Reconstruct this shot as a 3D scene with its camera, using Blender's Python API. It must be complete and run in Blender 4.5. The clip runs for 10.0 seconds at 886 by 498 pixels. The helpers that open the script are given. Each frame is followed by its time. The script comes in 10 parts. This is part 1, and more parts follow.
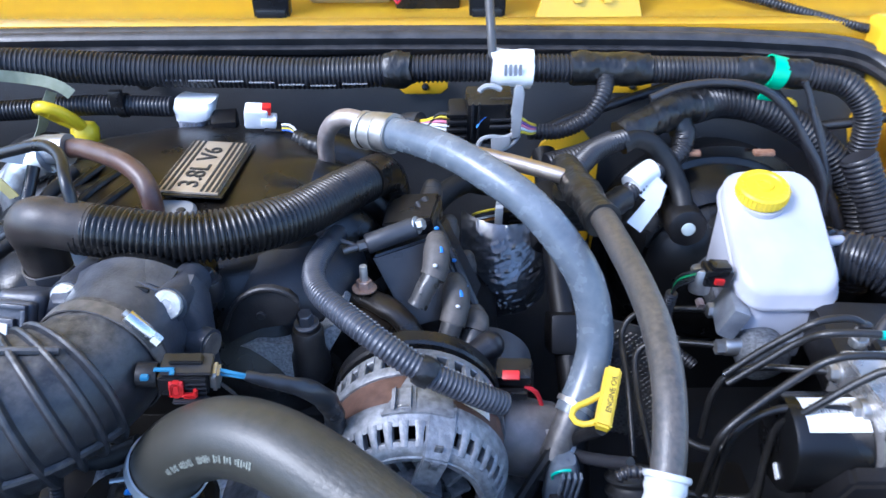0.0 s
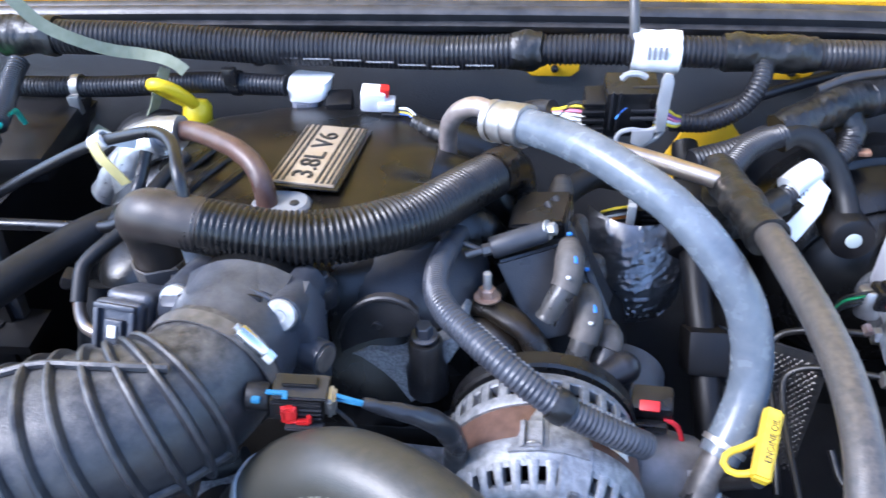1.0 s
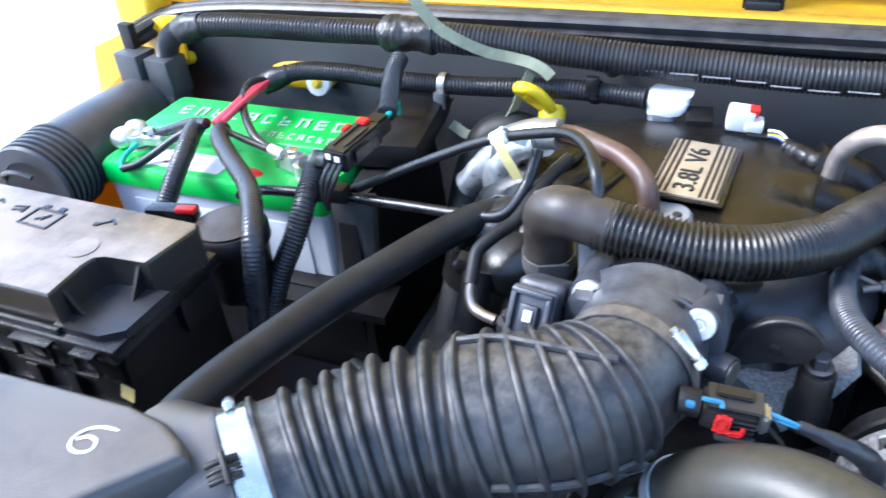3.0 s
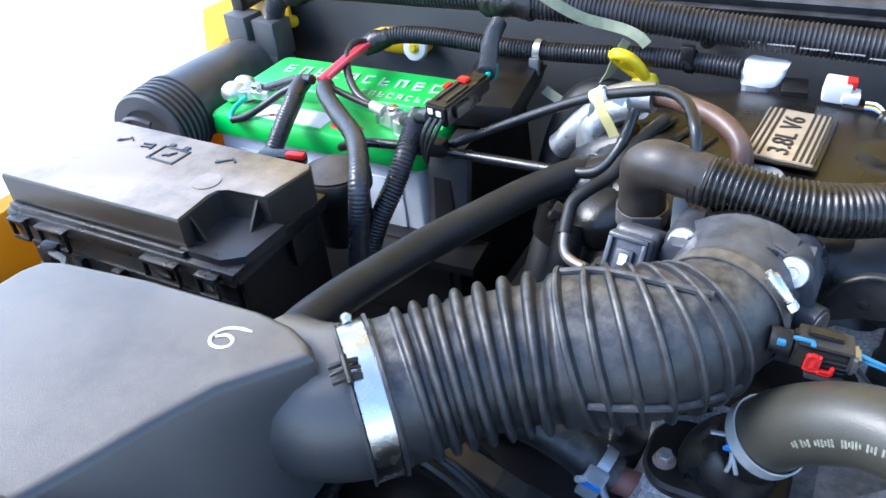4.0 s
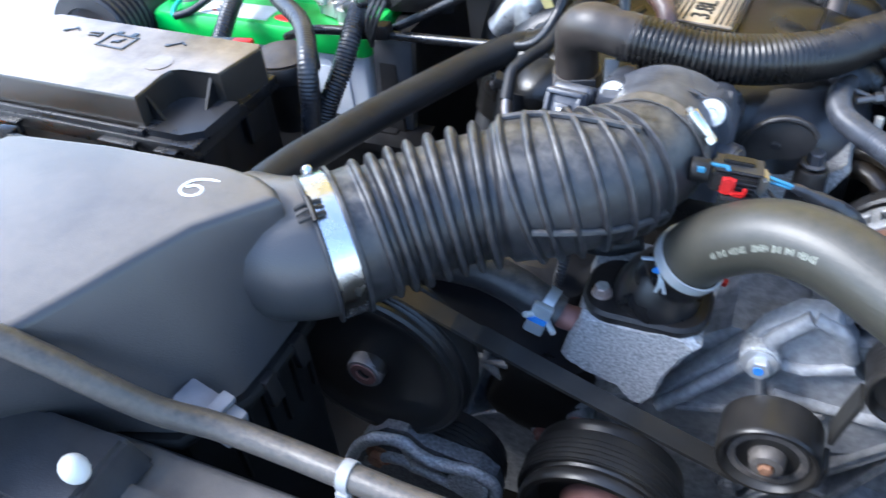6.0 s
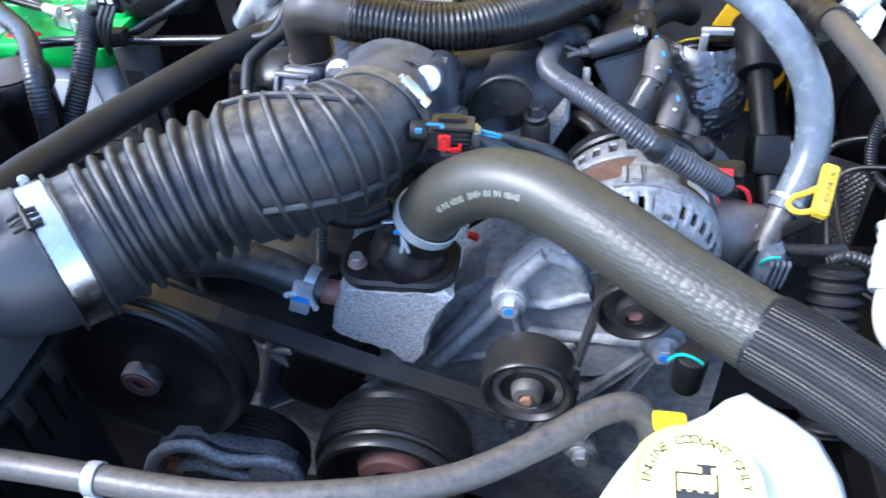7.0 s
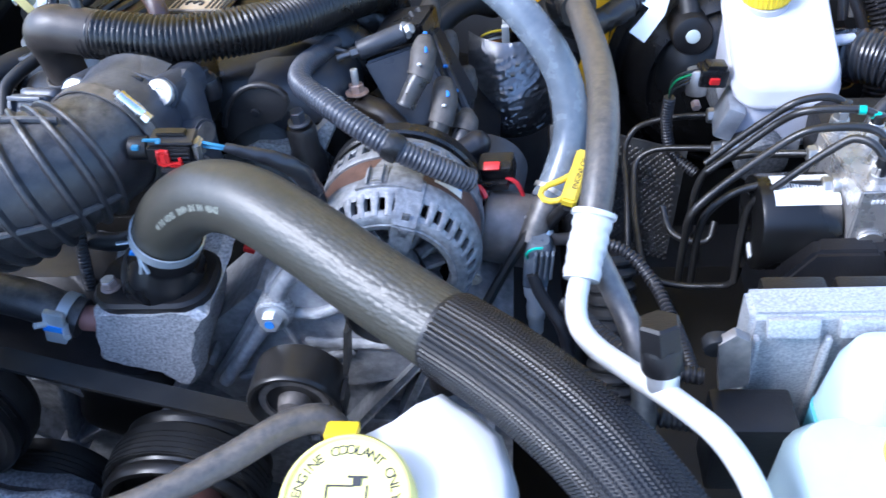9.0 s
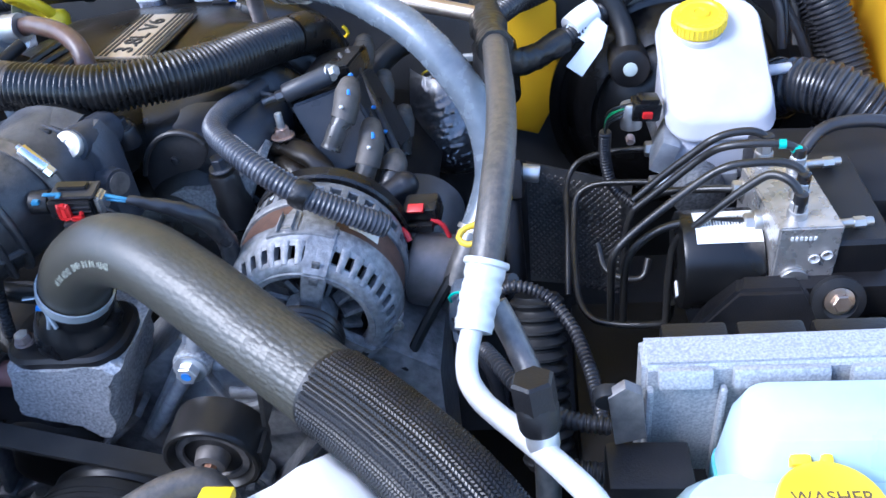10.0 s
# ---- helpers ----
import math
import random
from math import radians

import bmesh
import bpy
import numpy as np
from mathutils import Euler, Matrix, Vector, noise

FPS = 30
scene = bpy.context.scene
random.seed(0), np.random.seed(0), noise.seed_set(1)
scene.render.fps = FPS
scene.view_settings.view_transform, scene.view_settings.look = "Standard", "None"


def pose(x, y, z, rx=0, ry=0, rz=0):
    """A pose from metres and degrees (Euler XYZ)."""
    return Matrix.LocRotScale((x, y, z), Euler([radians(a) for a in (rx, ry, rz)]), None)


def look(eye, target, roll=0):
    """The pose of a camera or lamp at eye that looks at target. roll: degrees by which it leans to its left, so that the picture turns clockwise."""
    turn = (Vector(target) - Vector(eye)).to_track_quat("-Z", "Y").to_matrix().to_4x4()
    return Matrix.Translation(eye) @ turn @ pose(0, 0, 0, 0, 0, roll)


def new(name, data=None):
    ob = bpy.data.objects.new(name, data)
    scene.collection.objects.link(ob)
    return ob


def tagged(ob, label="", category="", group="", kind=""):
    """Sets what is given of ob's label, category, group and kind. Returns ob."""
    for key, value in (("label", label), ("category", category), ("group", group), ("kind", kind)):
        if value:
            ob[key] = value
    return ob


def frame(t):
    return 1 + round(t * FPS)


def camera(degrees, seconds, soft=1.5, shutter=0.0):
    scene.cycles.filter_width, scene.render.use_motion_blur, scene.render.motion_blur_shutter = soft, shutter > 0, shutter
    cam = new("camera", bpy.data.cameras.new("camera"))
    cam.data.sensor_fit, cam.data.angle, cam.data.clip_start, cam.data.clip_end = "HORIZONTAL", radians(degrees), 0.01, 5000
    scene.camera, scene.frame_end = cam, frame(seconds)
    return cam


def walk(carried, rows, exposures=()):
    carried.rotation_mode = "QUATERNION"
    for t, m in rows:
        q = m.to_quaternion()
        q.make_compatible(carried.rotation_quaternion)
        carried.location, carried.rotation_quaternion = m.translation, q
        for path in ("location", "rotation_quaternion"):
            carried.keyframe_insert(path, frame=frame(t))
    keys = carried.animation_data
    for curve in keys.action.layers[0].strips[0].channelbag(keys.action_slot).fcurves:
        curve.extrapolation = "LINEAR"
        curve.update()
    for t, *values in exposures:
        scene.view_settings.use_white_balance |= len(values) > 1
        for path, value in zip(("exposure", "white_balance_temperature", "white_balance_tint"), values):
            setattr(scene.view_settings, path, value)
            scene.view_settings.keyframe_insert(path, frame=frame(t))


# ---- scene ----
cam = camera(59.1, 10.0, soft=1.45, shutter=0.4)
METRES, EYE, TILT, LEAN, TURN = 0.85, 1.45, -35.0, 0.0, 0.0
PATH = [
    (0, (0.002, 0.017, 1.379), (0.0, 1.65, 0.225), -0.3),
    (0.3, (0.008, 0.063, 1.365), (-0.062, 1.665, 0.17), -0.8),
    (0.5, (0.002, 0.078, 1.36), (-0.127, 1.661, 0.145), -1.6),
    (1, (-0.03, 0.084, 1.369), (-0.264, 1.651, 0.148), -2.8),
    (1.5, (-0.073, 0.079, 1.371), (-0.427, 1.638, 0.169), -3.8),
    (2, (-0.115, 0.068, 1.374), (-0.614, 1.601, 0.19), -4.7),
    (2.5, (-0.144, 0.059, 1.374), (-0.751, 1.56, 0.199), -5.3),
    (3, (-0.168, 0.034, 1.38), (-0.877, 1.499, 0.218), -5.8),
    (3.2, (-0.177, 0.021, 1.379), (-0.924, 1.463, 0.21), -5.9),
    (4.3, (-0.173, -0.035, 1.372), (-1.029, 1.331, 0.188), -6.4),
    (4.5, (-0.172, -0.042, 1.37), (-1.027, 1.306, 0.165), -6.8),
    (5, (-0.173, -0.061, 1.368), (-1.033, 1.241, 0.117), -7.7),
    (5.2, (-0.174, -0.067, 1.364), (-1.019, 1.223, 0.091), -7.9),
    (6.3, (-0.127, -0.091, 1.352), (-0.689, 1.292, 0.02), -5.3),
    (6.5, (-0.108, -0.091, 1.348), (-0.569, 1.323, 0.011), -5.0),
    (7, (-0.073, -0.095, 1.346), (-0.385, 1.362, 0.012), -4.7),
    (7.5, (-0.039, -0.088, 1.342), (-0.264, 1.377, 0.0), -4.5),
    (8, (-0.002, -0.079, 1.337), (-0.194, 1.391, -0.006), -5.0),
    (8.5, (0.035, -0.071, 1.333), (-0.166, 1.402, -0.004), -6.0),
    (9, (0.093, -0.062, 1.327), (-0.151, 1.406, -0.01), -7.3),
    (9.5, (0.142, -0.047, 1.321), (-0.132, 1.437, 0.008), -8.3),
    (10, (0.162, -0.037, 1.323), (-0.107, 1.47, 0.036), -9.1),
]
walk(cam, [(t, look(eye, target, roll)) for t, eye, target, roll in PATH], exposures=[(0.0, 1.74, 5340, 14), (0.5, 1.90, 5470, 19), (1.0, 2.11, 5580, 16), (2.0, 2.22, 5660, 12), (2.5, 2.24, 5720, 11), (5.0, 2.07, 5860, 9), (6.5, 2.35, 5750, 10), (7.5, 2.29, 5500, 12), (8.5, 2.14, 5480, 13), (10.0, 1.92, 5380, 14)])

# ---- world and light ----
world = bpy.data.worlds.new("sky")
scene.world = world
world.use_nodes = True
wn = world.node_tree.nodes
sky = wn.new("ShaderNodeTexSky")
sky.sky_type = 'NISHITA'
sky.sun_disc = False
sky.sun_elevation = radians(52)
sky.sun_rotation = radians(250)
sky.altitude = 100
wn["Background"].inputs["Strength"].default_value = 0.15
world.node_tree.links.new(sky.outputs[0], wn["Background"].inputs["Color"])
sun_data = bpy.data.lights.new("sun", 'SUN')
sun_data.energy, sun_data.angle, sun_data.color = 1.5, radians(22), (1.0, 0.97, 0.94)
sun = new("sun", sun_data)
sun.matrix_world = look((-3.2, -1.2, 4.4), (0, 0.3, 0.9))


# ---- materials ----
def surf(name, col, col2=None, rough=0.5, metal=0.0, scale=40.0, bump=0.15, dust_sheen=0.0, dust_sheen_col=(0.30, 0.26, 0.21), fine=900.0,
         spec=0.5, rough_var=0.15, trans=0.0, coat=0.0, sss=0.0, up_min=0.1, side=0.25, even=0.38):
    """A worn surface: two colours mixed by a broad noise, dusty patches that on some materials paint reflected light
    onto upward faces, fine grain in the relief.
    """
    m = bpy.data.materials.new(name)
    m.use_nodes = True
    nt = m.node_tree
    n, l = nt.nodes, nt.links
    bsdf = n["Principled BSDF"]
    co = n.new("ShaderNodeTexCoord")
    broad = n.new("ShaderNodeTexNoise")
    broad.inputs["Scale"].default_value, broad.inputs["Detail"].default_value = scale, 6
    l.new(co.outputs["Object"], broad.inputs["Vector"])
    grain = n.new("ShaderNodeTexNoise")
    grain.inputs["Scale"].default_value, grain.inputs["Detail"].default_value = fine, 3
    l.new(co.outputs["Object"], grain.inputs["Vector"])
    mix = n.new("ShaderNodeMix")
    mix.data_type = 'RGBA'
    mix.inputs["A"].default_value = (*col, 1)
    mix.inputs["B"].default_value = (*(col2 or tuple(c * 0.7 for c in col)), 1)
    ramp = n.new("ShaderNodeMapRange")
    ramp.inputs["From Min"].default_value, ramp.inputs["From Max"].default_value = 0.35, 0.68
    l.new(broad.outputs["Fac"], ramp.inputs["Value"])
    l.new(ramp.outputs["Result"], mix.inputs["Factor"])
    last = mix.outputs["Result"]
    # Weighted by facing: settled dirt, and tops tinted as if reflecting hood or sky.
    if dust_sheen:
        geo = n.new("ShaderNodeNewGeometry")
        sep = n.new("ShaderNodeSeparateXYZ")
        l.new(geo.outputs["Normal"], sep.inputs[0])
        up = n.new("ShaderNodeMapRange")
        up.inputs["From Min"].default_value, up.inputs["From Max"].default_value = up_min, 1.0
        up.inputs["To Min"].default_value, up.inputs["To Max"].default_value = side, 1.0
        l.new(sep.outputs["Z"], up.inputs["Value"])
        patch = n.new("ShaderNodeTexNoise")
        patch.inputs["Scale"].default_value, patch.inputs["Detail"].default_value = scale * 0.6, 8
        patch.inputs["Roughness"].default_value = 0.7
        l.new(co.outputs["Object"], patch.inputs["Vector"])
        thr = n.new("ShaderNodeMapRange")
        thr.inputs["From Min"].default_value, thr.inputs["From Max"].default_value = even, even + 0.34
        thr.inputs["To Max"].default_value = dust_sheen
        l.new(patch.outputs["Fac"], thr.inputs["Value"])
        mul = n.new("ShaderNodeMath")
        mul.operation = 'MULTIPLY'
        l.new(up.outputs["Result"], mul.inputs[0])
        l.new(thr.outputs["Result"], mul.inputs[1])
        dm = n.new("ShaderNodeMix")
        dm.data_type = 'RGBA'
        dm.inputs["B"].default_value = (*dust_sheen_col, 1)
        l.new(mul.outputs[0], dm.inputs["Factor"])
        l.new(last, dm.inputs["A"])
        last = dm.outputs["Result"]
    l.new(last, bsdf.inputs["Base Color"])
    rr = n.new("ShaderNodeMapRange")
    rr.inputs["To Min"].default_value = max(0.02, rough - rough_var)
    rr.inputs["To Max"].default_value = min(1.0, rough + rough_var)
    l.new(broad.outputs["Fac"], rr.inputs["Value"])
    l.new(rr.outputs["Result"], bsdf.inputs["Roughness"])
    bsdf.inputs["Metallic"].default_value = metal
    bsdf.inputs["Specular IOR Level"].default_value = spec
    bsdf.inputs["Transmission Weight"].default_value = trans
    bsdf.inputs["Coat Weight"].default_value = coat
    if sss:
        bsdf.inputs["Subsurface Weight"].default_value = sss
        bsdf.inputs["Subsurface Radius"].default_value = (0.01, 0.01, 0.01)
        bsdf.inputs["Subsurface Scale"].default_value = 1.0
    if bump:
        b = n.new("ShaderNodeBump")
        b.inputs["Strength"].default_value, b.inputs["Distance"].default_value = bump, 0.0006
        l.new(grain.outputs["Fac"], b.inputs["Height"])
        l.new(b.outputs["Normal"], bsdf.inputs["Normal"])
    return m


def weave(m, along, pitch, across, strength, span):
    """Adds the scale-like relief of a fabric ply under rubber; it fades in over a span of x."""
    n, l = m.node_tree.nodes, m.node_tree.links
    bsdf = n["Principled BSDF"]
    old = bsdf.inputs["Normal"].links[0].from_socket
    co = n.new("ShaderNodeTexCoord")
    turn = n.new("ShaderNodeMapping")
    turn.inputs["Rotation"].default_value = (0, 0, -math.atan2(along[1], along[0]))
    l.new(co.outputs["Object"], turn.inputs["Vector"])
    scl = n.new("ShaderNodeMapping")
    scl.inputs["Scale"].default_value = (1 / pitch, 1 / across, 1 / across)
    l.new(turn.outputs["Vector"], scl.inputs["Vector"])
    cells = n.new("ShaderNodeTexVoronoi")
    cells.inputs["Scale"].default_value, cells.inputs["Randomness"].default_value = 1.0, 0.45
    l.new(scl.outputs["Vector"], cells.inputs["Vector"])
    sep = n.new("ShaderNodeSeparateXYZ")
    l.new(co.outputs["Object"], sep.inputs[0])
    fade = n.new("ShaderNodeMapRange")
    fade.inputs["From Min"].default_value, fade.inputs["From Max"].default_value = span
    fade.inputs["To Max"].default_value = strength
    l.new(sep.outputs["X"], fade.inputs["Value"])
    b = n.new("ShaderNodeBump")
    b.inputs["Distance"].default_value = 0.0016
    b.invert = True
    l.new(fade.outputs["Result"], b.inputs["Strength"])
    l.new(cells.outputs["Distance"], b.inputs["Height"])
    l.new(old, b.inputs["Normal"])
    l.new(b.outputs["Normal"], bsdf.inputs["Normal"])


RUBBER = surf("black_rubber", (0.0085, 0.009, 0.010), (0.015, 0.015, 0.016), 0.50, spec=0.32, dust_sheen=0.16, bump=0.2, scale=60, dust_sheen_col=(0.075, 0.072, 0.068), side=0.05)
# Pale upward faces: some dirt, plus the sky's sheen painted into the colour.
RUBBER_DUSTY_SHEEN = surf("dusty_sheen_black_rubber", (0.014, 0.0145, 0.017), (0.029, 0.029, 0.032), 0.37, dust_sheen=0.7, bump=0.5, scale=130, dust_sheen_col=(0.21, 0.19, 0.165), up_min=0.45, side=0.05, rough_var=0.07)
# Brown on the radiator hose's crest paints the yellow hood's reflection.
HOSE_GREEN = surf("olive_black_hose_rubber", (0.034, 0.033, 0.026), (0.039, 0.037, 0.029), 0.40, dust_sheen=0.22, bump=0.2, scale=240, dust_sheen_col=(0.12, 0.10, 0.075), fine=900, up_min=0.3, side=0.2, rough_var=0.03, even=0.30)
weave(HOSE_GREEN, (0.76, -0.55, 0.0), 0.0058, 0.0032, 0.42, (-0.10, 0.03))
HOSE_BLUE = surf("dusty_blue_grey_hose", (0.092, 0.109, 0.129), (0.136, 0.156, 0.178), 0.26, scale=70, bump=0.3, dust_sheen=0.35, dust_sheen_col=(0.34, 0.35, 0.355), up_min=0.3, side=0.1, rough_var=0.1)
# Grey hoses: dirt, and a brown top colour for the hood mirrored in it.
HOSE_GREY = surf("dusty_hood_tinted_hose", (0.044, 0.041, 0.038), (0.068, 0.061, 0.055), 0.38, scale=260, bump=0.4, dust_sheen=0.6, dust_sheen_col=(0.17, 0.135, 0.10), up_min=0.3, side=0.1)
LOOM = surf("loom_plastic", (0.014, 0.014, 0.017), (0.025, 0.025, 0.028), 0.38, dust_sheen=0.18, scale=40, bump=0.1, dust_sheen_col=(0.10, 0.09, 0.08), side=0.1)
LOOM_GREY = surf("grey_loom_plastic", (0.015, 0.016, 0.020), (0.030, 0.032, 0.036), 0.30, dust_sheen=0.2, scale=40, bump=0.1, dust_sheen_col=(0.11, 0.10, 0.09), side=0.1)
TAPE = surf("cloth_tape", (0.006, 0.006, 0.006), (0.015, 0.0145, 0.014), 0.36, scale=110, bump=0.7, fine=420, dust_sheen=0.2, dust_sheen_col=(0.09, 0.085, 0.08), side=0.1)
PLASTIC = surf("black_plastic", (0.006, 0.006, 0.007), (0.012, 0.012, 0.013), 0.29, dust_sheen=0.15, scale=34, bump=0.25, dust_sheen_col=(0.08, 0.07, 0.06), side=0.1)
PLASTIC_DULL = surf("dull_black_plastic", (0.005, 0.005, 0.006), (0.010, 0.009, 0.009), 0.44, dust_sheen=0.12, scale=34, bump=0.4, dust_sheen_col=(0.06, 0.052, 0.045), spec=0.35, side=0.1)
BASE_BLACK = surf("matte_black_plastic", (0.005, 0.005, 0.005), (0.008, 0.008, 0.008), 0.6, scale=34, bump=0.4, spec=0.15)
PLASTIC_GREY = surf("dark_grey_plastic", (0.013, 0.014, 0.017), (0.026, 0.027, 0.031), 0.32, dust_sheen=0.25, scale=36, bump=0.3, dust_sheen_col=(0.11, 0.095, 0.08), side=0.1)
# Top faces painted paler than the flanks, as if lit from above.
LID = surf("satin_grey_black_plastic", (0.032, 0.034, 0.039), (0.045, 0.046, 0.050), 0.33, dust_sheen=0.9, scale=8, bump=0.35, dust_sheen_col=(0.165, 0.143, 0.12), rough_var=0.08, up_min=0.75, side=0.06, even=0.22)
BRACKET = surf("scuffed_black_bracket", (0.008, 0.008, 0.009), (0.016, 0.016, 0.018), 0.45, dust_sheen=0.5, scale=70, bump=0.5, dust_sheen_col=(0.09, 0.08, 0.07), fine=400, side=0.2)
LOBE = surf("satin_blue_black_plastic", (0.020, 0.023, 0.030), (0.032, 0.035, 0.043), 0.36, dust_sheen=0.3, scale=22, bump=0.4, dust_sheen_col=(0.10, 0.10, 0.10), fine=600, side=0.1)
# Brown on the manifold's upward faces paints in the yellow hood's reflection.
MANIFOLD = surf("hood_tinted_manifold_plastic", (0.005, 0.005, 0.005), (0.010, 0.0095, 0.009), 0.30, dust_sheen=0.34, scale=11, bump=0.5, dust_sheen_col=(0.085, 0.050, 0.018), fine=600, up_min=0.75, side=0.06, even=0.46)
# Elbow rubber: the brown is the hood's reflection put into the colour.
BROWN_RUBBER = surf("dusty_hood_browned_rubber", (0.026, 0.021, 0.018), (0.042, 0.034, 0.029), 0.42, dust_sheen=0.5, scale=50, bump=0.3, dust_sheen_col=(0.16, 0.12, 0.09), up_min=0.3, side=0.1)
BROWN_HOSE = surf("brown_hose", (0.062, 0.030, 0.022), (0.105, 0.052, 0.036), 0.36, dust_sheen=0.3, scale=60, bump=0.3)
CAST = surf("cast_aluminium", (0.26, 0.265, 0.27), (0.60, 0.605, 0.61), 0.5, metal=0.35, scale=420, bump=1.6, fine=300, dust_sheen=0.3, dust_sheen_col=(0.14, 0.13, 0.12))
CAST_DARK = surf("grimy_cast_aluminium", (0.075, 0.080, 0.088), (0.20, 0.208, 0.22), 0.55, metal=0.35, scale=330, bump=1.5, fine=500, dust_sheen=0.6, dust_sheen_col=(0.05, 0.047, 0.045))
ALTERN = surf("alternator_aluminium", (0.18, 0.187, 0.20), (0.33, 0.34, 0.355), 0.5, metal=0.4, scale=190, bump=0.9, fine=620, dust_sheen=0.3, dust_sheen_col=(0.11, 0.10, 0.095))
STEEL = surf("bright_steel", (0.62, 0.62, 0.60), (0.72, 0.71, 0.68), 0.25, metal=1.0, scale=80, bump=0.1)
STEEL_DULL = surf("dull_zinc_steel", (0.42, 0.41, 0.39), (0.55, 0.53, 0.50), 0.42, metal=0.9, scale=80, bump=0.25)
ALU = surf("brushed_aluminium", (0.62, 0.63, 0.64), (0.74, 0.74, 0.74), 0.38, metal=0.8, scale=60, bump=0.2)
ALU_WHITE = surf("oxidised_white_aluminium", (0.54, 0.54, 0.53), (0.66, 0.66, 0.65), 0.48, metal=0.3, scale=60, bump=0.3)
ALU_SPECK = surf("speckled_aluminium_casting", (0.27, 0.285, 0.30), (0.47, 0.48, 0.49), 0.45, metal=0.35, scale=700, bump=0.8, fine=500)
# On the silver pipe this warm colour paints an orange reflection.
WARM_METAL = surf("orange_tinted_metal", (0.45, 0.36, 0.29), (0.56, 0.48, 0.41), 0.33, metal=0.9, scale=60, bump=0.2)
RUST = surf("rusty_steel", (0.22, 0.10, 0.055), (0.36, 0.20, 0.12), 0.75, metal=0.2, scale=200, bump=0.8)
RUST_HUB = surf("rust_brown_hub", (0.21, 0.095, 0.08), (0.26, 0.13, 0.11), 0.6, metal=0.2, scale=60, bump=0.3)
DOT_PALE = surf("pale_grey_green_dot", (0.40, 0.46, 0.43), (0.46, 0.51, 0.48), 0.5, scale=90, bump=0.1)
BOOSTER = surf("glossy_black_steel", (0.0035, 0.0035, 0.004), (0.007, 0.007, 0.007), 0.26, scale=14, bump=0.15, dust_sheen=0.10, dust_sheen_col=(0.05, 0.045, 0.04), side=0.2, spec=0.4)
PULLEY = surf("black_pulley_paint", (0.010, 0.010, 0.010), (0.018, 0.017, 0.016), 0.36, scale=40, bump=0.1, dust_sheen=0.25, dust_sheen_col=(0.06, 0.05, 0.042), side=0.5)
BELT = surf("belt_rubber", (0.014, 0.014, 0.014), (0.026, 0.025, 0.023), 0.5, scale=40, bump=0.3)
BELT_FADE = surf("fading_brown_belt", (0.050, 0.037, 0.025), (0.024, 0.022, 0.020), 0.6, scale=60, bump=0.3)
BELT_BROWN = surf("matte_brown", (0.115, 0.074, 0.036), (0.055, 0.040, 0.026), 0.6, scale=30, bump=0.3)
YELLOW = surf("yellow_car_paint", (0.78, 0.47, 0.012), (0.72, 0.42, 0.01), 0.3, scale=6, bump=0.03, coat=0.5, dust_sheen=0.12, dust_sheen_col=(0.5, 0.4, 0.2), rough_var=0.06)
YELLOW_PL = surf("yellow_plastic", (0.84, 0.62, 0.012), (0.76, 0.54, 0.012), 0.38, scale=30, bump=0.1, sss=0.0)
YELLOW_PALE = surf("faded_yellow_tape", (0.75, 0.62, 0.25), (0.62, 0.5, 0.2), 0.5, scale=60, bump=0.2)
GREEN = surf("green_battery_plastic", (0.018, 0.50, 0.075), (0.015, 0.43, 0.062), 0.35, scale=20, bump=0.1, dust_sheen=0.12, dust_sheen_col=(0.35, 0.4, 0.3))
GREEN_TAPE = surf("green_tape", (0.03, 0.55, 0.28), (0.02, 0.45, 0.22), 0.4, scale=50, bump=0.2)
BAT_WHITE = surf("battery_case_plastic", (0.52, 0.57, 0.65), (0.62, 0.66, 0.73), 0.45, scale=18, bump=0.15, dust_sheen=0.2, dust_sheen_col=(0.45, 0.43, 0.40))
WHITE = surf("white_plastic", (0.80, 0.80, 0.79), (0.74, 0.74, 0.73), 0.45, scale=25, bump=0.12)
MILKY = surf("milky_plastic", (0.50, 0.51, 0.57), (0.56, 0.57, 0.62), 0.35, scale=14, bump=0.15, sss=0.3)
MILKY_BLUE = surf("milky_blue_plastic", (0.36, 0.49, 0.55), (0.44, 0.55, 0.60), 0.32, scale=14, bump=0.1, sss=0.25)
BLUE_FLUID = surf("blue_washer_fluid", (0.10, 0.38, 0.48), (0.14, 0.44, 0.53), 0.3, scale=14, bump=0.05, sss=0.2)
LABEL_WHITE = surf("white_label_paper", (0.82, 0.82, 0.80), (0.74, 0.74, 0.72), 0.4, scale=60, bump=0.05)
YELLOW_CAP = surf("pale_yellow_plastic", (0.88, 0.80, 0.26), (0.85, 0.76, 0.20), 0.4, scale=30, bump=0.1)
DUSTY_STEEL = surf("dusty_band_steel", (0.13, 0.125, 0.12), (0.24, 0.22, 0.205), 0.46, metal=0.6, scale=110, bump=0.3)
INK = surf("black_ink", (0.02, 0.02, 0.02), (0.03, 0.03, 0.03), 0.5, bump=0)
LOGO_PALE = surf("worn_pale_print", (0.50, 0.62, 0.52), (0.20, 0.44, 0.24), 0.5, scale=260, bump=0)
INK_GREY = surf("grey_ink", (0.20, 0.20, 0.21), (0.28, 0.28, 0.29), 0.5, bump=0)
INK_WHITE = surf("white_ink", (0.75, 0.75, 0.72), (0.6, 0.6, 0.58), 0.5, bump=0)
INK_PALE = surf("faded_print", (0.24, 0.25, 0.20), (0.11, 0.11, 0.09), 0.6, scale=500, bump=0)
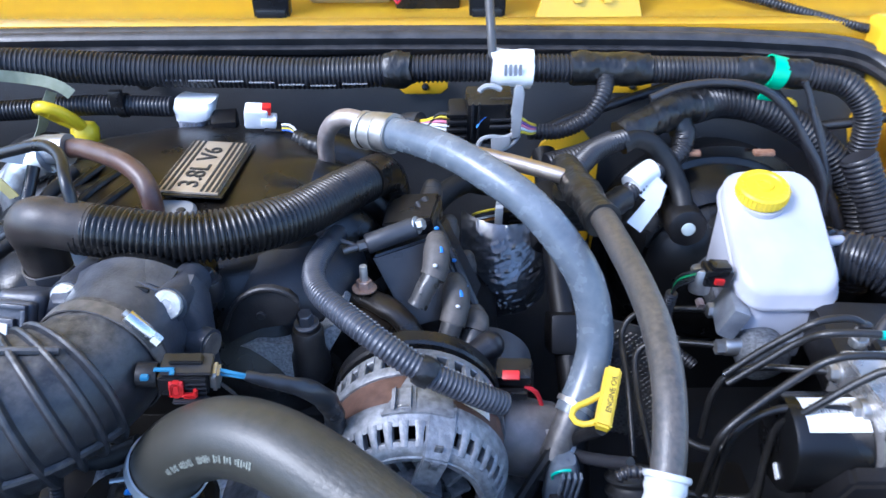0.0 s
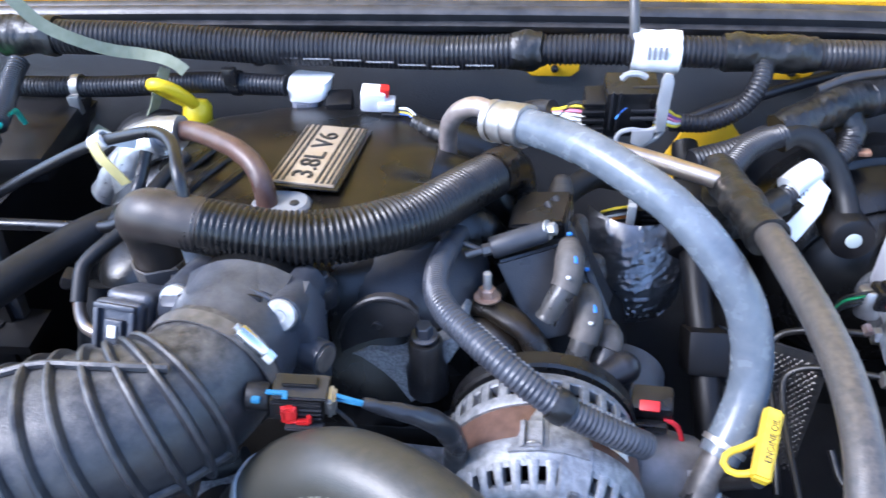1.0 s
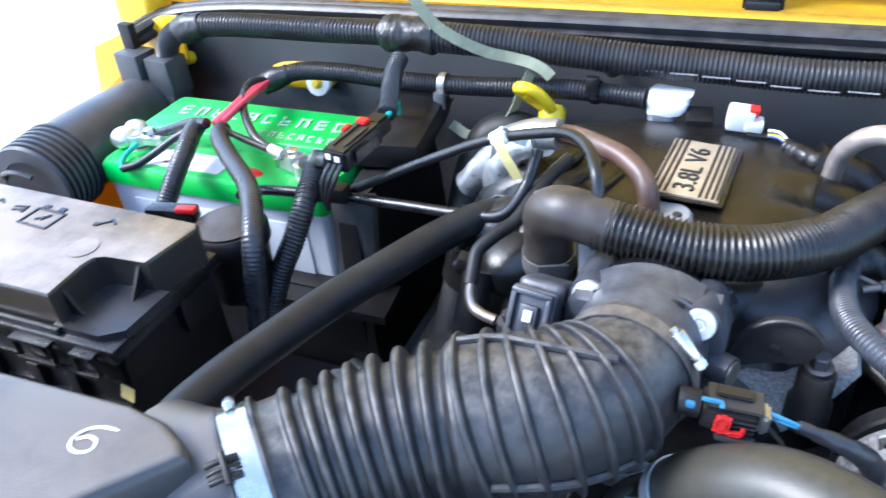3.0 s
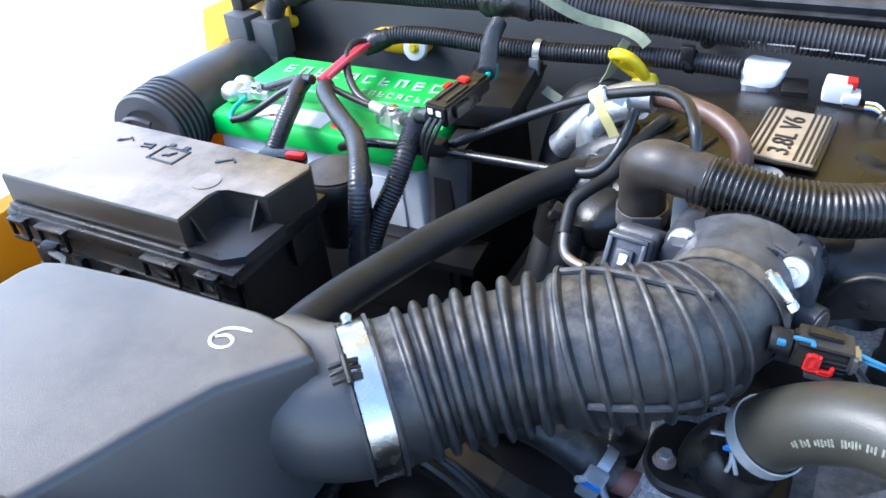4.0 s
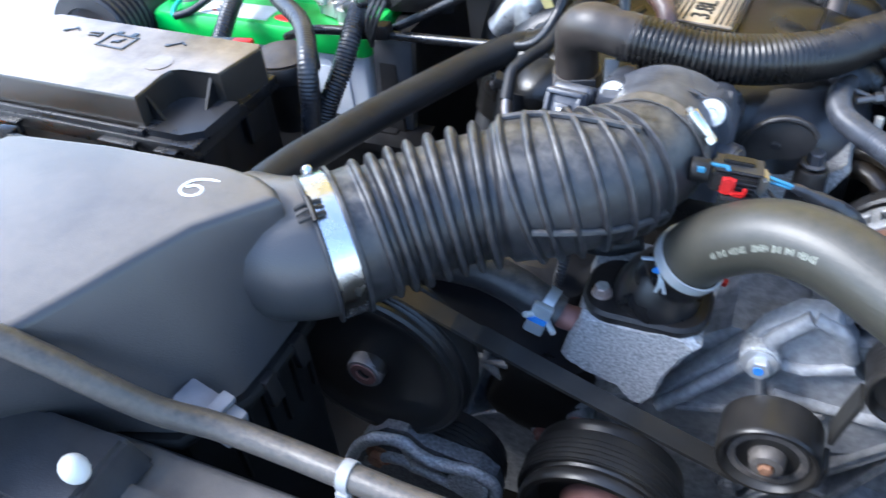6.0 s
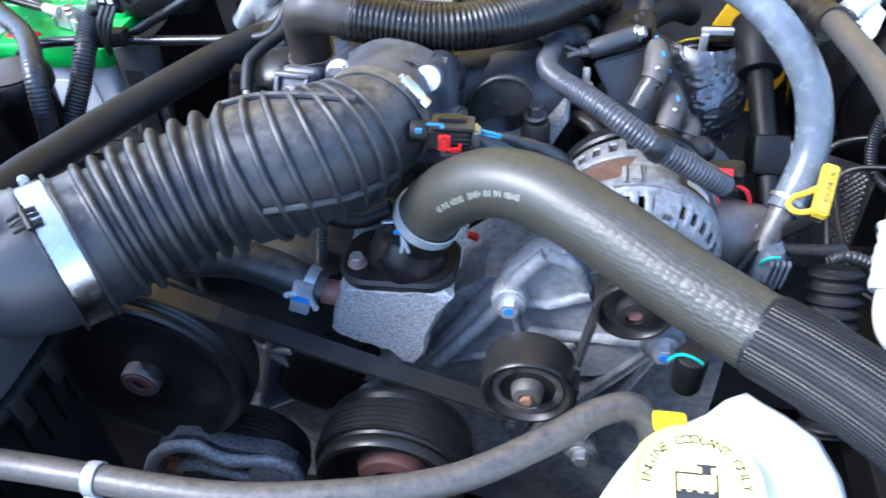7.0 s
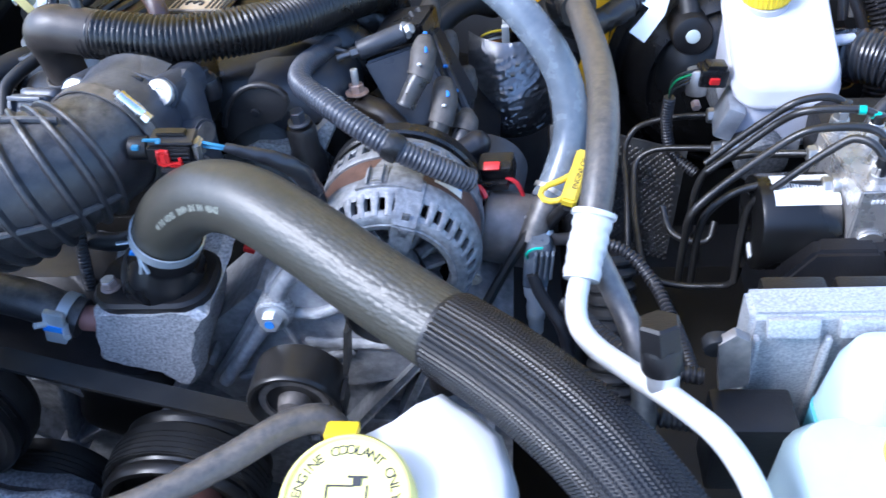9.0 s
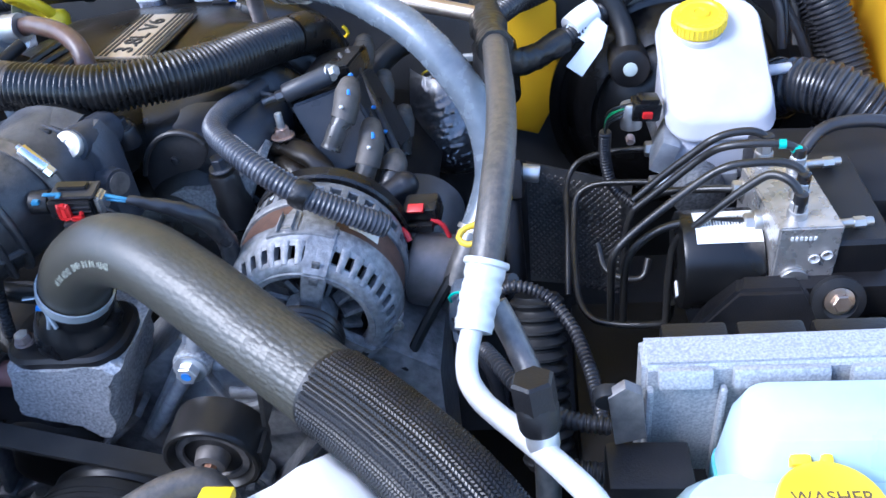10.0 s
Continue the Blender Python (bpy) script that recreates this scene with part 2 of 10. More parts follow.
RED = surf("red_plastic", (0.62, 0.02, 0.018), (0.5, 0.015, 0.015), 0.4, scale=50, bump=0.1)
PINK = surf("pink_red_sleeve", (0.68, 0.06, 0.10), (0.55, 0.05, 0.08), 0.45, scale=50, bump=0.1)
BLUE = surf("blue_paint_mark", (0.03, 0.16, 0.55), (0.05, 0.25, 0.65), 0.5, scale=90, bump=0.1)
CYAN = surf("pale_blue_wire", (0.035, 0.20, 0.34), (0.03, 0.16, 0.28), 0.4, bump=0)
TEAL = surf("teal_wire", (0.02, 0.45, 0.34), (0.02, 0.38, 0.3), 0.4, bump=0)
SPRING = surf("pale_zinc_clamp", (0.50, 0.56, 0.60), (0.60, 0.64, 0.66), 0.4, metal=0.6, scale=80, bump=0.2)
CONN_PALE = surf("pale_blue_grey_plastic", (0.11, 0.117, 0.14), (0.16, 0.167, 0.19), 0.42, scale=60, bump=0.2)
CLAMP_DIM = surf("dull_zinc_clamp", (0.30, 0.335, 0.36), (0.38, 0.41, 0.43), 0.42, metal=0.6, scale=80, bump=0.2)
GREY_CLIP = surf("grey_plastic_clip", (0.48, 0.49, 0.48), (0.55, 0.55, 0.54), 0.5, scale=50, bump=0.15)
CLIP_DIM = surf("dull_grey_plastic", (0.24, 0.245, 0.25), (0.31, 0.315, 0.32), 0.45, scale=60, bump=0.2)
GREY_CABLE = surf("grey_cable_sheath", (0.05, 0.05, 0.052), (0.08, 0.078, 0.075), 0.45, dust_sheen=0.3, scale=40, bump=0.2, dust_sheen_col=(0.16, 0.15, 0.14))
STRAP = surf("grey_green_strap", (0.20, 0.215, 0.145), (0.25, 0.265, 0.19), 0.7, scale=120, bump=0.3, spec=0.2)
FOIL = surf("crumpled_foil", (0.50, 0.51, 0.52), (0.66, 0.67, 0.67), 0.34, metal=0.8, scale=140, bump=0.8, fine=400)
# Champagne tint puts the yellow hood's reflection into the plate's colour.
PLATE_HOOD_TINT = surf("hood_tinted_metal_plate", (0.50, 0.41, 0.30), (0.56, 0.48, 0.37), 0.36, metal=0.4, scale=90, bump=0.15)
BODY_BLACK = surf("black_body_paint", (0.008, 0.008, 0.010), (0.014, 0.014, 0.016), 0.40, dust_sheen=0.22, scale=12, bump=0.3, dust_sheen_col=(0.06, 0.058, 0.055), spec=0.35)
INSUL = surf("grey_black_insulation", (0.016, 0.0165, 0.018), (0.030, 0.031, 0.033), 0.45, dust_sheen=0.15, scale=9, bump=0.6, dust_sheen_col=(0.08, 0.08, 0.08), fine=500)
# Oily steel taken near black so deep bay shade sits in the colour.
SHADE_FLOOR = surf("oily_shade_black_steel", (0.005, 0.005, 0.005), (0.011, 0.010, 0.009), 0.5, dust_sheen=0.18, scale=12, bump=0.4, dust_sheen_col=(0.04, 0.034, 0.028), spec=0.25)
CONCRETE = surf("pale_concrete", (0.55, 0.54, 0.52), (0.46, 0.45, 0.43), 0.85, scale=2.0, bump=0.4, fine=60)
MESH_STEEL = surf("embossed_dark_steel", (0.15, 0.15, 0.155), (0.23, 0.225, 0.22), 0.36, metal=0.7, scale=40, bump=0.3)
FOIL_DARK = surf("smoked_foil", (0.38, 0.385, 0.39), (0.52, 0.525, 0.53), 0.34, metal=0.75, scale=60, bump=0.3)
BOOT = surf("grey_boot_rubber", (0.050, 0.045, 0.041), (0.078, 0.069, 0.061), 0.6, scale=90, bump=0.3, dust_sheen=0.6, dust_sheen_col=(0.20, 0.18, 0.16))
BOOT_CLEAR = surf("cloudy_silicone_sleeve", (0.09, 0.087, 0.085), (0.14, 0.135, 0.13), 0.30, scale=120, bump=0.3, trans=0.55)
FOIL_BAG = surf("creased_metallic_film", (0.15, 0.152, 0.157), (0.24, 0.243, 0.25), 0.30, metal=0.75, scale=60, bump=0.2, rough_var=0.06)
HUB_PALE = surf("worn_pinkish_hub", (0.20, 0.12, 0.09), (0.40, 0.33, 0.30), 0.45, metal=0.5, scale=75, bump=0.3)
ZINC = surf("pale_zinc_plating", (0.52, 0.52, 0.50), (0.70, 0.69, 0.66), 0.38, metal=0.75, scale=260, bump=0.6)
TBODY = surf("blue_grey_throttle_plastic", (0.028, 0.032, 0.043), (0.050, 0.054, 0.066), 0.36, dust_sheen=0.45, scale=60, bump=0.5, dust_sheen_col=(0.19, 0.185, 0.18), fine=500, side=0.15)
MC_CAST = surf("smooth_grey_casting", (0.26, 0.28, 0.31), (0.36, 0.38, 0.41), 0.42, metal=0.45, scale=90, bump=0.4, fine=700, dust_sheen=0.3, dust_sheen_col=(0.14, 0.135, 0.13))
CAN_GREY = surf("dim_pinkish_steel", (0.20, 0.185, 0.18), (0.28, 0.26, 0.255), 0.5, metal=0.6, scale=90, bump=0.3, dust_sheen=0.4, dust_sheen_col=(0.10, 0.09, 0.085))
CAN_DARK = surf("smudged_grey_housing", (0.075, 0.075, 0.08), (0.11, 0.108, 0.112), 0.5, scale=30, bump=0.3, dust_sheen=0.5, dust_sheen_col=(0.03, 0.028, 0.026), side=0.6)
LOOM_BLUE = surf("dusty_grey_loom_plastic", (0.030, 0.033, 0.042), (0.058, 0.062, 0.073), 0.34, dust_sheen=0.25, scale=60, bump=0.2, dust_sheen_col=(0.16, 0.15, 0.14))
STATOR = surf("brown_laminations", (0.095, 0.052, 0.038), (0.15, 0.085, 0.062), 0.55, metal=0.2, scale=120, bump=0.4)
BRACKET_ALU = surf("smudged_cast_aluminium", (0.25, 0.255, 0.265), (0.38, 0.385, 0.395), 0.55, metal=0.25, scale=150, bump=0.9, fine=500, dust_sheen=0.4, dust_sheen_col=(0.10, 0.095, 0.09))
COVER = surf("grimy_grey_casting", (0.18, 0.185, 0.195), (0.34, 0.345, 0.355), 0.55, metal=0.25, scale=110, bump=1.3, fine=300, dust_sheen=0.5, dust_sheen_col=(0.08, 0.072, 0.066))
# Fuse lid top: sky glare and brown hood reflection painted as a pale tint.
LID_FUSE = surf("satin_black_hood_tinted_plastic", (0.020, 0.018, 0.016), (0.030, 0.027, 0.024), 0.24, dust_sheen=0.9, scale=10, bump=0.3, dust_sheen_col=(0.36, 0.29, 0.22), rough_var=0.06, up_min=0.7, side=0.02, even=0.20)
YELLOW_TAG = surf("aged_yellow_plastic", (0.72, 0.52, 0.02), (0.62, 0.43, 0.02), 0.42, scale=60, bump=0.15, dust_sheen=0.3, dust_sheen_col=(0.5, 0.4, 0.2))
BLOCK_ALU = surf("machined_aluminium_block", (0.40, 0.385, 0.37), (0.54, 0.52, 0.50), 0.28, metal=0.7, scale=90, bump=0.3, fine=1200, rough_var=0.08)
# Breather tops coloured brown in place of the yellow hood mirrored there.
BREATHER = surf("hood_browned_corrugated_plastic", (0.007, 0.0065, 0.006), (0.014, 0.012, 0.011), 0.30, dust_sheen=0.35, scale=60, bump=0.15, dust_sheen_col=(0.12, 0.085, 0.05), up_min=0.5, side=0.06)
HUB_DUST = surf("dusty_idler_hub", (0.11, 0.10, 0.092), (0.19, 0.17, 0.155), 0.5, metal=0.4, scale=90, bump=0.4)
NUT_COPPER = surf("copper_tinted_nut", (0.46, 0.27, 0.18), (0.62, 0.45, 0.36), 0.42, metal=0.6, scale=160, bump=0.5)
SENSOR_BLUE = surf("cloudy_blue_grey_plastic", (0.085, 0.105, 0.135), (0.13, 0.15, 0.18), 0.32, scale=90, bump=0.3)
BODY_PALE = surf("pale_grey_plastic", (0.42, 0.45, 0.48), (0.54, 0.56, 0.58), 0.4, scale=60, bump=0.2, dust_sheen=0.3, dust_sheen_col=(0.25, 0.23, 0.20))
PIPE_PINK = surf("pinkish_aluminium", (0.42, 0.35, 0.32), (0.56, 0.50, 0.47), 0.36, metal=0.7, scale=90, bump=0.3)
OILY = surf("oily_brown_steel", (0.011, 0.010, 0.009), (0.034, 0.024, 0.015), 0.30, scale=45, bump=0.4, dust_sheen=0.2, dust_sheen_col=(0.10, 0.07, 0.04))
BOOT_PANEL = surf("dusty_grey_plastic", (0.034, 0.036, 0.042), (0.055, 0.057, 0.063), 0.42, dust_sheen=0.3, scale=40, bump=0.2, dust_sheen_col=(0.14, 0.13, 0.12))
LOOM_EDGE = surf("scuffed_loom_edge", (0.16, 0.16, 0.165), (0.24, 0.24, 0.24), 0.4, scale=200, bump=0.2)
WRAP_GREY = surf("cloudy_wrap_film", (0.22, 0.22, 0.26), (0.34, 0.34, 0.38), 0.35, scale=90, bump=0.6)
CAST_LIGHT = surf("pale_sand_casting", (0.22, 0.225, 0.23), (0.46, 0.465, 0.47), 0.6, metal=0.25, scale=420, bump=1.8, fine=500, dust_sheen=0.3, dust_sheen_col=(0.12, 0.11, 0.10))
SEAL_RUBBER = surf("weathered_seal_rubber", (0.020, 0.019, 0.020), (0.042, 0.040, 0.041), 0.36, dust_sheen=0.4, bump=0.3, scale=70, dust_sheen_col=(0.15, 0.135, 0.12), side=0.1)
RES_WHITE = surf("milky_white_plastic", (0.47, 0.46, 0.48), (0.40, 0.40, 0.43), 0.42, scale=25, bump=0.12)
BRAID_A = surf("braided_sleeve_dark", (0.004, 0.004, 0.005), (0.007, 0.007, 0.008), 0.45, scale=60, bump=0.1)
BRAID_B = surf("braided_sleeve_light", (0.007, 0.007, 0.008), (0.012, 0.012, 0.014), 0.34, scale=60, bump=0.1, spec=0.3)
WIRES = {c: surf(c + "_wire", v, None, 0.4, scale=50, bump=0) for c, v in dict(
    black=(0.02, 0.02, 0.02), yellow=(0.75, 0.58, 0.03), white=(0.75, 0.75, 0.73), red=(0.55, 0.02, 0.03),
    pink=(0.75, 0.22, 0.32), blue=(0.04, 0.12, 0.5), purple=(0.2, 0.07, 0.3), orange=(0.7, 0.25, 0.03), green=(0.03, 0.3, 0.1)).items()}


# ---- mesh helpers ----
def finish(name, bm, material, sharp=38.0):
    bmesh.ops.recalc_face_normals(bm, faces=bm.faces[:])
    lim = radians(sharp)
    for f in bm.faces:
        f.smooth = True
    for e in bm.edges:
        if len(e.link_faces) == 2 and e.calc_face_angle(0.0) > lim:
            e.smooth = False
    me = bpy.data.meshes.new(name)
    bm.to_mesh(me)
    bm.free()
    me.materials.append(material)
    return me


def thing(name, at, label, category, group="", kind=""):
    """An Empty at the base of a thing, which parents its parts."""
    ob = new(name)
    ob.empty_display_size = 0.02
    ob.matrix_world = Matrix.Translation(at)
    return tagged(ob, label, category, group, kind)


def part(name, bm, material, parent, label="", sharp=38.0):
    """One mesh, built in world places, as a part of a thing or of a part."""
    ob = new(name, finish(name, bm, material, sharp))
    ob.parent = parent
    top = parent
    while top.parent:
        top = top.parent
    if parent is top:
        ob.matrix_parent_inverse = top.matrix_basis.inverted()
    return tagged(ob, label)


def solo(name, bm, material, label, category, group="", kind="", sharp=38.0):
    return tagged(new(name, finish(name, bm, material, sharp)), label, category, group, kind)


def V(p):
    return Vector(p)


def frame_of(axis, up=(0, 0, 1)):
    """Right, up and ahead unit vectors for a direction."""
    a = V(axis).normalized()
    u = V(up)
    if abs(a.dot(u)) > 0.97:
        u = Vector((0, 1, 0))
    r = a.cross(u).normalized()
    return r, r.cross(a).normalized(), a


def lathe(bm, at, axis, profile, seg=32, arc=(0.0, 360.0)):
    """Turns (radius, height) pairs round an axis."""
    r, u, a = frame_of(axis)
    at = V(at)
    full = arc[1] - arc[0] >= 359.9
    n = seg if full else seg + 1
    rings = []
    for rad, h in profile:
        c = at + a * h
        if rad < 1e-6:
            rings.append([bm.verts.new(c)] * n)
        else:
            ring = []
            for i in range(n):
                w = radians(arc[0] + (arc[1] - arc[0]) * i / seg)
                ring.append(bm.verts.new(c + r * (rad * math.cos(w)) + u * (rad * math.sin(w))))
            rings.append(ring)
    for p, q in zip(rings, rings[1:]):
        for i in range(seg):
            j = (i + 1) % n
            vs = []
            for v in (p[i], p[j], q[j], q[i]):
                if v not in vs:
                    vs.append(v)
            if len(vs) > 2:
                try:
                    bm.faces.new(vs)
                except ValueError:
                    pass
    return bm


def disc(bm, p0, p1, r, seg=24, bev=0.0):
    """A solid cylinder with rounded rims from p0 to p1."""
    d = V(p1) - V(p0)
    h = d.length
    b = min(bev, r * 0.45, h * 0.45)
    prof = [(0, 0), (r - b, 0)] + ([(r - b * 0.3, b * 0.3), (r, b), (r, h - b), (r - b * 0.3, h - b * 0.3)] if b else [(r, 0), (r, h)]) + [(r - b, h), (0, h)]
    if not b:
        prof = [(0, 0), (r, 0), (r, h), (0, h)]
    return lathe(bm, p0, d, prof, seg)


def box(bm, c, size, rot=(0, 0, 0), bev=0.003, seg=2, taper=1.0):
    """A bevelled box; taper narrows its top."""
    m = pose(*c, *rot)
    vs = bmesh.ops.create_cube(bm, size=1.0, matrix=Matrix.Identity(4))["verts"]
    for v in vs:
        k = taper if v.co.z > 0 else 1.0
        v.co = m @ Vector((v.co.x * size[0] * k, v.co.y * size[1] * k, v.co.z * size[2]))
    if bev:
        es = list({e for v in vs for e in v.link_edges})
        bmesh.ops.bevel(bm, geom=es, offset=bev, segments=seg, profile=0.6, affect='EDGES', clamp_overlap=True)
    return bm


def hexa(bm, p0, p1, r, bev=0.0008):
    """A six-sided bolt head or nut."""
    d = V(p1) - V(p0)
    h = d.length
    return lathe(bm, p0, d, [(0, 0), (r, 0), (r, h - bev), (r - bev, h), (0, h)], 6)


def bolt(bm, at, axis, r, h=None, washer=True):
    """A hex head on a flange."""
    a = V(axis).normalized()
    at = V(at)
    h = h or r * 0.9
    if washer:
        disc(bm, at, at + a * r * 0.3, r * 1.55, 20, r * 0.1)
    hexa(bm, at + a * r * 0.25, at + a * (h + r * 0.25), r)
    return bm


def spline(pts, step=0.004):
    """An even-stepped smooth curve through the points."""
    P = [V(p) for p in pts]
    out = []
    for i in range(len(P) - 1):
        a, b = P[i], P[i + 1]
        pa = P[i - 1] if i else a + (a - b)
        pb = P[i + 2] if i + 2 < len(P) else b + (b - a)
        t1, t2 = max((a - pa).length, 1e-6) ** 0.5, max((b - a).length, 1e-6) ** 0.5
        t3 = max((pb - b).length, 1e-6) ** 0.5
        m1 = ((a - pa) / t1 - (b - pa) / (t1 + t2) + (b - a) / t2) * t2
        m2 = ((b - a) / t2 - (pb - a) / (t2 + t3) + (pb - b) / t3) * t2
        n = max(4, int((b - a).length / 0.002))
        for k in range(n):
            w = k / n
            out.append((2 * w ** 3 - 3 * w ** 2 + 1) * a + (w ** 3 - 2 * w ** 2 + w) * m1 + (-2 * w ** 3 + 3 * w ** 2) * b + (w ** 3 - w ** 2) * m2)
    out.append(P[-1])
    s = [0.0]
    for a, b in zip(out, out[1:]):
        s.append(s[-1] + (b - a).length)
    n = max(2, int(s[-1] / step) + 1)
    res, j = [], 0
    for k in range(n):
        w = s[-1] * k / (n - 1)
        while j < len(s) - 2 and s[j + 1] < w:
            j += 1
        f = (w - s[j]) / max(s[j + 1] - s[j], 1e-9)
        res.append(out[j].lerp(out[j + 1], f))
    return res, s[-1]


def frames_along(C, up=(0, 0, 1)):
    """Side and up vectors carried along a curve without twist."""
    T = [(C[min(i + 1, len(C) - 1)] - C[max(i - 1, 0)]).normalized() for i in range(len(C))]
    r, u, _ = frame_of(T[0], up)
    res = []
    for t in T:
        r = (r - t * r.dot(t)).normalized()
        res.append((r, t.cross(r).normalized() * -1, t))
    return res


def tube(bm, pts, r, seg=14, step=0.005, caps=True, squash=1.0, wall=0.0):
    """A hose or pipe; r is a radius or a function of (distance, length)."""
    C, S = spline(pts, step)
    F = frames_along(C)
    rings = []
    for i, (c, (rt, u, t)) in enumerate(zip(C, F)):
        rad = r(S * i / (len(C) - 1), S) if callable(r) else r
        rings.append([bm.verts.new(c + rt * (rad * math.cos(w)) + u * (rad * squash * math.sin(w)))
                      for w in (2 * math.pi * k / seg for k in range(seg))])
    for p, q in zip(rings, rings[1:]):
        for k in range(seg):
            bm.faces.new((p[k], p[(k + 1) % seg], q[(k + 1) % seg], q[k]))
    if caps:
        for ring in (rings[0], rings[-1]):
            bm.faces.new(ring)
    return bm


def ribbed(R, depth, pitch, plain0=0.0, plain1=0.0, duty=0.55):
    """Radius of a corrugated tube: raised ribs with rounded shoulders."""
    def f(s, S):
        if s < plain0 or s > S - plain1:
            return R
        p = (s / pitch) % 1.0
        w = 0.5 - 0.5 * math.cos(2 * math.pi * p)
        return R - depth + depth * min(1.0, max(0.0, (w - 0.5 + duty * 0.5) / duty)) * 1.0
    return f


def corrugated(bm, pts, R, depth, pitch, seg=16, plain0=0.0, plain1=0.0):
    return tube(bm, pts, ribbed(R, depth, pitch, plain0, plain1), seg, pitch / 5.0)


def band(bm, C0, axis, r, w, th=0.0012, seg=32, arc=(0, 360)):
    """A flat metal band round an axis."""
    return lathe(bm, V(C0) - V(axis).normalized() * w / 2, axis, [(r, 0), (r + th, 0), (r + th, w), (r, w), (r, 0)], seg, arc)


def sheet(bm, loop, normal, th, bev=0.0):
    """A flat plate from an outline, th thick along the normal."""
    n = V(normal).normalized() * th
    lo = [bm.verts.new(V(p)) for p in loop]
    hi = [bm.verts.new(V(p) + n) for p in loop]
    fs = [bm.faces.new(lo), bm.faces.new(hi[::-1])]
    for i in range(len(lo)):
        j = (i + 1) % len(lo)
        fs.append(bm.faces.new((lo[i], lo[j], hi[j], hi[i])))
    if bev:
        es = [e for e in {e for v in lo + hi for e in v.link_edges}]
        bmesh.ops.bevel(bm, geom=es, offset=bev, segments=2, profile=0.6, affect='EDGES', clamp_overlap=True)
    return bm


def ribbon(bm, pts, w, th, side=(0, 0, 1), step=0.006):
    """A strap: a flat section carried along a curve, its width along side."""
    C, S = spline(pts, step)
    rings = []
    for i, c in enumerate(C):
        t = (C[min(i + 1, len(C) - 1)] - C[max(i - 1, 0)]).normalized()
        s = V(side)
        s = (s - t * s.dot(t)).normalized()
        k = t.cross(s).normalized()
        rings.append([bm.verts.new(c + s * a * w / 2 + k * b * th / 2) for a, b in ((-1, -1), (1, -1), (1, 1), (-1, 1))])
    for p, q in zip(rings, rings[1:]):
        for k in range(4):
            bm.faces.new((p[k], p[(k + 1) % 4], q[(k + 1) % 4], q[k]))
    bm.faces.new(rings[0])
    bm.faces.new(rings[-1][::-1])
    return bm


def hull_loft(bm, rings, cap=True):
    """Joins closed rings of equal count."""
    R = [[bm.verts.new(V(p)) for p in ring] for ring in rings]
    n = len(R[0])
    for p, q in zip(R, R[1:]):
        for k in range(n):
            bm.faces.new((p[k], p[(k + 1) % n], q[(k + 1) % n], q[k]))
    if cap:
        bm.faces.new(R[0])
        bm.faces.new(R[-1][::-1])
    return bm


def rrect(cx, cy, w, d, r, z, n=5, rot=0.0):
    """A rounded rectangle ring at height z."""
    pts = []
    for sx, sy, a0 in ((1, 1, 0), (-1, 1, 90), (-1, -1, 180), (1, -1, 270)):
        for k in range(n + 1):
            a = radians(a0 + 90 * k / n)
            pts.append((sx * (w / 2 - r) + r * math.cos(a), sy * (d / 2 - r) + r * math.sin(a)))
    c, s = math.cos(radians(rot)), math.sin(radians(rot))
    return [(cx + x * c - y * s, cy + x * s + y * c, z) for x, y in pts]


def blob(bm, c, size, rot=(0, 0, 0), seg=20, power=2.0, wob=0.0, seed=0):
    """A rounded lump: a superellipsoid with slight unevenness."""
    m = pose(*c, *rot)
    e = 2.0 / power
    sg = lambda v, q: math.copysign(abs(v) ** q, v)
    vs = bmesh.ops.create_uvsphere(bm, u_segments=seg, v_segments=max(6, seg // 2), radius=1.0)["verts"]
    for v in vs:
        x, y, z = v.co
        a, b = math.atan2(y, x), math.asin(max(-1, min(1, z)))
        p = Vector((sg(math.cos(b), e) * sg(math.cos(a), e) * size[0] / 2, sg(math.cos(b), e) * sg(math.sin(a), e) * size[1] / 2, sg(math.sin(b), e) * size[2] / 2))
        if wob:
            p *= 1.0 + wob * noise.noise(p * 30 + Vector((seed, seed * 2.1, 0)))
        v.co = m @ p
    return bm


def B():
    return bmesh.new()


def lettering(name, text, size, m, material, parent, depth=0.0004, align='CENTER'):
    """Words in the built-in font, laid by a pose, as a mesh part."""
    cu = bpy.data.curves.new(name, 'FONT')
    cu.body, cu.size, cu.extrude, cu.align_x, cu.align_y = text, size, depth, align, 'CENTER'
    tmp = bpy.data.objects.new(name, cu)
    scene.collection.objects.link(tmp)
    me = bpy.data.meshes.new_from_object(tmp.evaluated_get(bpy.context.evaluated_depsgraph_get()))
    bpy.data.objects.remove(tmp)
    bpy.data.curves.remove(cu)
    me.transform(m)
    me.materials.clear()
    me.materials.append(material)
    ob = new(name, me)
    ob.parent = parent
    if parent.parent is None:
        ob.matrix_parent_inverse = parent.matrix_basis.inverted()
    return ob


# ---- the setting ----
def slab(name, lo, hi, material, label, category, bev=0.004):
    bm = B()
    c = [(a + b) / 2 for a, b in zip(lo, hi)]
    box(bm, c, [b - a for a, b in zip(lo, hi)], bev=bev)
    return solo(name, bm, material, label, category, kind="structure")


bm = B()
bmesh.ops.create_grid(bm, x_segments=40, y_segments=40, size=300.0)
solo("ground", bm, CONCRETE, "pale sunlit concrete ground beyond the car", "ground", kind="structure")

# Firewall: a pressed black panel with an upper ledge under the cowl.
bm = B()
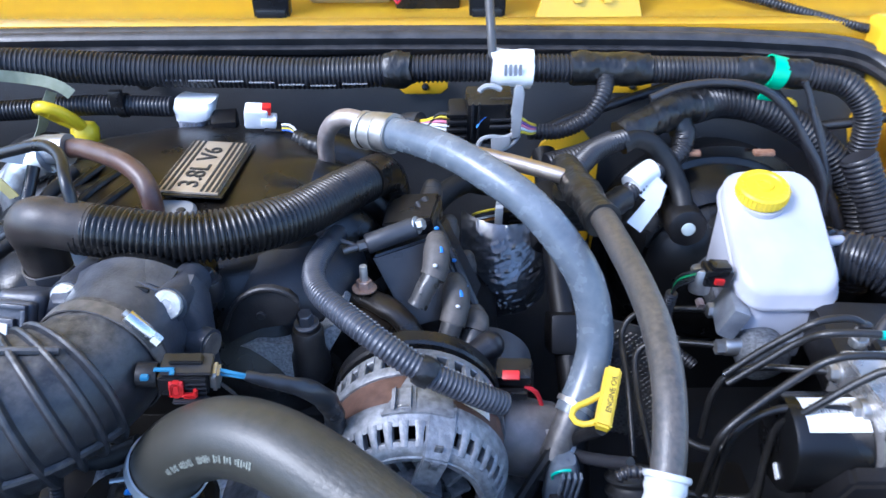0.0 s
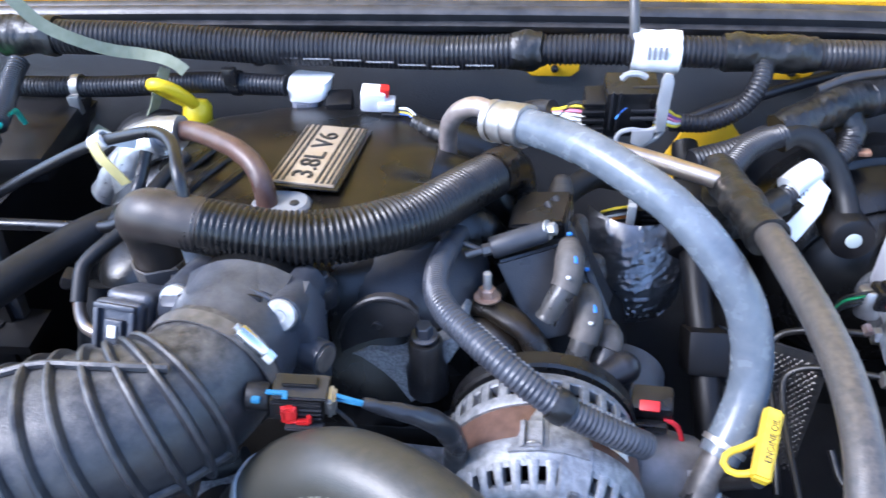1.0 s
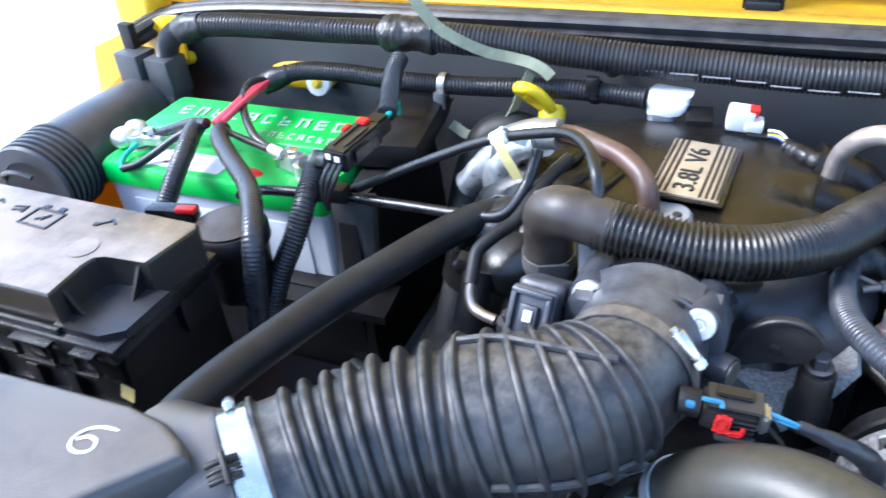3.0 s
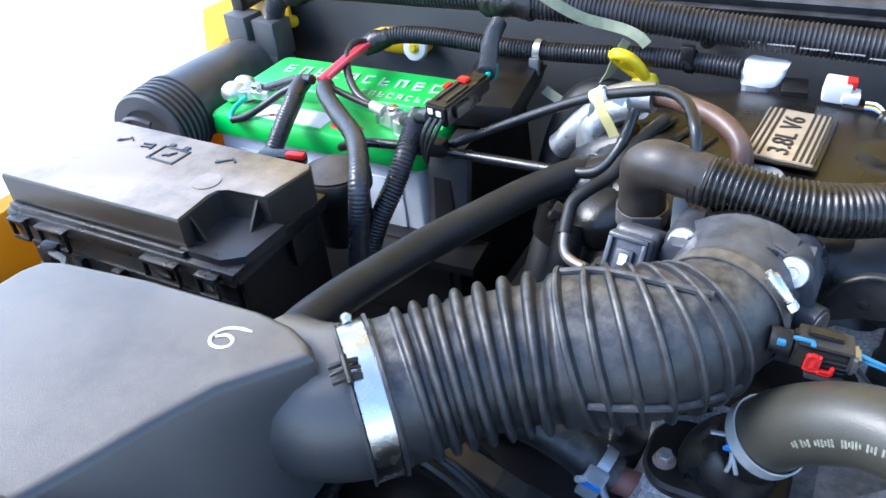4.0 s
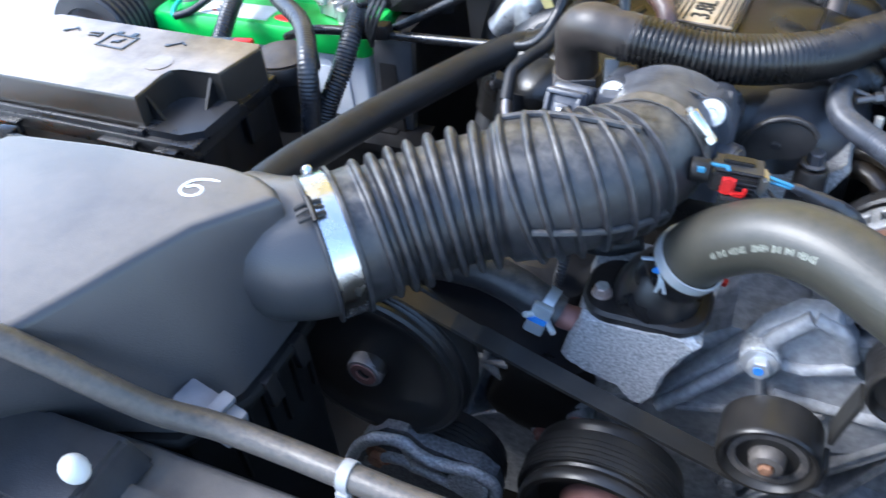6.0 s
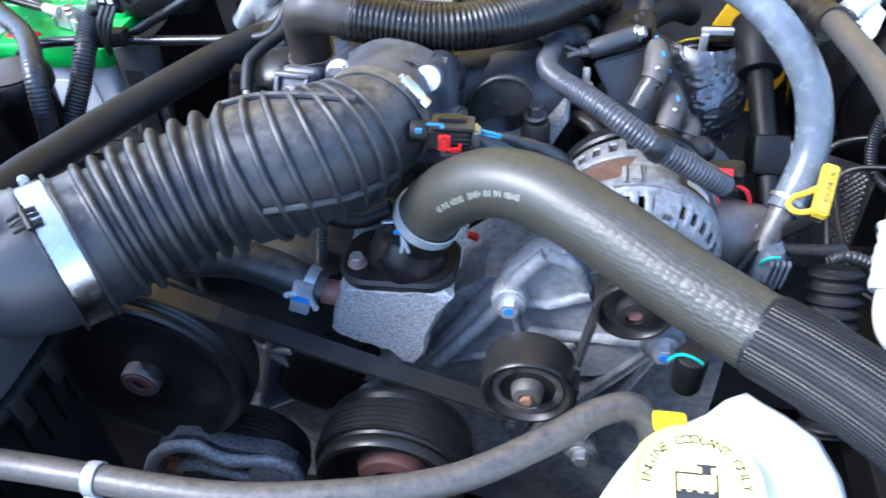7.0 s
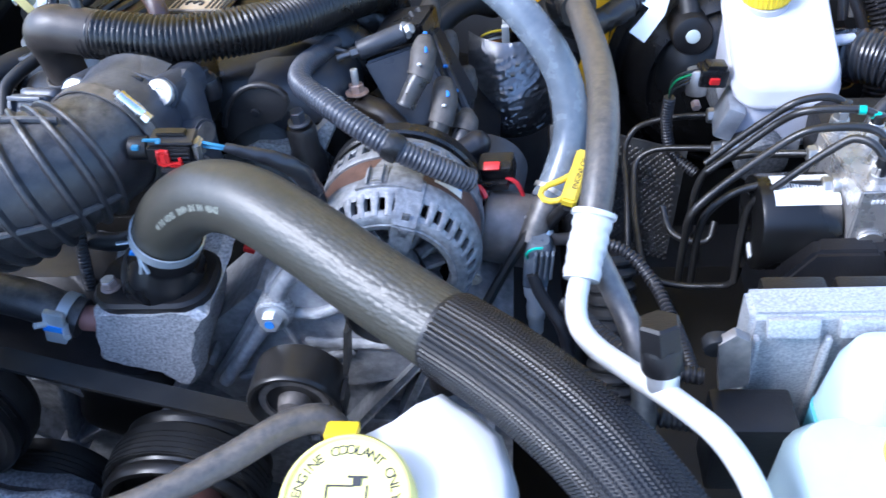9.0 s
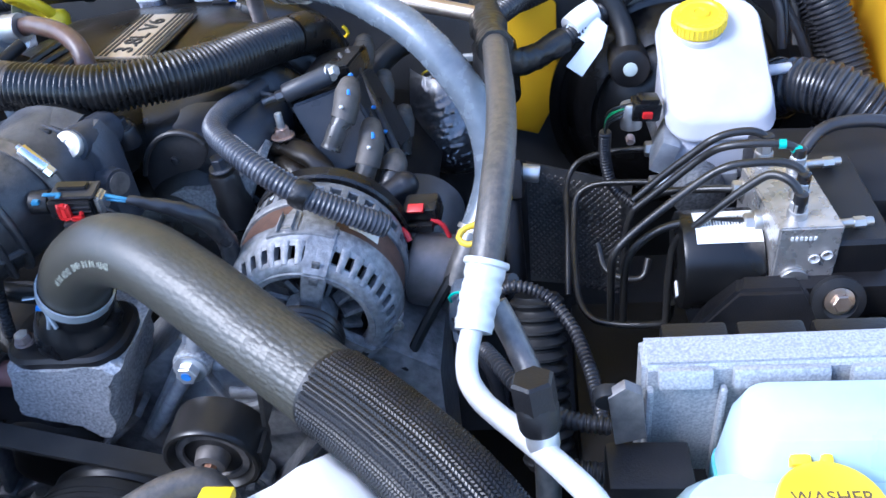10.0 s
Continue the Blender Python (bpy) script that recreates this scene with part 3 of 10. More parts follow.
sec = [(0.90, 1.060), (0.862, 1.050), (0.852, 1.030), (0.850, 0.965), (0.835, 0.945), (0.832, 0.55), (0.60, 0.42)]
xs = [-1.02, -0.93, -0.80, -0.60, -0.40, -0.20, 0.0, 0.15, 0.30, 0.45, 0.58]
rows = [[bm.verts.new((x, y + 0.004 * math.sin(x * 9 + z * 30), z)) for y, z in sec] for x in xs]
back = [[bm.verts.new((x, 0.92, z)) for y, z in sec] for x in xs]
for p, q in zip(rows, rows[1:]):
    for k in range(len(sec) - 1):
        bm.faces.new((p[k], p[k + 1], q[k + 1], q[k]))
for p, q in zip(back, back[1:]):
    for k in range(len(sec) - 1):
        bm.faces.new((p[k], q[k], q[k + 1], p[k + 1]))
solo("firewall", bm, INSUL, "dusty black insulated firewall under the cowl", "firewall", kind="structure", sharp=60)

# Cowl: the yellow sheet-metal shelf behind the seal.
bm = B()
sec = [(0.872, 1.062), (0.874, 1.080), (0.880, 1.086), (0.905, 1.087), (0.915, 1.092), (1.00, 1.096), (1.04, 1.14), (1.30, 1.17)]
xs = [-1.03, -0.6, -0.2, 0.2, 0.5, 0.57]
rows = [[bm.verts.new((x, y, z)) for y, z in sec] for x in xs]
for p, q in zip(rows, rows[1:]):
    for k in range(len(sec) - 1):
        bm.faces.new((p[k], p[k + 1], q[k + 1], q[k]))
bmesh.ops.solidify(bm, geom=bm.faces[:], thickness=0.003)
solo("cowl", bm, YELLOW, "glossy yellow painted steel cowl shelf", "car body", kind="structure")

# Inner wings and outer fenders.
slab("inner_fender", (-1.06, 0.02, 0.45), (-1.00, 0.90, 0.86), BODY_BLACK, "black inner fender beside the battery tray", "car body")
slab("inner_fender", (0.50, 0.02, 0.45), (0.56, 0.90, 0.84), BODY_BLACK, "black inner fender beside the brake booster", "car body")


def fender(s, x0, label):
    """A yellow fender: an upright inner lip, a rolled top edge and a broad crown falling outward."""
    bm = B()
    sec = [(x0, 0.80), (x0 - s * 0.004, 0.925), (x0 + s * 0.010, 0.952), (x0 + s * 0.030, 0.956), (x0 + s * 0.055, 0.935), (x0 + s * 0.075, 0.86), (x0 + s * 0.08, 0.6)]
    rows = []
    for y, lift in ((-0.05, 0.0), (0.2, 0.0), (0.45, 0.004), (0.62, 0.012), (0.78, 0.04), (0.90, 0.075), (1.0, 0.08)):
        rows.append([bm.verts.new((x, y, z + lift)) for x, z in sec])
    for p, q in zip(rows, rows[1:]):
        for k in range(len(sec) - 1):
            bm.faces.new((p[k], p[k + 1], q[k + 1], q[k]))
    bmesh.ops.solidify(bm, geom=bm.faces[:], thickness=0.003)
    return solo("fender", bm, YELLOW, label, "car body", kind="structure")


fender(-1, -0.945, "sunlit glossy yellow fender beside the fuse box")
fender(1, 0.50, "glossy yellow fender behind the washer bottle")

# Upright yellow gusset between each fender and the cowl.
for x0, x1 in ((-1.02, -0.955), (0.478, 0.56)):
    bm = B()
    box(bm, ((x0 + x1) / 2, 0.86, 0.97), (x1 - x0, 0.05, 0.24), bev=0.012, seg=3)
    solo("cowl_side", bm, YELLOW, "yellow painted cowl corner panel", "car body", kind="structure")

bm = B()
sheet(bm, [(-1.072, 0.826, 1.006), (-1.015, 0.826, 1.027), (-0.934, 0.826, 1.058), (-0.906, 0.826, 1.060), (-0.906, 0.826, 1.000), (-0.944, 0.826, 0.960), (-1.040, 0.826, 0.925), (-1.093, 0.826, 0.924), (-1.078, 0.826, 0.985)], (0, 1, 0), 0.006, 0.0015)
solo("cowl_gusset", bm, YELLOW, "yellow painted upright panel behind the relays", "car body", kind="structure")

slab("engine_bay_floor", (-1.0, 0.0, 0.40), (0.52, 0.9, 0.43), SHADE_FLOOR, "oily engine bay floor coloured near black for shade", "car body")
slab("radiator_support", (-1.0, -0.055, 0.45), (0.52, 0.0, 0.90), BODY_BLACK, "black radiator support panel at the front", "car body")
slab("radiator", (-0.46, 0.01, 0.48), (0.16, 0.05, 0.90), PLASTIC_DULL, "black radiator with its plastic top tank", "radiator")

# The open hood, propped up at its hinge on the cowl.
t = thing("hood", (-0.24, 1.10, 1.2), "open yellow hood propped up over the engine bay", "car body", kind="structure")
bm = B()
hull_loft(bm, [[(-1.06, 1.08 + d, 1.20), (0.64, 1.08 + d, 1.20), (0.60, 0.74 + d, 2.22), (-1.02, 0.74 + d, 2.22)] for d in (0.0, 0.03)])
part("underside", bm, YELLOW, t)
bm = B()
hull_loft(bm, [[(-1.08, 1.085 + d, 1.19), (0.66, 1.085 + d, 1.19), (0.62, 0.735 + d, 2.24), (-1.04, 0.735 + d, 2.24)] for d in (0.034, 0.05)])
part("outer_skin", bm, YELLOW, t)

# Hood seal along the cowl: a rubber strip with rolled beads.
bm = B()
C, S = spline([(-0.972, 0.80, 1.035), (-0.945, 0.845, 1.047), (-0.86, 0.858, 1.058), (-0.5, 0.862, 1.066), (-0.2, 0.862, 1.068), (0.1, 0.862, 1.067), (0.35, 0.860, 1.062), (0.47, 0.848, 1.052), (0.51, 0.80, 1.035)], 0.01)
sec = [(-0.004, -0.016), (-0.012, -0.013), (-0.014, -0.006), (-0.008, -0.003), (-0.010, 0.001), (-0.014, 0.006), (-0.010, 0.012), (-0.004, 0.012), (-0.002, 0.008), (0.002, 0.0125), (0.007, 0.0135), (0.010, 0.010), (0.010, -0.016)]
rings = []
for i, c in enumerate(C):
    t = (C[min(i + 1, len(C) - 1)] - C[max(i - 1, 0)]).normalized()
    n = Vector((0, 0, 1)).cross(t).normalized()
    rings.append([c + n * a + Vector((0, 0, b)) for a, b in sec])
hull_loft(bm, rings)
solo("hood_seal", bm, SEAL_RUBBER, "black rubber hood seal along the cowl edge", "seal", sharp=60)


# ---- the cowl's fittings ----
def clamp_foot(x):
    t = thing("wiper_bracket", (x, 0.90, 1.09), "black plastic bracket clipped on the yellow cowl", "bracket", "cowl brackets")
    bm = B()
    sheet(bm, [(x - 0.020, 0.885, 1.078), (x + 0.020, 0.885, 1.078), (x + 0.022, 0.885, 1.150), (x - 0.022, 0.885, 1.150)], (0, 1, 0), 0.02, 0.003)
    part("bracket_body", bm, PLASTIC, t)
    bm = B()
    box(bm, (x, 0.884, 1.088), (0.034, 0.006, 0.014), bev=0.002)
    part("foot", bm, PLASTIC, t)
    return t


clamp_foot(-0.190)
clamp_foot(0.052)

t = thing("wiper_motor", (-0.11, 0.93, 1.10), "silver wiper motor with a white label on the cowl", "motor")
bm = B()
disc(bm, (-0.150, 0.925, 1.118), (-0.058, 0.925, 1.118), 0.028, 32, 0.004)
disc(bm, (-0.160, 0.925, 1.118), (-0.150, 0.925, 1.118), 0.014, 20, 0.002)
part("motor_can", bm, ALU, t)
bm = B()
lathe(bm, (-0.135, 0.925, 1.118), (1, 0, 0), [(0.0284, 0), (0.0284, 0.05)], 16, (5, 60))
part("label", bm, LABEL_WHITE, t, "white printed label")
bm = B()
box(bm, (-0.015, 0.93, 1.11), (0.075, 0.05, 0.05), bev=0.006)
part("gear_housing", bm, PLASTIC, t)
for k, c in enumerate(("red", "blue", "black", "pink")):
    bm = B()
    tube(bm, [(-0.056, 0.905, 1.105 + 0.006 * k), (-0.048 + 0.002 * k, 0.893, 1.098 + 0.004 * k), (-0.04, 0.895, 1.115), (-0.03, 0.905, 1.122)], 0.0014, 6)
    part("wire", bm, WIRES[c], t)

t = thing("hinge_bracket", (0.165, 0.90, 1.075), "yellow hinge bracket with two dimples on the cowl", "bracket")
bm = B()
sheet(bm, [(0.103, 0.878, 1.079), (0.228, 0.878, 1.077), (0.208, 0.900, 1.150), (0.130, 0.900, 1.150)], (0, 1, 0.2), 0.008, 0.003)
part("bracket_plate", bm, YELLOW, t)
for x in (0.152, 0.185):
    bm = B()
    bolt(bm, (x, 0.890, 1.105), (0, -1, 0.3), 0.0075)
    part("bolt", bm, YELLOW, t)

bm = B()
corrugated(bm, [(0.22, 0.94, 1.115), (0.30, 0.925, 1.105), (0.36, 0.90, 1.098), (0.42, 0.885, 1.085), (0.47, 0.875, 1.075), (0.53, 0.86, 1.065)], 0.006, 0.0012, 0.004, 10)
solo("cowl_harness", bm, LOOM, "thin black corrugated wire loom lying on the cowl", "cable")

# ---- firewall fittings ----
for x, y, w in ((-0.02, 0.846, 0.055), (0.212, 0.846, 0.05)):
    t = thing("tab", (x, y, 1.02), "yellow painted tab with a clip on the firewall", "bracket", "firewall tabs")
    bm = B()
    sheet(bm, [(x - w / 2, y, 1.016), (x - w / 2 + 0.006, y, 1.010), (x + w / 2 - 0.008, y, 1.010), (x + w / 2, y, 1.017), (x + w / 2, y, 1.026), (x - w / 2, y, 1.026)], (0, -1, 0.3), 0.003, 0.001)
    part("tab_plate", bm, YELLOW, t)
    bm = B()
    disc(bm, (x + 0.002, y - 0.003, 1.020), (x + 0.002, y - 0.014, 1.024), 0.004, 10, 0.001)
    part("clip", bm, PLASTIC, t)

bm = B()
blob(bm, (-0.735, 0.842, 0.985), (0.10, 0.03, 0.034), power=2.6)
solo("body_bulge", bm, YELLOW, "yellow body panel showing above the insulation", "car body", kind="structure")
bm = B()
box(bm, (-0.575, 0.838, 0.967), (0.05, 0.02, 0.018), (0, -18, 0), bev=0.004)
solo("body_bulge", bm, YELLOW, "small yellow body panel patch on the firewall", "car body", kind="structure")

t = thing("retainer", (-0.700, 0.82, 0.98), "pale round washer with a yellow bolt on the firewall", "fastener")
bm = B()
disc(bm, (-0.700, 0.828, 0.985), (-0.700, 0.818, 0.988), 0.017, 28, 0.002)
part("washer", bm, WHITE, t)
bm = B()
bolt(bm, (-0.700, 0.818, 0.988), (0, -1, 0.3), 0.005)
part("bolt", bm, YELLOW_PL, t)

for x, z in ((-0.915, 0.995), (0.395, 0.995), (-0.33, 1.028)):
    bm = B()
    disc(bm, (x, 0.845, z), (x, 0.832, z + 0.003), 0.009, 16, 0.002)
    lathe(bm, (x, 0.832, z + 0.003), (0, -1, 0.2), [(0.004, 0), (0.004, 0.006), (0, 0.008)], 12)
    solo("push_clip", bm, YELLOW_PL if x > 0 or z < 1.0 else PLASTIC, "small push clip on the firewall insulation", "fastener", "push clips")

# ---- wiring looms on the firewall ----
t = thing("main_loom", (0, 0.80, 1.05), "thick black corrugated wiring loom along the firewall", "cable")
bm = B()
corrugated(bm, [(-0.90, 0.80, 0.93), (-0.905, 0.79, 0.99), (-0.885, 0.78, 1.045), (-0.845, 0.778, 1.066), (-0.80, 0.778, 1.072), (-0.65, 0.776, 1.076), (-0.56, 0.776, 1.078)], 0.0145, 0.0018, 0.0048, 20)
part("loom_section", bm, LOOM, t)
bm = B()
corrugated(bm, [(-0.52, 0.776, 1.077), (-0.42, 0.785, 1.071), (-0.30, 0.795, 1.060), (-0.22, 0.80, 1.056), (-0.12, 0.80, 1.054), (-0.05, 0.798, 1.058)], 0.017, 0.0018, 0.0048, 20)
part("loom_section", bm, LOOM, t)
bm = B()
corrugated(bm, [(-0.04, 0.798, 1.059), (0.03, 0.794, 1.062), (0.10, 0.792, 1.062), (0.14, 0.793, 1.061)], 0.015, 0.002, 0.0048, 20)
part("loom_section", bm, LOOM, t)
bm = B()
corrugated(bm, [(0.215, 0.797, 1.058), (0.26, 0.80, 1.056), (0.315, 0.80, 1.055)], 0.0145, 0.002, 0.0048, 20)
part("loom_section", bm, LOOM, t)
bm = B()
corrugated(bm, [(0.385, 0.795, 1.052), (0.425, 0.785, 1.045), (0.45, 0.775, 1.02), (0.455, 0.77, 0.98), (0.45, 0.76, 0.93)], 0.0145, 0.002, 0.0048, 20)
part("loom_section", bm, LOOM, t)


def wrap(pts, r, parent, label="black cloth tape wrapping"):
    bm = B()
    tube(bm, pts, lambda s, S: r * (1 + 0.05 * math.sin(s * 130) + 0.06 * math.sin(math.pi * s / S)), 24, 0.0015)
    for v in bm.verts:
        v.co += noise.noise_vector(v.co * 55) * r * 0.13 + noise.noise_vector(v.co * 170) * r * 0.09 - noise.noise_vector(v.co * 420) * r * 0.05
    return part("tape_wrap", bm, TAPE, parent, label)


wrap([(-0.57, 0.776, 1.078), (-0.54, 0.776, 1.078), (-0.51, 0.777, 1.077)], 0.0185, t)
wrap([(-0.06, 0.798, 1.058), (-0.045, 0.798, 1.058), (-0.03, 0.797, 1.060)], 0.0175, t)
wrap([(0.135, 0.793, 1.061), (0.17, 0.795, 1.060), (0.22, 0.797, 1.058)], 0.0165, t)
wrap([(0.31, 0.80, 1.055), (0.35, 0.798, 1.054), (0.39, 0.795, 1.051)], 0.0145, t)
wrap([(-0.86, 0.778, 1.060), (-0.84, 0.778, 1.066), (-0.82, 0.778, 1.070)], 0.016, t)
for x, z in ((-0.321, 1.0565), (-0.283, 1.0548), (-0.250, 1.054), (-0.219, 1.053), (-0.187, 1.0516), (-0.156, 1.049), (-0.123, 1.0478), (-0.090, 1.0495)):
    bm = B()
    tube(bm, [(x - 0.0135, 0.7822, z), (x, 0.7820, z), (x + 0.0135, 0.7822, z)], ribbed(0.0011, 0.0005, 0.0030), 6, 0.0005)
    part("split_line", bm, LOOM_EDGE, t, "pale split edge of the loom")

t = thing("wire_tag", (0.072, 0.775, 1.06), "crumpled white paper label wrapped on the loom", "label")
bm = B()
tube(bm, [(0.053, 0.793, 1.063), (0.072, 0.792, 1.062), (0.094, 0.792, 1.060)], 0.0195, 24, 0.003)
for v in bm.verts:
    v.co += noise.noise_vector(v.co * 70) * 0.0030 + noise.noise_vector(v.co * 240) * 0.0008
part("paper", bm, LABEL_WHITE, t)
for k in range(4):
    bm = B()
    box(bm, (0.066 + 0.005 * k, 0.7725, 1.068), (0.003, 0.001, 0.012), bev=0)
    part("print_bar", bm, INK_GREY, t)

bm = B()
band(bm, (0.352, 0.798, 1.054), (1, 0, -0.25), 0.0158, 0.017, 0.0015, 24)
box(bm, (0.343, 0.781, 1.034), (0.017, 0.003, 0.011), (25, 8, 0), bev=0.001)
solo("green_tape", bm, GREEN_TAPE, "bright green tape flag round the loom", "tape")

# Second, lower loom on the battery side.
t = thing("battery_loom", (-0.5, 0.775, 1.03), "black corrugated loom running behind the battery", "cable")
bm = B()
corrugated(bm, [(-0.705, 0.760, 1.023), (-0.69, 0.766, 1.026), (-0.67, 0.770, 1.027), (-0.63, 0.772, 1.027), (-0.55, 0.774, 1.023), (-0.46, 0.776, 1.024), (-0.37, 0.78, 1.028), (-0.285, 0.78, 1.026)], 0.011, 0.0014, 0.0040, 16)
part("loom_section", bm, LOOM, t)
wrap([(-0.730, 0.748, 1.013), (-0.716, 0.756, 1.019), (-0.700, 0.762, 1.024)], 0.0122, t)
bm = B()
corrugated(bm, [(-0.545, 0.755, 1.060), (-0.544, 0.735, 1.052), (-0.534, 0.705, 1.047), (-0.522, 0.676, 1.046), (-0.515, 0.655, 1.044)], 0.0100, 0.0012, 0.0036, 14)
part("branch", bm, LOOM_GREY, t, "grey corrugated branch hanging down")
bm = B()
band(bm, (-0.505, 0.775, 1.0235), (1, 0, 0), 0.0118, 0.008, 0.001, 24)
box(bm, (-0.505, 0.760, 1.010), (0.012, 0.006, 0.02), bev=0.001)
part("cable_clamp", bm, STEEL_DULL, t, "zinc cable clamp")
bm = B()
band(bm, (-0.335, 0.78, 1.028), (1, 0, 0), 0.0118, 0.008, 0.001, 24)
box(bm, (-0.337, 0.77, 1.040), (0.014, 0.008, 0.018), bev=0.002)
part("cable_clamp", bm, PLASTIC, t, "black plastic clip")

# Grey strap hanging over the cowl.
bm = B()
ribbon(bm, [(-0.53, 0.725, 1.17), (-0.504, 0.724, 1.133), (-0.487, 0.727, 1.109), (-0.463, 0.736, 1.090), (-0.442, 0.750, 1.075), (-0.420, 0.762, 1.066), (-0.400, 0.764, 1.061), (-0.386, 0.763, 1.055), (-0.378, 0.762, 1.048)], 0.0115, 0.0010, (0.15, 0.55, 0.80))
solo("strap", bm, STRAP, "grey-green fabric strap hanging over the cowl", "strap")
bm = B()
ribbon(bm, [(-0.402, 0.770, 1.048), (-0.410, 0.760, 1.030), (-0.416, 0.755, 1.014), (-0.435, 0.745, 0.991), (-0.4625, 0.745, 0.979), (-0.493, 0.760, 0.983)], 0.011, 0.0012, (0.55, 0.6, 0.55))
solo("strap", bm, STRAP, "grey-green fabric strap beside the dipstick", "strap")


# ---- battery and its tray ----
t = thing("battery", (-0.71, 0.69, 0.78), "car battery with a green lid on a pale grey case", "battery")
bm = B()
hull_loft(bm, [rrect(-0.7115, 0.667, 0.284, 0.142, 0.008, 0.775), rrect(-0.7115, 0.667, 0.288, 0.148, 0.008, 0.955)])
part("case", bm, BAT_WHITE, t, "pale grey plastic case")
bm = B()
hull_loft(bm, [rrect(-0.7115, 0.667, 0.295, 0.156, 0.010, 0.953), rrect(-0.7115, 0.667, 0.296, 0.157, 0.010, 0.958), rrect(-0.7115, 0.667, 0.295, 0.156, 0.010, 0.974), rrect(-0.7115, 0.667, 0.289, 0.150, 0.010, 0.978)])
part("lid", bm, GREEN, t, "bright green plastic lid")
bm = B()
hull_loft(bm, [rrect(-0.7115, 0.6985, 0.284, 0.090, 0.008, 0.977), rrect(-0.7115, 0.6985, 0.278, 0.083, 0.008, 0.989), rrect(-0.7115, 0.6985, 0.274, 0.079, 0.008, 0.991)])
part("raised_lid", bm, GREEN, t, "raised green lid section")
# Logo lettering as plain white blocks, upside down to the viewer.
for row, (y0, hh, pitch, n, x0) in enumerate(((0.706, 0.022, 0.0235, 10, -0.822), (0.674, 0.013, 0.0125, 8, -0.690))):
    for k in range(n):
        x = x0 + pitch * k
        bm = B()
        w = pitch * 0.68
        box(bm, (x, y0, 0.9916), (w * 0.22, hh, 0.001), (0, 0, 10), bev=0)
        for q, on in ((-0.40, k % 3 != 1), (0.0, k % 2 == 0), (0.40, k % 4 != 2)):
            if on:
                box(bm, (x + w * 0.32 - q * hh * 0.17, y0 + hh * q, 0.9917), (w * 0.75, hh * 0.14, 0.001), (0, 0, 10), bev=0)
        if k % 3 == 1:
            box(bm, (x + w * 0.62, y0 + hh * 0.05, 0.9918), (w * 0.26, hh * 0.9, 0.001), (0, 0, 10), bev=0)
        part("logo_bar", bm, LOGO_PALE, t, "pale logo block")
bm = B()
box(bm, (-0.752, 0.617, 0.9785), (0.105, 0.034, 0.001), (0, 0, 0), bev=0)
part("sticker", bm, LABEL_WHITE, t, "white date sticker")
for k in range(6):
    bm = B()
    box(bm, (-0.775 + 0.008 * (k % 3), 0.608 + 0.012 * (k // 3), 0.9795), (0.006, 0.003, 0.0006), bev=0)
    part("print_bar", bm, RED if k < 1 else INK_GREY, t)
bm = B()
lathe(bm, (-0.672, 0.612, 0.9782), (0, 0, 1), [(0.0, 0.0012), (0.02, 0.0012), (0.022, 0)], 24)
for v in bm.verts:
    v.co.y = 0.612 + (v.co.y - 0.612) * 0.42
part("oval_badge", bm, RED, t, "red oval badge")


def post(x, y, name):
    bm = B()
    lathe(bm, (x, y, 0.976), (0, 0, 1), [(0, 0), (0.014, 0), (0.013, 0.004), (0.009, 0.006), (0.0085, 0.020), (0, 0.021)], 20)
    return part(name, bm, STEEL_DULL, t, "lead battery post")


for x in (-0.80, -0.71, -0.62):
    bm = B()
    box(bm, (x, 0.594, 0.86), (0.05, 0.004, 0.15), bev=0.0015)
    part("case_panel", bm, BAT_WHITE, t)
post(-0.832, 0.633, "terminal_post")
post(-0.600, 0.622, "terminal_post")


def terminal(x, y, a, label):
    k = thing("cable_terminal", (x, y, 0.985), label, "battery terminal", "battery terminals")
    bm = B()
    m = pose(x, y, 0.986, 0, 0, a)
    band(bm, (x, y, 0.989), (0, 0, 1), 0.0092, 0.012, 0.004, 20)
    part("clamp_ring", bm, ALU, k)
    bm = B()
    box(bm, m @ Vector((0.024, 0, 0.004)), (0.026, 0.016, 0.012), (0, 0, a), bev=0.003)
    part("clamp_arm", bm, ALU, k)
    bm = B()
    q = m @ Vector((0.020, -0.002, 0.008))
    bolt(bm, q, (0, 0, 1), 0.0065, 0.008)
    bolt(bm, m @ Vector((0.034, 0.006, 0.007)), (0, 0, 1), 0.005, 0.006)
    part("clamp_bolt", bm, STEEL, k)
    return k


terminal(-0.832, 0.633, 5, "corroded silver battery clamp on the outer post")
terminal(-0.600, 0.622, 160, "silver battery clamp with a bolt on the inner post")
bm = B()
blob(bm, (-0.852, 0.628, 0.990), (0.03, 0.03, 0.022), power=2.5, wob=0.5)
blob(bm, (-0.842, 0.648, 0.992), (0.03, 0.022, 0.022), power=2.5, wob=0.5, seed=3)
solo("terminal_nut", bm, ALU, "lumpy silver fuse link on the battery clamp", "battery terminal")

t = thing("battery_tray", (-0.66, 0.68, 0.75), "black plastic battery tray with an upright side wall", "tray")
bm = B()
box(bm, (-0.70, 0.69, 0.762), (0.36, 0.23, 0.02), bev=0.004)
part("tray_floor", bm, PLASTIC_DULL, t)
bm = B()
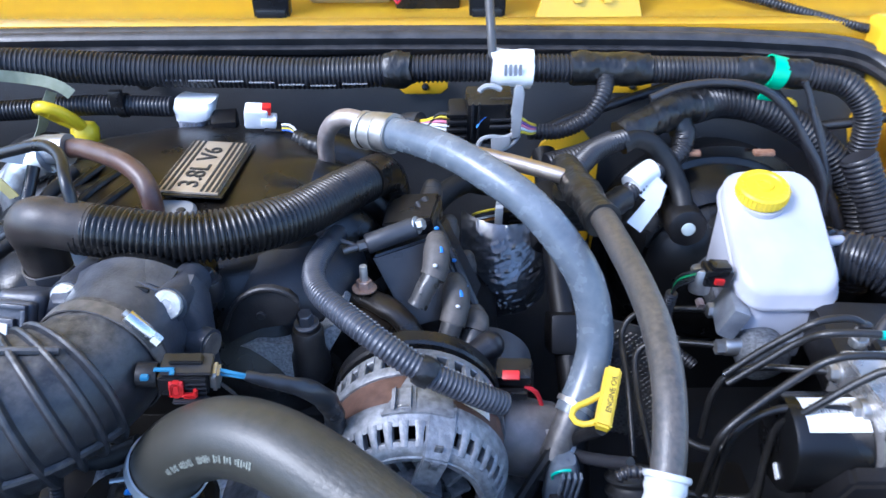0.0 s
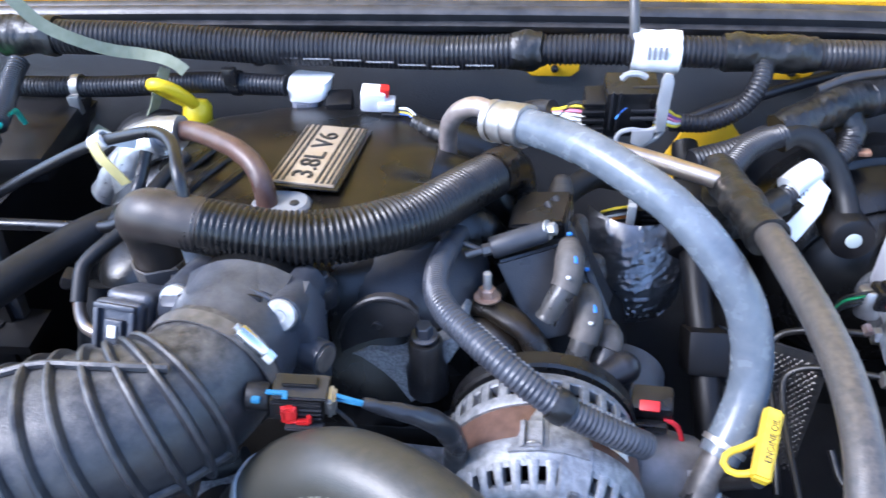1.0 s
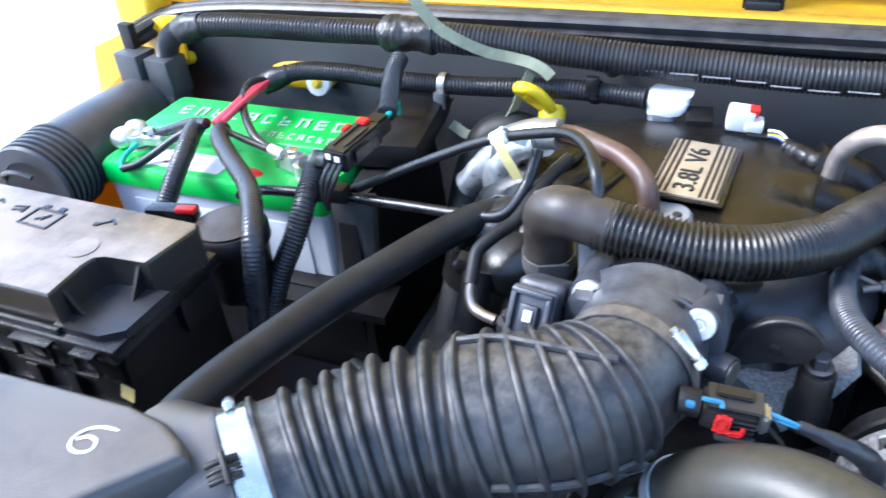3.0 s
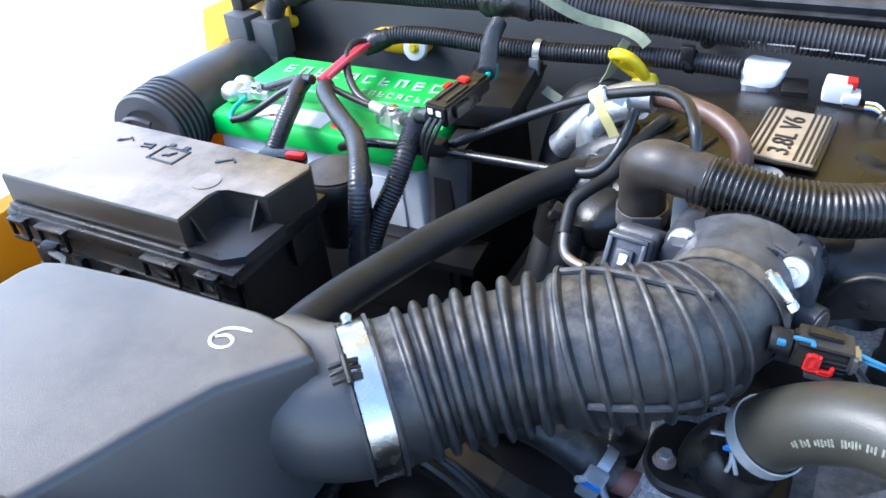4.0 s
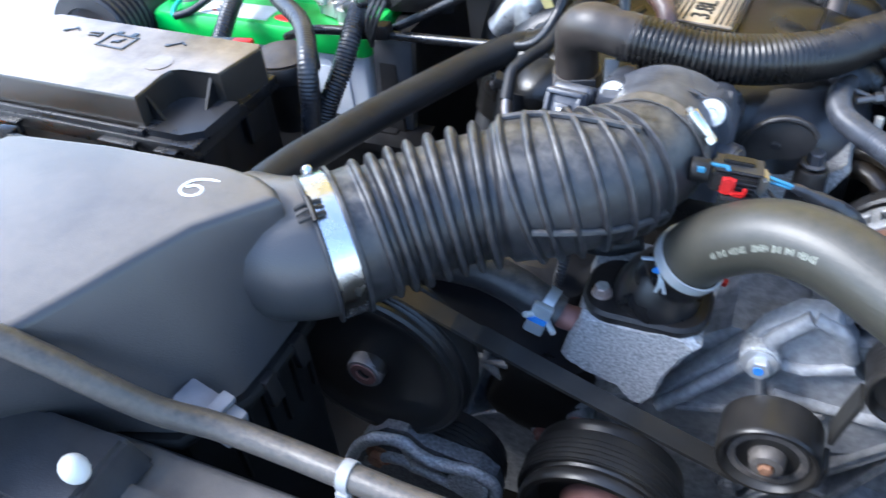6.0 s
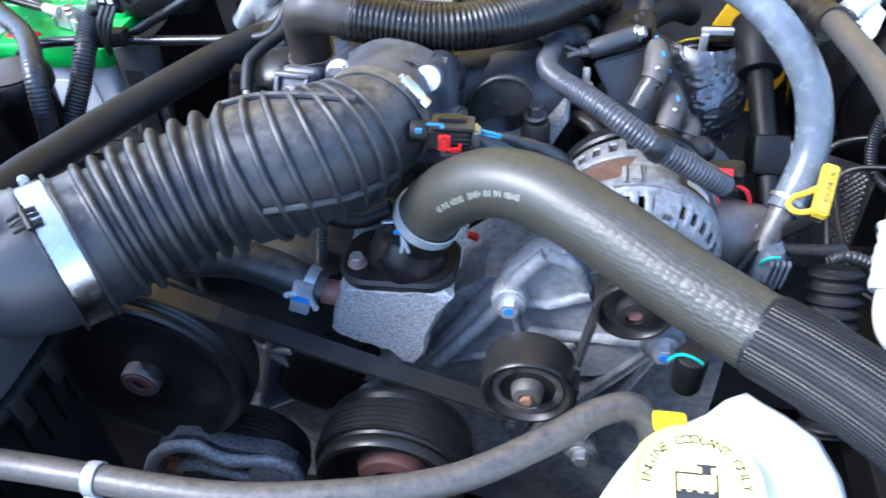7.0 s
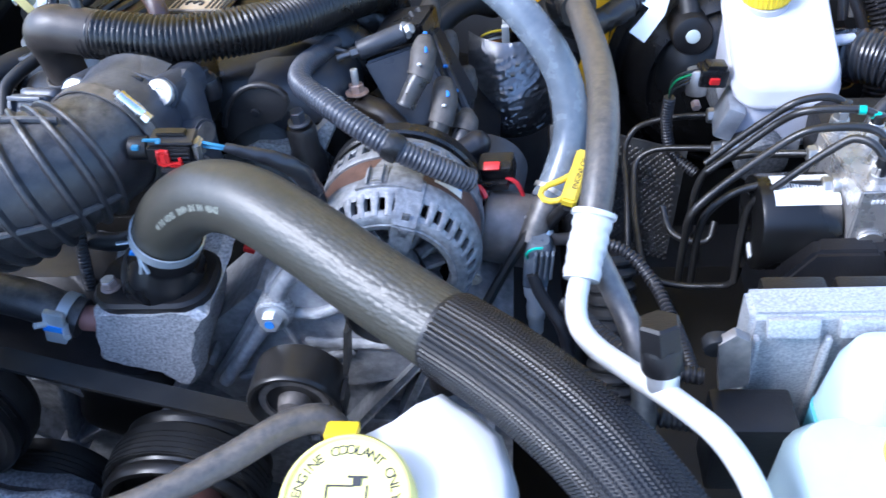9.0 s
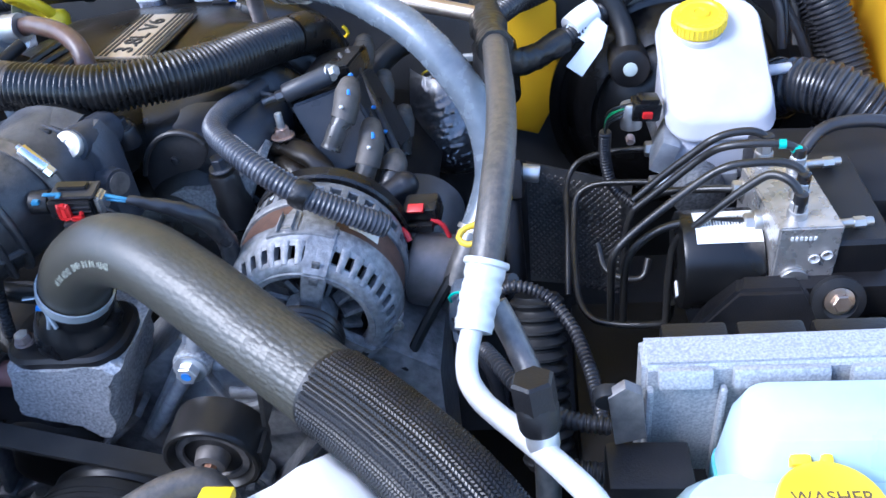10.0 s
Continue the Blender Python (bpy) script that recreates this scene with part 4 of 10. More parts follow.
hull_loft(bm, [[(-0.548, 0.565, 0.76), (-0.515, 0.565, 0.76), (-0.515, 0.79, 0.76), (-0.548, 0.79, 0.76)], [(-0.550, 0.588, 0.95), (-0.530, 0.588, 0.95), (-0.530, 0.79, 0.95), (-0.550, 0.79, 0.95)],
               [(-0.552, 0.60, 0.968), (-0.532, 0.60, 0.968), (-0.500, 0.79, 1.0), (-0.552, 0.79, 1.0)]])
part("tray_wall", bm, PLASTIC_DULL, t, "black upright wall")
bm = B()
sheet(bm, [(-0.560, 0.584, 0.86), (-0.516, 0.584, 0.86), (-0.508, 0.590, 0.985), (-0.556, 0.590, 0.975)], (0, 1, 0), 0.012, 0.002)
part("front_panel", bm, BOOT_PANEL, t, "grey upright front panel")
bm = B()
box(bm, (-0.70, 0.580, 0.820), (0.34, 0.022, 0.11), bev=0.004)
part("front_lip", bm, PLASTIC_DULL, t)
bm = B()
hull_loft(bm, [[(-0.62, 0.545, z), (-0.49, 0.548, z), (-0.495, 0.60, z), (-0.61, 0.60, z)] for z in (0.862, 0.872)])
part("foot", bm, PLASTIC_DULL, t)
bm = B()
box(bm, (-0.535, 0.72, 0.995), (0.08, 0.14, 0.03), (0, 0, 8), bev=0.01)
part("hold_down", bm, PLASTIC_DULL, t, "black hold-down cover")

# Battery leads.
def lead(pts, r, material, label, ribs=0.0):
    bm = B()
    corrugated(bm, pts, r, ribs, 0.0036, 14) if ribs else tube(bm, pts, r, 12)
    return solo("battery_lead", bm, material, label, "cable", "battery leads")


lead([(-0.815, 0.637, 0.992), (-0.785, 0.64, 1.002), (-0.755, 0.64, 1.013), (-0.728, 0.636, 1.018)], 0.006, LOOM_GREY, "grey battery lead from the outer clamp")
lead([(-0.718, 0.638, 1.016), (-0.712, 0.668, 1.023), (-0.714, 0.705, 1.024), (-0.724, 0.745, 1.016)], 0.0062, PINK, "pink-red sleeved battery lead over the lid")
lead([(-0.708, 0.640, 1.021), (-0.703, 0.668, 1.028), (-0.706, 0.705, 1.028), (-0.718, 0.745, 1.020)], 0.0030, PINK, "thin pink-red lead beside the thicker sleeve")
lead([(-0.745, 0.640, 1.012), (-0.742, 0.625, 1.010), (-0.731, 0.598, 1.006), (-0.725, 0.570, 0.995), (-0.724, 0.545, 0.976), (-0.727, 0.525, 0.952), (-0.735, 0.51, 0.92)], 0.0105, LOOM_GREY, "black corrugated lead dropping in front of the battery", 0.0006)
lead([(-0.712, 0.640, 1.010), (-0.702, 0.622, 1.016), (-0.674, 0.592, 1.020), (-0.640, 0.562, 1.022), (-0.598, 0.525, 1.026), (-0.570, 0.492, 1.026), (-0.553, 0.463, 1.016), (-0.549, 0.450, 0.990), (-0.552, 0.444, 0.95), (-0.56, 0.440, 0.90)], 0.0098, LOOM_GREY, "dark grey battery cable dropping past the fuse box", 0.0003)
lead([(-0.712, 0.633, 1.018), (-0.69, 0.63, 1.012), (-0.665, 0.628, 1.006), (-0.645, 0.626, 1.002)], 0.004, WIRES["black"], "black lead to the inner clamp")
lead([(-0.722, 0.748, 1.020), (-0.724, 0.722, 1.029), (-0.714, 0.690, 1.027), (-0.694, 0.660, 1.018), (-0.666, 0.636, 1.007), (-0.645, 0.628, 1.002)], 0.0048, LOOM_GREY, "grey lead looping down to the inner clamp")
lead([(-0.645, 0.628, 1.002), (-0.628, 0.625, 0.999)], 0.0058, GREY_CLIP, "grey crimped lug on the inner clamp")
lead([(-0.580, 0.618, 1.004), (-0.568, 0.590, 1.007), (-0.556, 0.552, 1.001), (-0.559, 0.528, 0.975), (-0.571, 0.507, 0.94), (-0.585, 0.492, 0.89)], 0.0112, LOOM_GREY, "grey corrugated ground lead in front of the battery", 0.0012)
lead([(-0.822, 0.620, 0.990), (-0.826, 0.602, 0.984), (-0.822, 0.588, 0.980), (-0.815, 0.582, 0.979)], 0.003, TEAL, "teal sleeved lead on the outer clamp")
lead([(-0.815, 0.582, 0.979), (-0.80, 0.590, 0.982), (-0.785, 0.605, 0.990), (-0.765, 0.622, 1.003), (-0.745, 0.632, 1.012)], 0.0045, LOOM, "black lead with a teal end")

t = thing("fuse_holder", (-0.52, 0.60, 1.02), "black fused connector block with a red tab by the battery", "connector")
FH = Matrix.Translation((-0.5215, 0.600, 1.0385)) @ Matrix.Rotation(radians(-9), 4, 'Z') @ Matrix.Rotation(radians(3), 4, 'X')


def on_holder(bm, c, size, bev=0.0012, lean=0.0):
    """A bevelled block in the holder's own axes, its length along y."""
    m = FH @ Matrix.Translation(c) @ Matrix.Rotation(radians(lean), 4, 'Z')
    b = bmesh.new()
    for v in bmesh.ops.create_cube(b, size=1.0)["verts"]:
        v.co = m @ Vector((v.co.x * size[0], v.co.y * size[1], v.co.z * size[2]))
    bmesh.ops.bevel(b, geom=b.edges[:], offset=bev, segments=2, affect='EDGES')
    tmp = bpy.data.meshes.new("holder")
    b.to_mesh(tmp)
    b.free()
    bm.from_mesh(tmp)
    bpy.data.meshes.remove(tmp)


for name, mat, lb, blocks in (("connector_body", PLASTIC, "", (((0, -0.004, 0), (0.026, 0.060, 0.022), 0.002),)),
                              ("connector_end", PLASTIC_DULL, "", (((0.001, 0.034, 0.001), (0.021, 0.022, 0.019), 0.003),)),
                              ("cover_ridge", PLASTIC_GREY, "", (((-0.006, -0.002, 0.0118), (0.004, 0.046, 0.002), 0.0006), ((0.006, -0.006, 0.0118), (0.004, 0.036, 0.002), 0.0006))),
                              ("side_latch", PLASTIC, "", (((-0.0145, 0.004, 0.002), (0.004, 0.020, 0.012), 0.001), ((0.0145, -0.010, 0.0), (0.004, 0.024, 0.012), 0.001))),
                              ("red_tab", RED, "red locking tab", (((-0.004, 0.020, 0.0125), (0.012, 0.010, 0.004), 0.001), ((-0.012, 0.004, 0.0122), (0.006, 0.012, 0.003), 0.0008))),
                              ("terminal_mark", LABEL_WHITE, "pale square terminal", (((-0.006, -0.0345, 0.004), (0.006, 0.001, 0.006), 0.0003), ((0.004, -0.0345, 0.003), (0.006, 0.001, 0.006), 0.0003)))):
    bm = B()
    for c, size, bev in blocks:
        on_holder(bm, c, size, bev)
    part(name, bm, mat, t, lb)
bm = B()
bolt(bm, (-0.560, 0.596, 1.008), (0.2, -0.6, 0.6), 0.005)
part("stud", bm, STEEL, t)
bm = B()
tube(bm, [(-0.593, 0.612, 1.000), (-0.572, 0.600, 1.010), (-0.550, 0.580, 1.028), (-0.534, 0.570, 1.034)], 0.0075, 14)
part("link", bm, LOOM_GREY, t, "grey sleeved link to the clamp")
for dx in (-0.006, 0.0, 0.006):
    bm = B()
    tube(bm, [(-0.526 + dx, 0.566, 1.034), (-0.530 + dx, 0.556, 1.022), (-0.536 + dx * 0.5, 0.556, 1.004), (-0.540, 0.562, 0.985)], 0.0024, 8)
    part("wire", bm, WIRES["black"], t)
bm = B()
tube(bm, [(-0.513, 0.652, 1.043), (-0.512, 0.668, 1.046), (-0.520, 0.690, 1.040), (-0.532, 0.712, 1.015)], 0.0028, 8)
part("wire", bm, TEAL, t)

# ---- side canister, relays ----
t = thing("canister", (-0.93, 0.62, 0.93), "black ribbed intake duct beside the battery", "duct")
bm = B()
tube(bm, [(-0.905, 0.535, 0.968), (-0.915, 0.60, 0.968), (-0.925, 0.68, 0.962), (-0.94, 0.77, 0.95)], 0.047, 28)
part("duct_body", bm, BOOT_PANEL, t)
bm = B()
for k in range(6):
    y = 0.540 + 0.009 * k
    lathe(bm, (-0.906 - 0.0012 * k, y, 0.968), (-0.1, 1, 0), [(0.047, 0), (0.052, 0.001), (0.052, 0.005), (0.047, 0.006)], 32)
part("rib", bm, BOOT_PANEL, t)
bm = B()
lathe(bm, (-0.904, 0.532, 0.968), (-0.1, 1, 0), [(0, 0.012), (0.012, 0.012), (0.014, 0.006), (0.030, 0.008), (0.034, 0), (0.050, 0), (0.052, 0.004)], 32)
tube(bm, [(-0.938, 0.531, 0.978), (-0.925, 0.522, 0.990), (-0.905, 0.520, 0.996), (-0.885, 0.524, 0.990)], 0.003, 8)
part("end_cap", bm, BOOT_PANEL, t)

t = thing("relay_block", (-0.915, 0.76, 0.97), "two black relays clipped beside the firewall", "relay")
for dx, dz in ((0, 0), (0.048, -0.004)):
    bm = B()
    box(bm, (-0.945 + dx, 0.775, 1.005 + dz), (0.042, 0.035, 0.05), (0, 0, -8), bev=0.003)
    box(bm, (-0.945 + dx, 0.772, 0.968 + dz), (0.036, 0.03, 0.03), (0, 0, -8), bev=0.003)
    part("relay_body", bm, BOOT_PANEL, t)
bm = B()
box(bm, (-0.955, 0.785, 1.045), (0.022, 0.012, 0.035), (0, 0, -8), bev=0.003)
part("mount_clip", bm, PLASTIC_DULL, t)


# ---- fuse box ----
t = thing("fuse_box", (-0.71, 0.38, 0.93), "black fuse box with a satin stepped lid and side clips", "fuse box")
bm = B()
top = [(-0.846, 0.320), (-0.628, 0.321), (-0.629, 0.345), (-0.630, 0.360), (-0.627, 0.370), (-0.618, 0.374), (-0.582, 0.376), (-0.573, 0.426), (-0.577, 0.432), (-0.82, 0.438), (-0.828, 0.433)]
lid_in = [(x + (0.0016 if x < -0.7 else -0.0016), y + (0.0016 if y < 0.34 else -0.0012)) for x, y in top]
hull_loft(bm, [[(x, y, 1.012) for x, y in top], [(x, y, 1.0442) for x, y in top], [((x + a) / 2, (y + b) / 2, 1.0462) for (x, y), (a, b) in zip(top, lid_in)], [(x, y, 1.0470) for x, y in lid_in]])
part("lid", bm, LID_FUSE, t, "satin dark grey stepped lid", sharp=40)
bm = B()
hull_loft(bm, [[(x, y, z) for x, y in ((-0.634, 0.3185), (-0.590, 0.3185), (-0.574, 0.330), (-0.572, 0.378), (-0.634, 0.378))] for z in (1.010, 1.0195)])
part("lid_step", bm, PLASTIC_GREY, t)
bm = B()
box(bm, (-0.736, 0.3165, 1.0155), (0.218, 0.004, 0.007), bev=0.0012)
part("lid_skirt", bm, PLASTIC_GREY, t)
for tri3, d in ((((-0.628, 0.333, 1.042), (-0.628, 0.333, 1.019), (-0.616, 0.333, 1.019)), (0, 0.0024, 0)), (((-0.594, 0.376, 1.042), (-0.594, 0.376, 1.019), (-0.594, 0.358, 1.019)), (0.0024, 0, 0))):
    bm = B()
    hull_loft(bm, [[V(p) + Vector(d) * k for p in tri3] for k in (0, 1)])
    part("notch_fin", bm, PLASTIC_DULL, t)
bm = B()
box(bm, (-0.7125, 0.376, 1.006), (0.278, 0.128, 0.014), bev=0.003)
part("lid_flange", bm, PLASTIC, t)
bm = B()
box(bm, (-0.712, 0.376, 0.95), (0.262, 0.118, 0.10), bev=0.004)
part("base", bm, PLASTIC_DULL, t)
for x, w in ((-0.832, 0.022), (-0.786, 0.038), (-0.652, 0.040), (-0.600, 0.022)):
    bm = B()
    box(bm, (x, 0.3085, 1.0075), (w, 0.008, 0.0035), bev=0.001)
    clip = part("clip", bm, PLASTIC, t)
    bm = B()
    box(bm, (x, 0.3060, 0.9885), (w, 0.0035, 0.0040), bev=0.001)
    part("clip_bar", bm, PLASTIC, clip)
    bm = B()
    box(bm, (x, 0.3105, 0.996), (w * 0.42, 0.005, 0.016), (8, 0, 0), bev=0.0015)
    part("clip_tongue", bm, PLASTIC, clip)
    for q in (-0.46, 0.46):
        bm = B()
        box(bm, (x + q * w, 0.3075, 0.998), (0.0026, 0.0045, 0.020), bev=0.0008)
        part("clip_post", bm, PLASTIC, clip)
for z in (0.978, 0.950):
    bm = B()
    box(bm, (-0.712, 0.3160, z), (0.258, 0.003, 0.0025), bev=0.0008)
    part("panel_line", bm, PLASTIC, t)
for y in (0.335, 0.40):
    bm = B()
    box(bm, (-0.5765, y, 0.985), (0.006, 0.03, 0.03), bev=0.002)
    part("clip", bm, PLASTIC_DULL, t)
bm = B()
box(bm, (-0.582, 0.3165, 0.965), (0.012, 0.0012, 0.016), (0, 20, 0), bev=0)
part("paper_tag", bm, YELLOW_PALE, t, "small faded paper tag")
bm = B()
for p in ((-0.7, 0.43, 0.0),):
    lathe(bm, (-0.647, 0.377, 1.0465), (0, 0, 1), [(0.013, 0.0), (0.013, 0.0012), (0.011, 0.0014), (0.0, 0.0006)], 24)
part("moulded_dimple", bm, LID_FUSE, t)
# Raised symbols moulded in the lid.
for x0, y0, w, d, ang in ((-0.715, 0.412, 0.032, 0.002, -4), (-0.715, 0.390, 0.032, 0.002, -4), (-0.731, 0.401, 0.002, 0.022, -4), (-0.699, 0.401, 0.002, 0.022, -4), (-0.724, 0.416, 0.006, 0.006, -4), (-0.706, 0.416, 0.006, 0.006, -4),
                          (-0.716, 0.401, 0.010, 0.002, 30), (-0.712, 0.403, 0.002, 0.010, -30), (-0.748, 0.411, 0.014, 0.0018, 8), (-0.748, 0.406, 0.012, 0.0018, 8), (-0.742, 0.408, 0.0018, 0.009, 8), (-0.779, 0.411, 0.012, 0.0018, 40), (-0.774, 0.414, 0.010, 0.0018, -35),
                          (-0.784, 0.408, 0.005, 0.004, 10), (-0.654, 0.411, 0.012, 0.0018, 40), (-0.648, 0.414, 0.010, 0.0018, -35), (-0.660, 0.407, 0.005, 0.004, 10)):
    bm = B()
    box(bm, (x0, y0, 1.0474), (w, d, 0.0016), (0, 0, ang), bev=0)
    part("symbol_stroke", bm, PLASTIC, t)

t = thing("cable_boot", (-0.60, 0.48, 0.95), "black round cable boot between fuse box and battery", "connector")
bm = B()
lathe(bm, (-0.603, 0.492, 0.93), (0, 0, 1), [(0, 0), (0.03, 0), (0.032, 0.05), (0.036, 0.055), (0.036, 0.068), (0.033, 0.072), (0, 0.072)], 28)
part("boot", bm, PLASTIC_DULL, t)
bm = B()
disc(bm, (-0.603, 0.492, 1.0022), (-0.603, 0.492, 1.0040), 0.030, 28, 0.001)
part("boot_top", bm, BROWN_RUBBER, t)
bm = B()
box(bm, (-0.665, 0.492, 1.004), (0.05, 0.016, 0.014), (0, 0, 10), bev=0.003)
part("latch", bm, PLASTIC, t)
bm = B()
box(bm, (-0.645, 0.490, 1.012), (0.020, 0.008, 0.006), (0, 0, 10), bev=0.002)
part("red_tab", bm, RED, t, "red locking tab")


# ---- air box and intake hose ----
t = thing("air_box", (-0.56, 0.15, 0.88), "satin black air filter box with a painted numeral", "air box")
bm = B()
top = [(-0.705, -0.02), (-0.683, 0.090), (-0.672, 0.176), (-0.668, 0.212), (-0.660, 0.227), (-0.645, 0.232), (-0.571, 0.240), (-0.474, 0.243), (-0.446, 0.239), (-0.428, 0.231), (-0.418, 0.221), (-0.423, 0.215), (-0.4545, 0.178), (-0.470, 0.143), (-0.485, 0.105), (-0.5005, 0.070), (-0.540, -0.02), (-0.60, -0.03)]


def inset(poly, d):
    """The outline moved inwards by d, corner by corner."""
    res, n = [], len(poly)
    area = sum(poly[i][0] * poly[(i + 1) % n][1] - poly[(i + 1) % n][0] * poly[i][1] for i in range(n))
    sg = 1 if area > 0 else -1
    for i in range(n):
        p, q, r = Vector(poly[i - 1]), Vector(poly[i]), Vector(poly[(i + 1) % n])
        e, f = (q - p).normalized(), (r - q).normalized()
        m = Vector((-(e.y + f.y), e.x + f.x)).normalized() * sg
        res.append(tuple(q + m * min(d / max(0.5, m.dot(Vector((-e.y, e.x)) * sg)), d * 1.6)))
    return res


levels = [(1.040, 0.0), (1.0605, 0.0004), (1.0640, 0.0018), (1.0660, 0.0042), (1.0668, 0.0075)]
skirt = [(-0.700, 0.075)] + top[1:9] + [(-0.436, 0.238), (-0.431, 0.226), (-0.431, 0.212), (-0.431, 0.176), (-0.433, 0.150), (-0.455, 0.108), (-0.502, 0.092), (-0.570, 0.085), (-0.62, 0.080)]


def flank(z, d):
    """A section of the lid between its top edge and its straight lower edge."""
    k = min(1.0, max(0.0, (1.0605 - z) / 0.1105))
    return [(x + (u - x) * k, y + (v - y) * k, z) for (x, y), (u, v) in zip(inset(top, d), skirt)]


hull_loft(bm, [flank(z, 0.0) for z in (0.950, 0.975, 1.000, 1.020)] + [flank(z, d) for z, d in levels])
part("lid", bm, LID, t, "satin dark lid with its top painted paler as if lit", sharp=50)
bm = B()
hull_loft(bm, [[(x, y, z) for x, y in inset(skirt, 0.006)] for z in (0.72, 0.949)])
part("base", bm, BASE_BLACK, t)
bm = B()
hull_loft(bm, [[(x, y, z) for x, y in inset(skirt, d)] for z, d in ((0.938, -0.003), (0.941, -0.0045), (0.9455, -0.0045), (0.9485, -0.003))])
part("base_rim", bm, BASE_BLACK, t)
bm = B()
tube(bm, [(-0.474, 0.238, 1.0015), (-0.450, 0.2375, 1.0025), (-0.428, 0.241, 1.004), (-0.410, 0.252, 1.0045)], 0.0508, 48, 0.002)
part("outlet", bm, LID, t, "round outlet neck")
for k in range(6):
    bm = B()
    box(bm, (-0.436, 0.222 - 0.018 * k, 0.905), (0.006, 0.0025, 0.060), bev=0.001)
    part("base_rib", bm, BASE_BLACK, t)
for y in (0.205, 0.168):
    bm = B()
    box(bm, (-0.4255, y, 0.936), (0.008, 0.013, 0.026), (0, -6, 0), bev=0.002)
    part("clip", bm, PLASTIC_DULL, t)
bm = B()
tube(bm, [(-0.465, 0.2230, 1.0662), (-0.474, 0.2225, 1.0670), (-0.483, 0.2180, 1.0674), (-0.4865, 0.2105, 1.0674), (-0.483, 0.2045, 1.0674), (-0.476, 0.2035, 1.0672), (-0.4710, 0.2075, 1.0670), (-0.472, 0.2125, 1.0672), (-0.478, 0.2140, 1.0674), (-0.484, 0.2105, 1.0674)], 0.0012, 6, 0.001, squash=0.5)
part("painted_numeral", bm, INK_WHITE, t, "hand-painted pale 6")
ICURVE = [(-0.418, 0.243, 1.004), (-0.398, 0.263, 1.005), (-0.37, 0.288, 1.009), (-0.335, 0.312, 1.015), (-0.300, 0.329, 1.020), (-0.268, 0.343, 1.023), (-0.244, 0.360, 1.024), (-0.228, 0.383, 1.023), (-0.222, 0.408, 1.022)]
IC, IS = spline(ICURVE, 0.001)


def along(s):
    """A point of the hose with its side (towards the front), up and forward directions."""
    i = min(len(IC) - 1, int(s / IS * (len(IC) - 1)))
    j = max(1, min(len(IC) - 2, i))
    a = (IC[j + 1] - IC[j - 1]).normalized()
    u = (Vector((0, 0, 1)) - a * a.z).normalized()
    return IC[i], (a.cross(u), u, a)


t = thing("intake_hose", (-0.32, 0.32, 0.97), "thick black ribbed rubber air intake hose", "hose")
RINGS = [0.0440, 0.0565, 0.0690, 0.0828, 0.0970, 0.1115, 0.1262]


def ease(x):
    x = max(0.0, min(1.0, x))
    return x * x * (3 - 2 * x)


def intake_r(s, S):
    r = 0.0495 + 0.0010 * ease(s / 0.12) - 0.0078 * ease((s - 0.165) / 0.085)
    if s < 0.026:
        return 0.0540 if s < 0.0022 or 0.0205 < s < 0.0240 else 0.0500
    if s < 0.134:
        d = min(abs(s - q) for q in RINGS)
        crest = 0.0515 + 0.0025 * s / 0.13
        low = 0.0455 if s > 0.040 else 0.0490
        return low + (crest - low) * max(0.0, 1 - (d / 0.0042) ** 2) ** 0.5 if d < 0.0042 else low
    if s < 0.140:
        return 0.0455 + (r - 0.0455) * ease((s - 0.134) / 0.006)
    return r


bm = B()
tube(bm, ICURVE, intake_r, 48, 0.0007)
part("hose_body", bm, RUBBER_DUSTY_SHEEN, t, sharp=75)
for k, s in enumerate((0.1525, 0.1675, 0.1810, 0.1960, 0.2090, 0.2205, 0.2305)):
    c, (rt, u, a) = along(s)
    lean = (a + u * (0.20, 0.17, 0.14, 0.12, 0.11, 0.10, 0.10)[k]).normalized()
    bm = B()
    r = intake_r(s, IS)
    lathe(bm, c - lean * 0.0018, lean, [(r - 0.004, -0.0026), (r + 0.0004, -0.0016), (r + 0.0028, -0.0004), (r + 0.0044, 0.0003), (r + 0.0050, 0.0018), (r + 0.0044, 0.0033), (r + 0.0028, 0.0040), (r + 0.0004, 0.0052), (r - 0.004, 0.0062)], 48)
    part("rib", bm, RUBBER_DUSTY_SHEEN, t)
for path in (((0.147, 113), (0.167, 109), (0.190, 96), (0.207, 84), (0.222, 68)), ((0.1545, 3), (0.171, 0), (0.184, -4), (0.200, -10), (0.2145, -14), (0.232, -20))):
    pts = []
    for s, w in path:
        c, (rt, u, a) = along(s)
        w = radians(w)
        pts.append(c + (u * math.sin(w) + rt * math.cos(w)) * (intake_r(s, IS) + 0.0016))
    bm = B()
    tube(bm, pts, 0.0028, 8, 0.003)
    part("spine_rib", bm, RUBBER_DUSTY_SHEEN, t)
bm = B()
c, (rt, u, a) = along(0.001)
n = (rt * 0.40 + u * 0.92).normalized()
w = a.cross(n)
for k, lw in ((-0.005, 0.003), (0.005, 0.003), (0.0, 0.002)):
    tube(bm, [c + n * 0.0545 + w * k - a * 0.008, c + n * (0.0560 if lw > 0.0025 else 0.058) + w * k, c + n * 0.0545 + w * k + a * 0.010], lw * 0.6, 8, 0.004)
tube(bm, [c + n * 0.0565 - w * 0.009 + a * 0.002, c + n * 0.0575 + a * 0.002, c + n * 0.0565 + w * 0.009 + a * 0.002], 0.0022, 8, 0.004)
part("buckle", bm, PLASTIC_DULL, t)


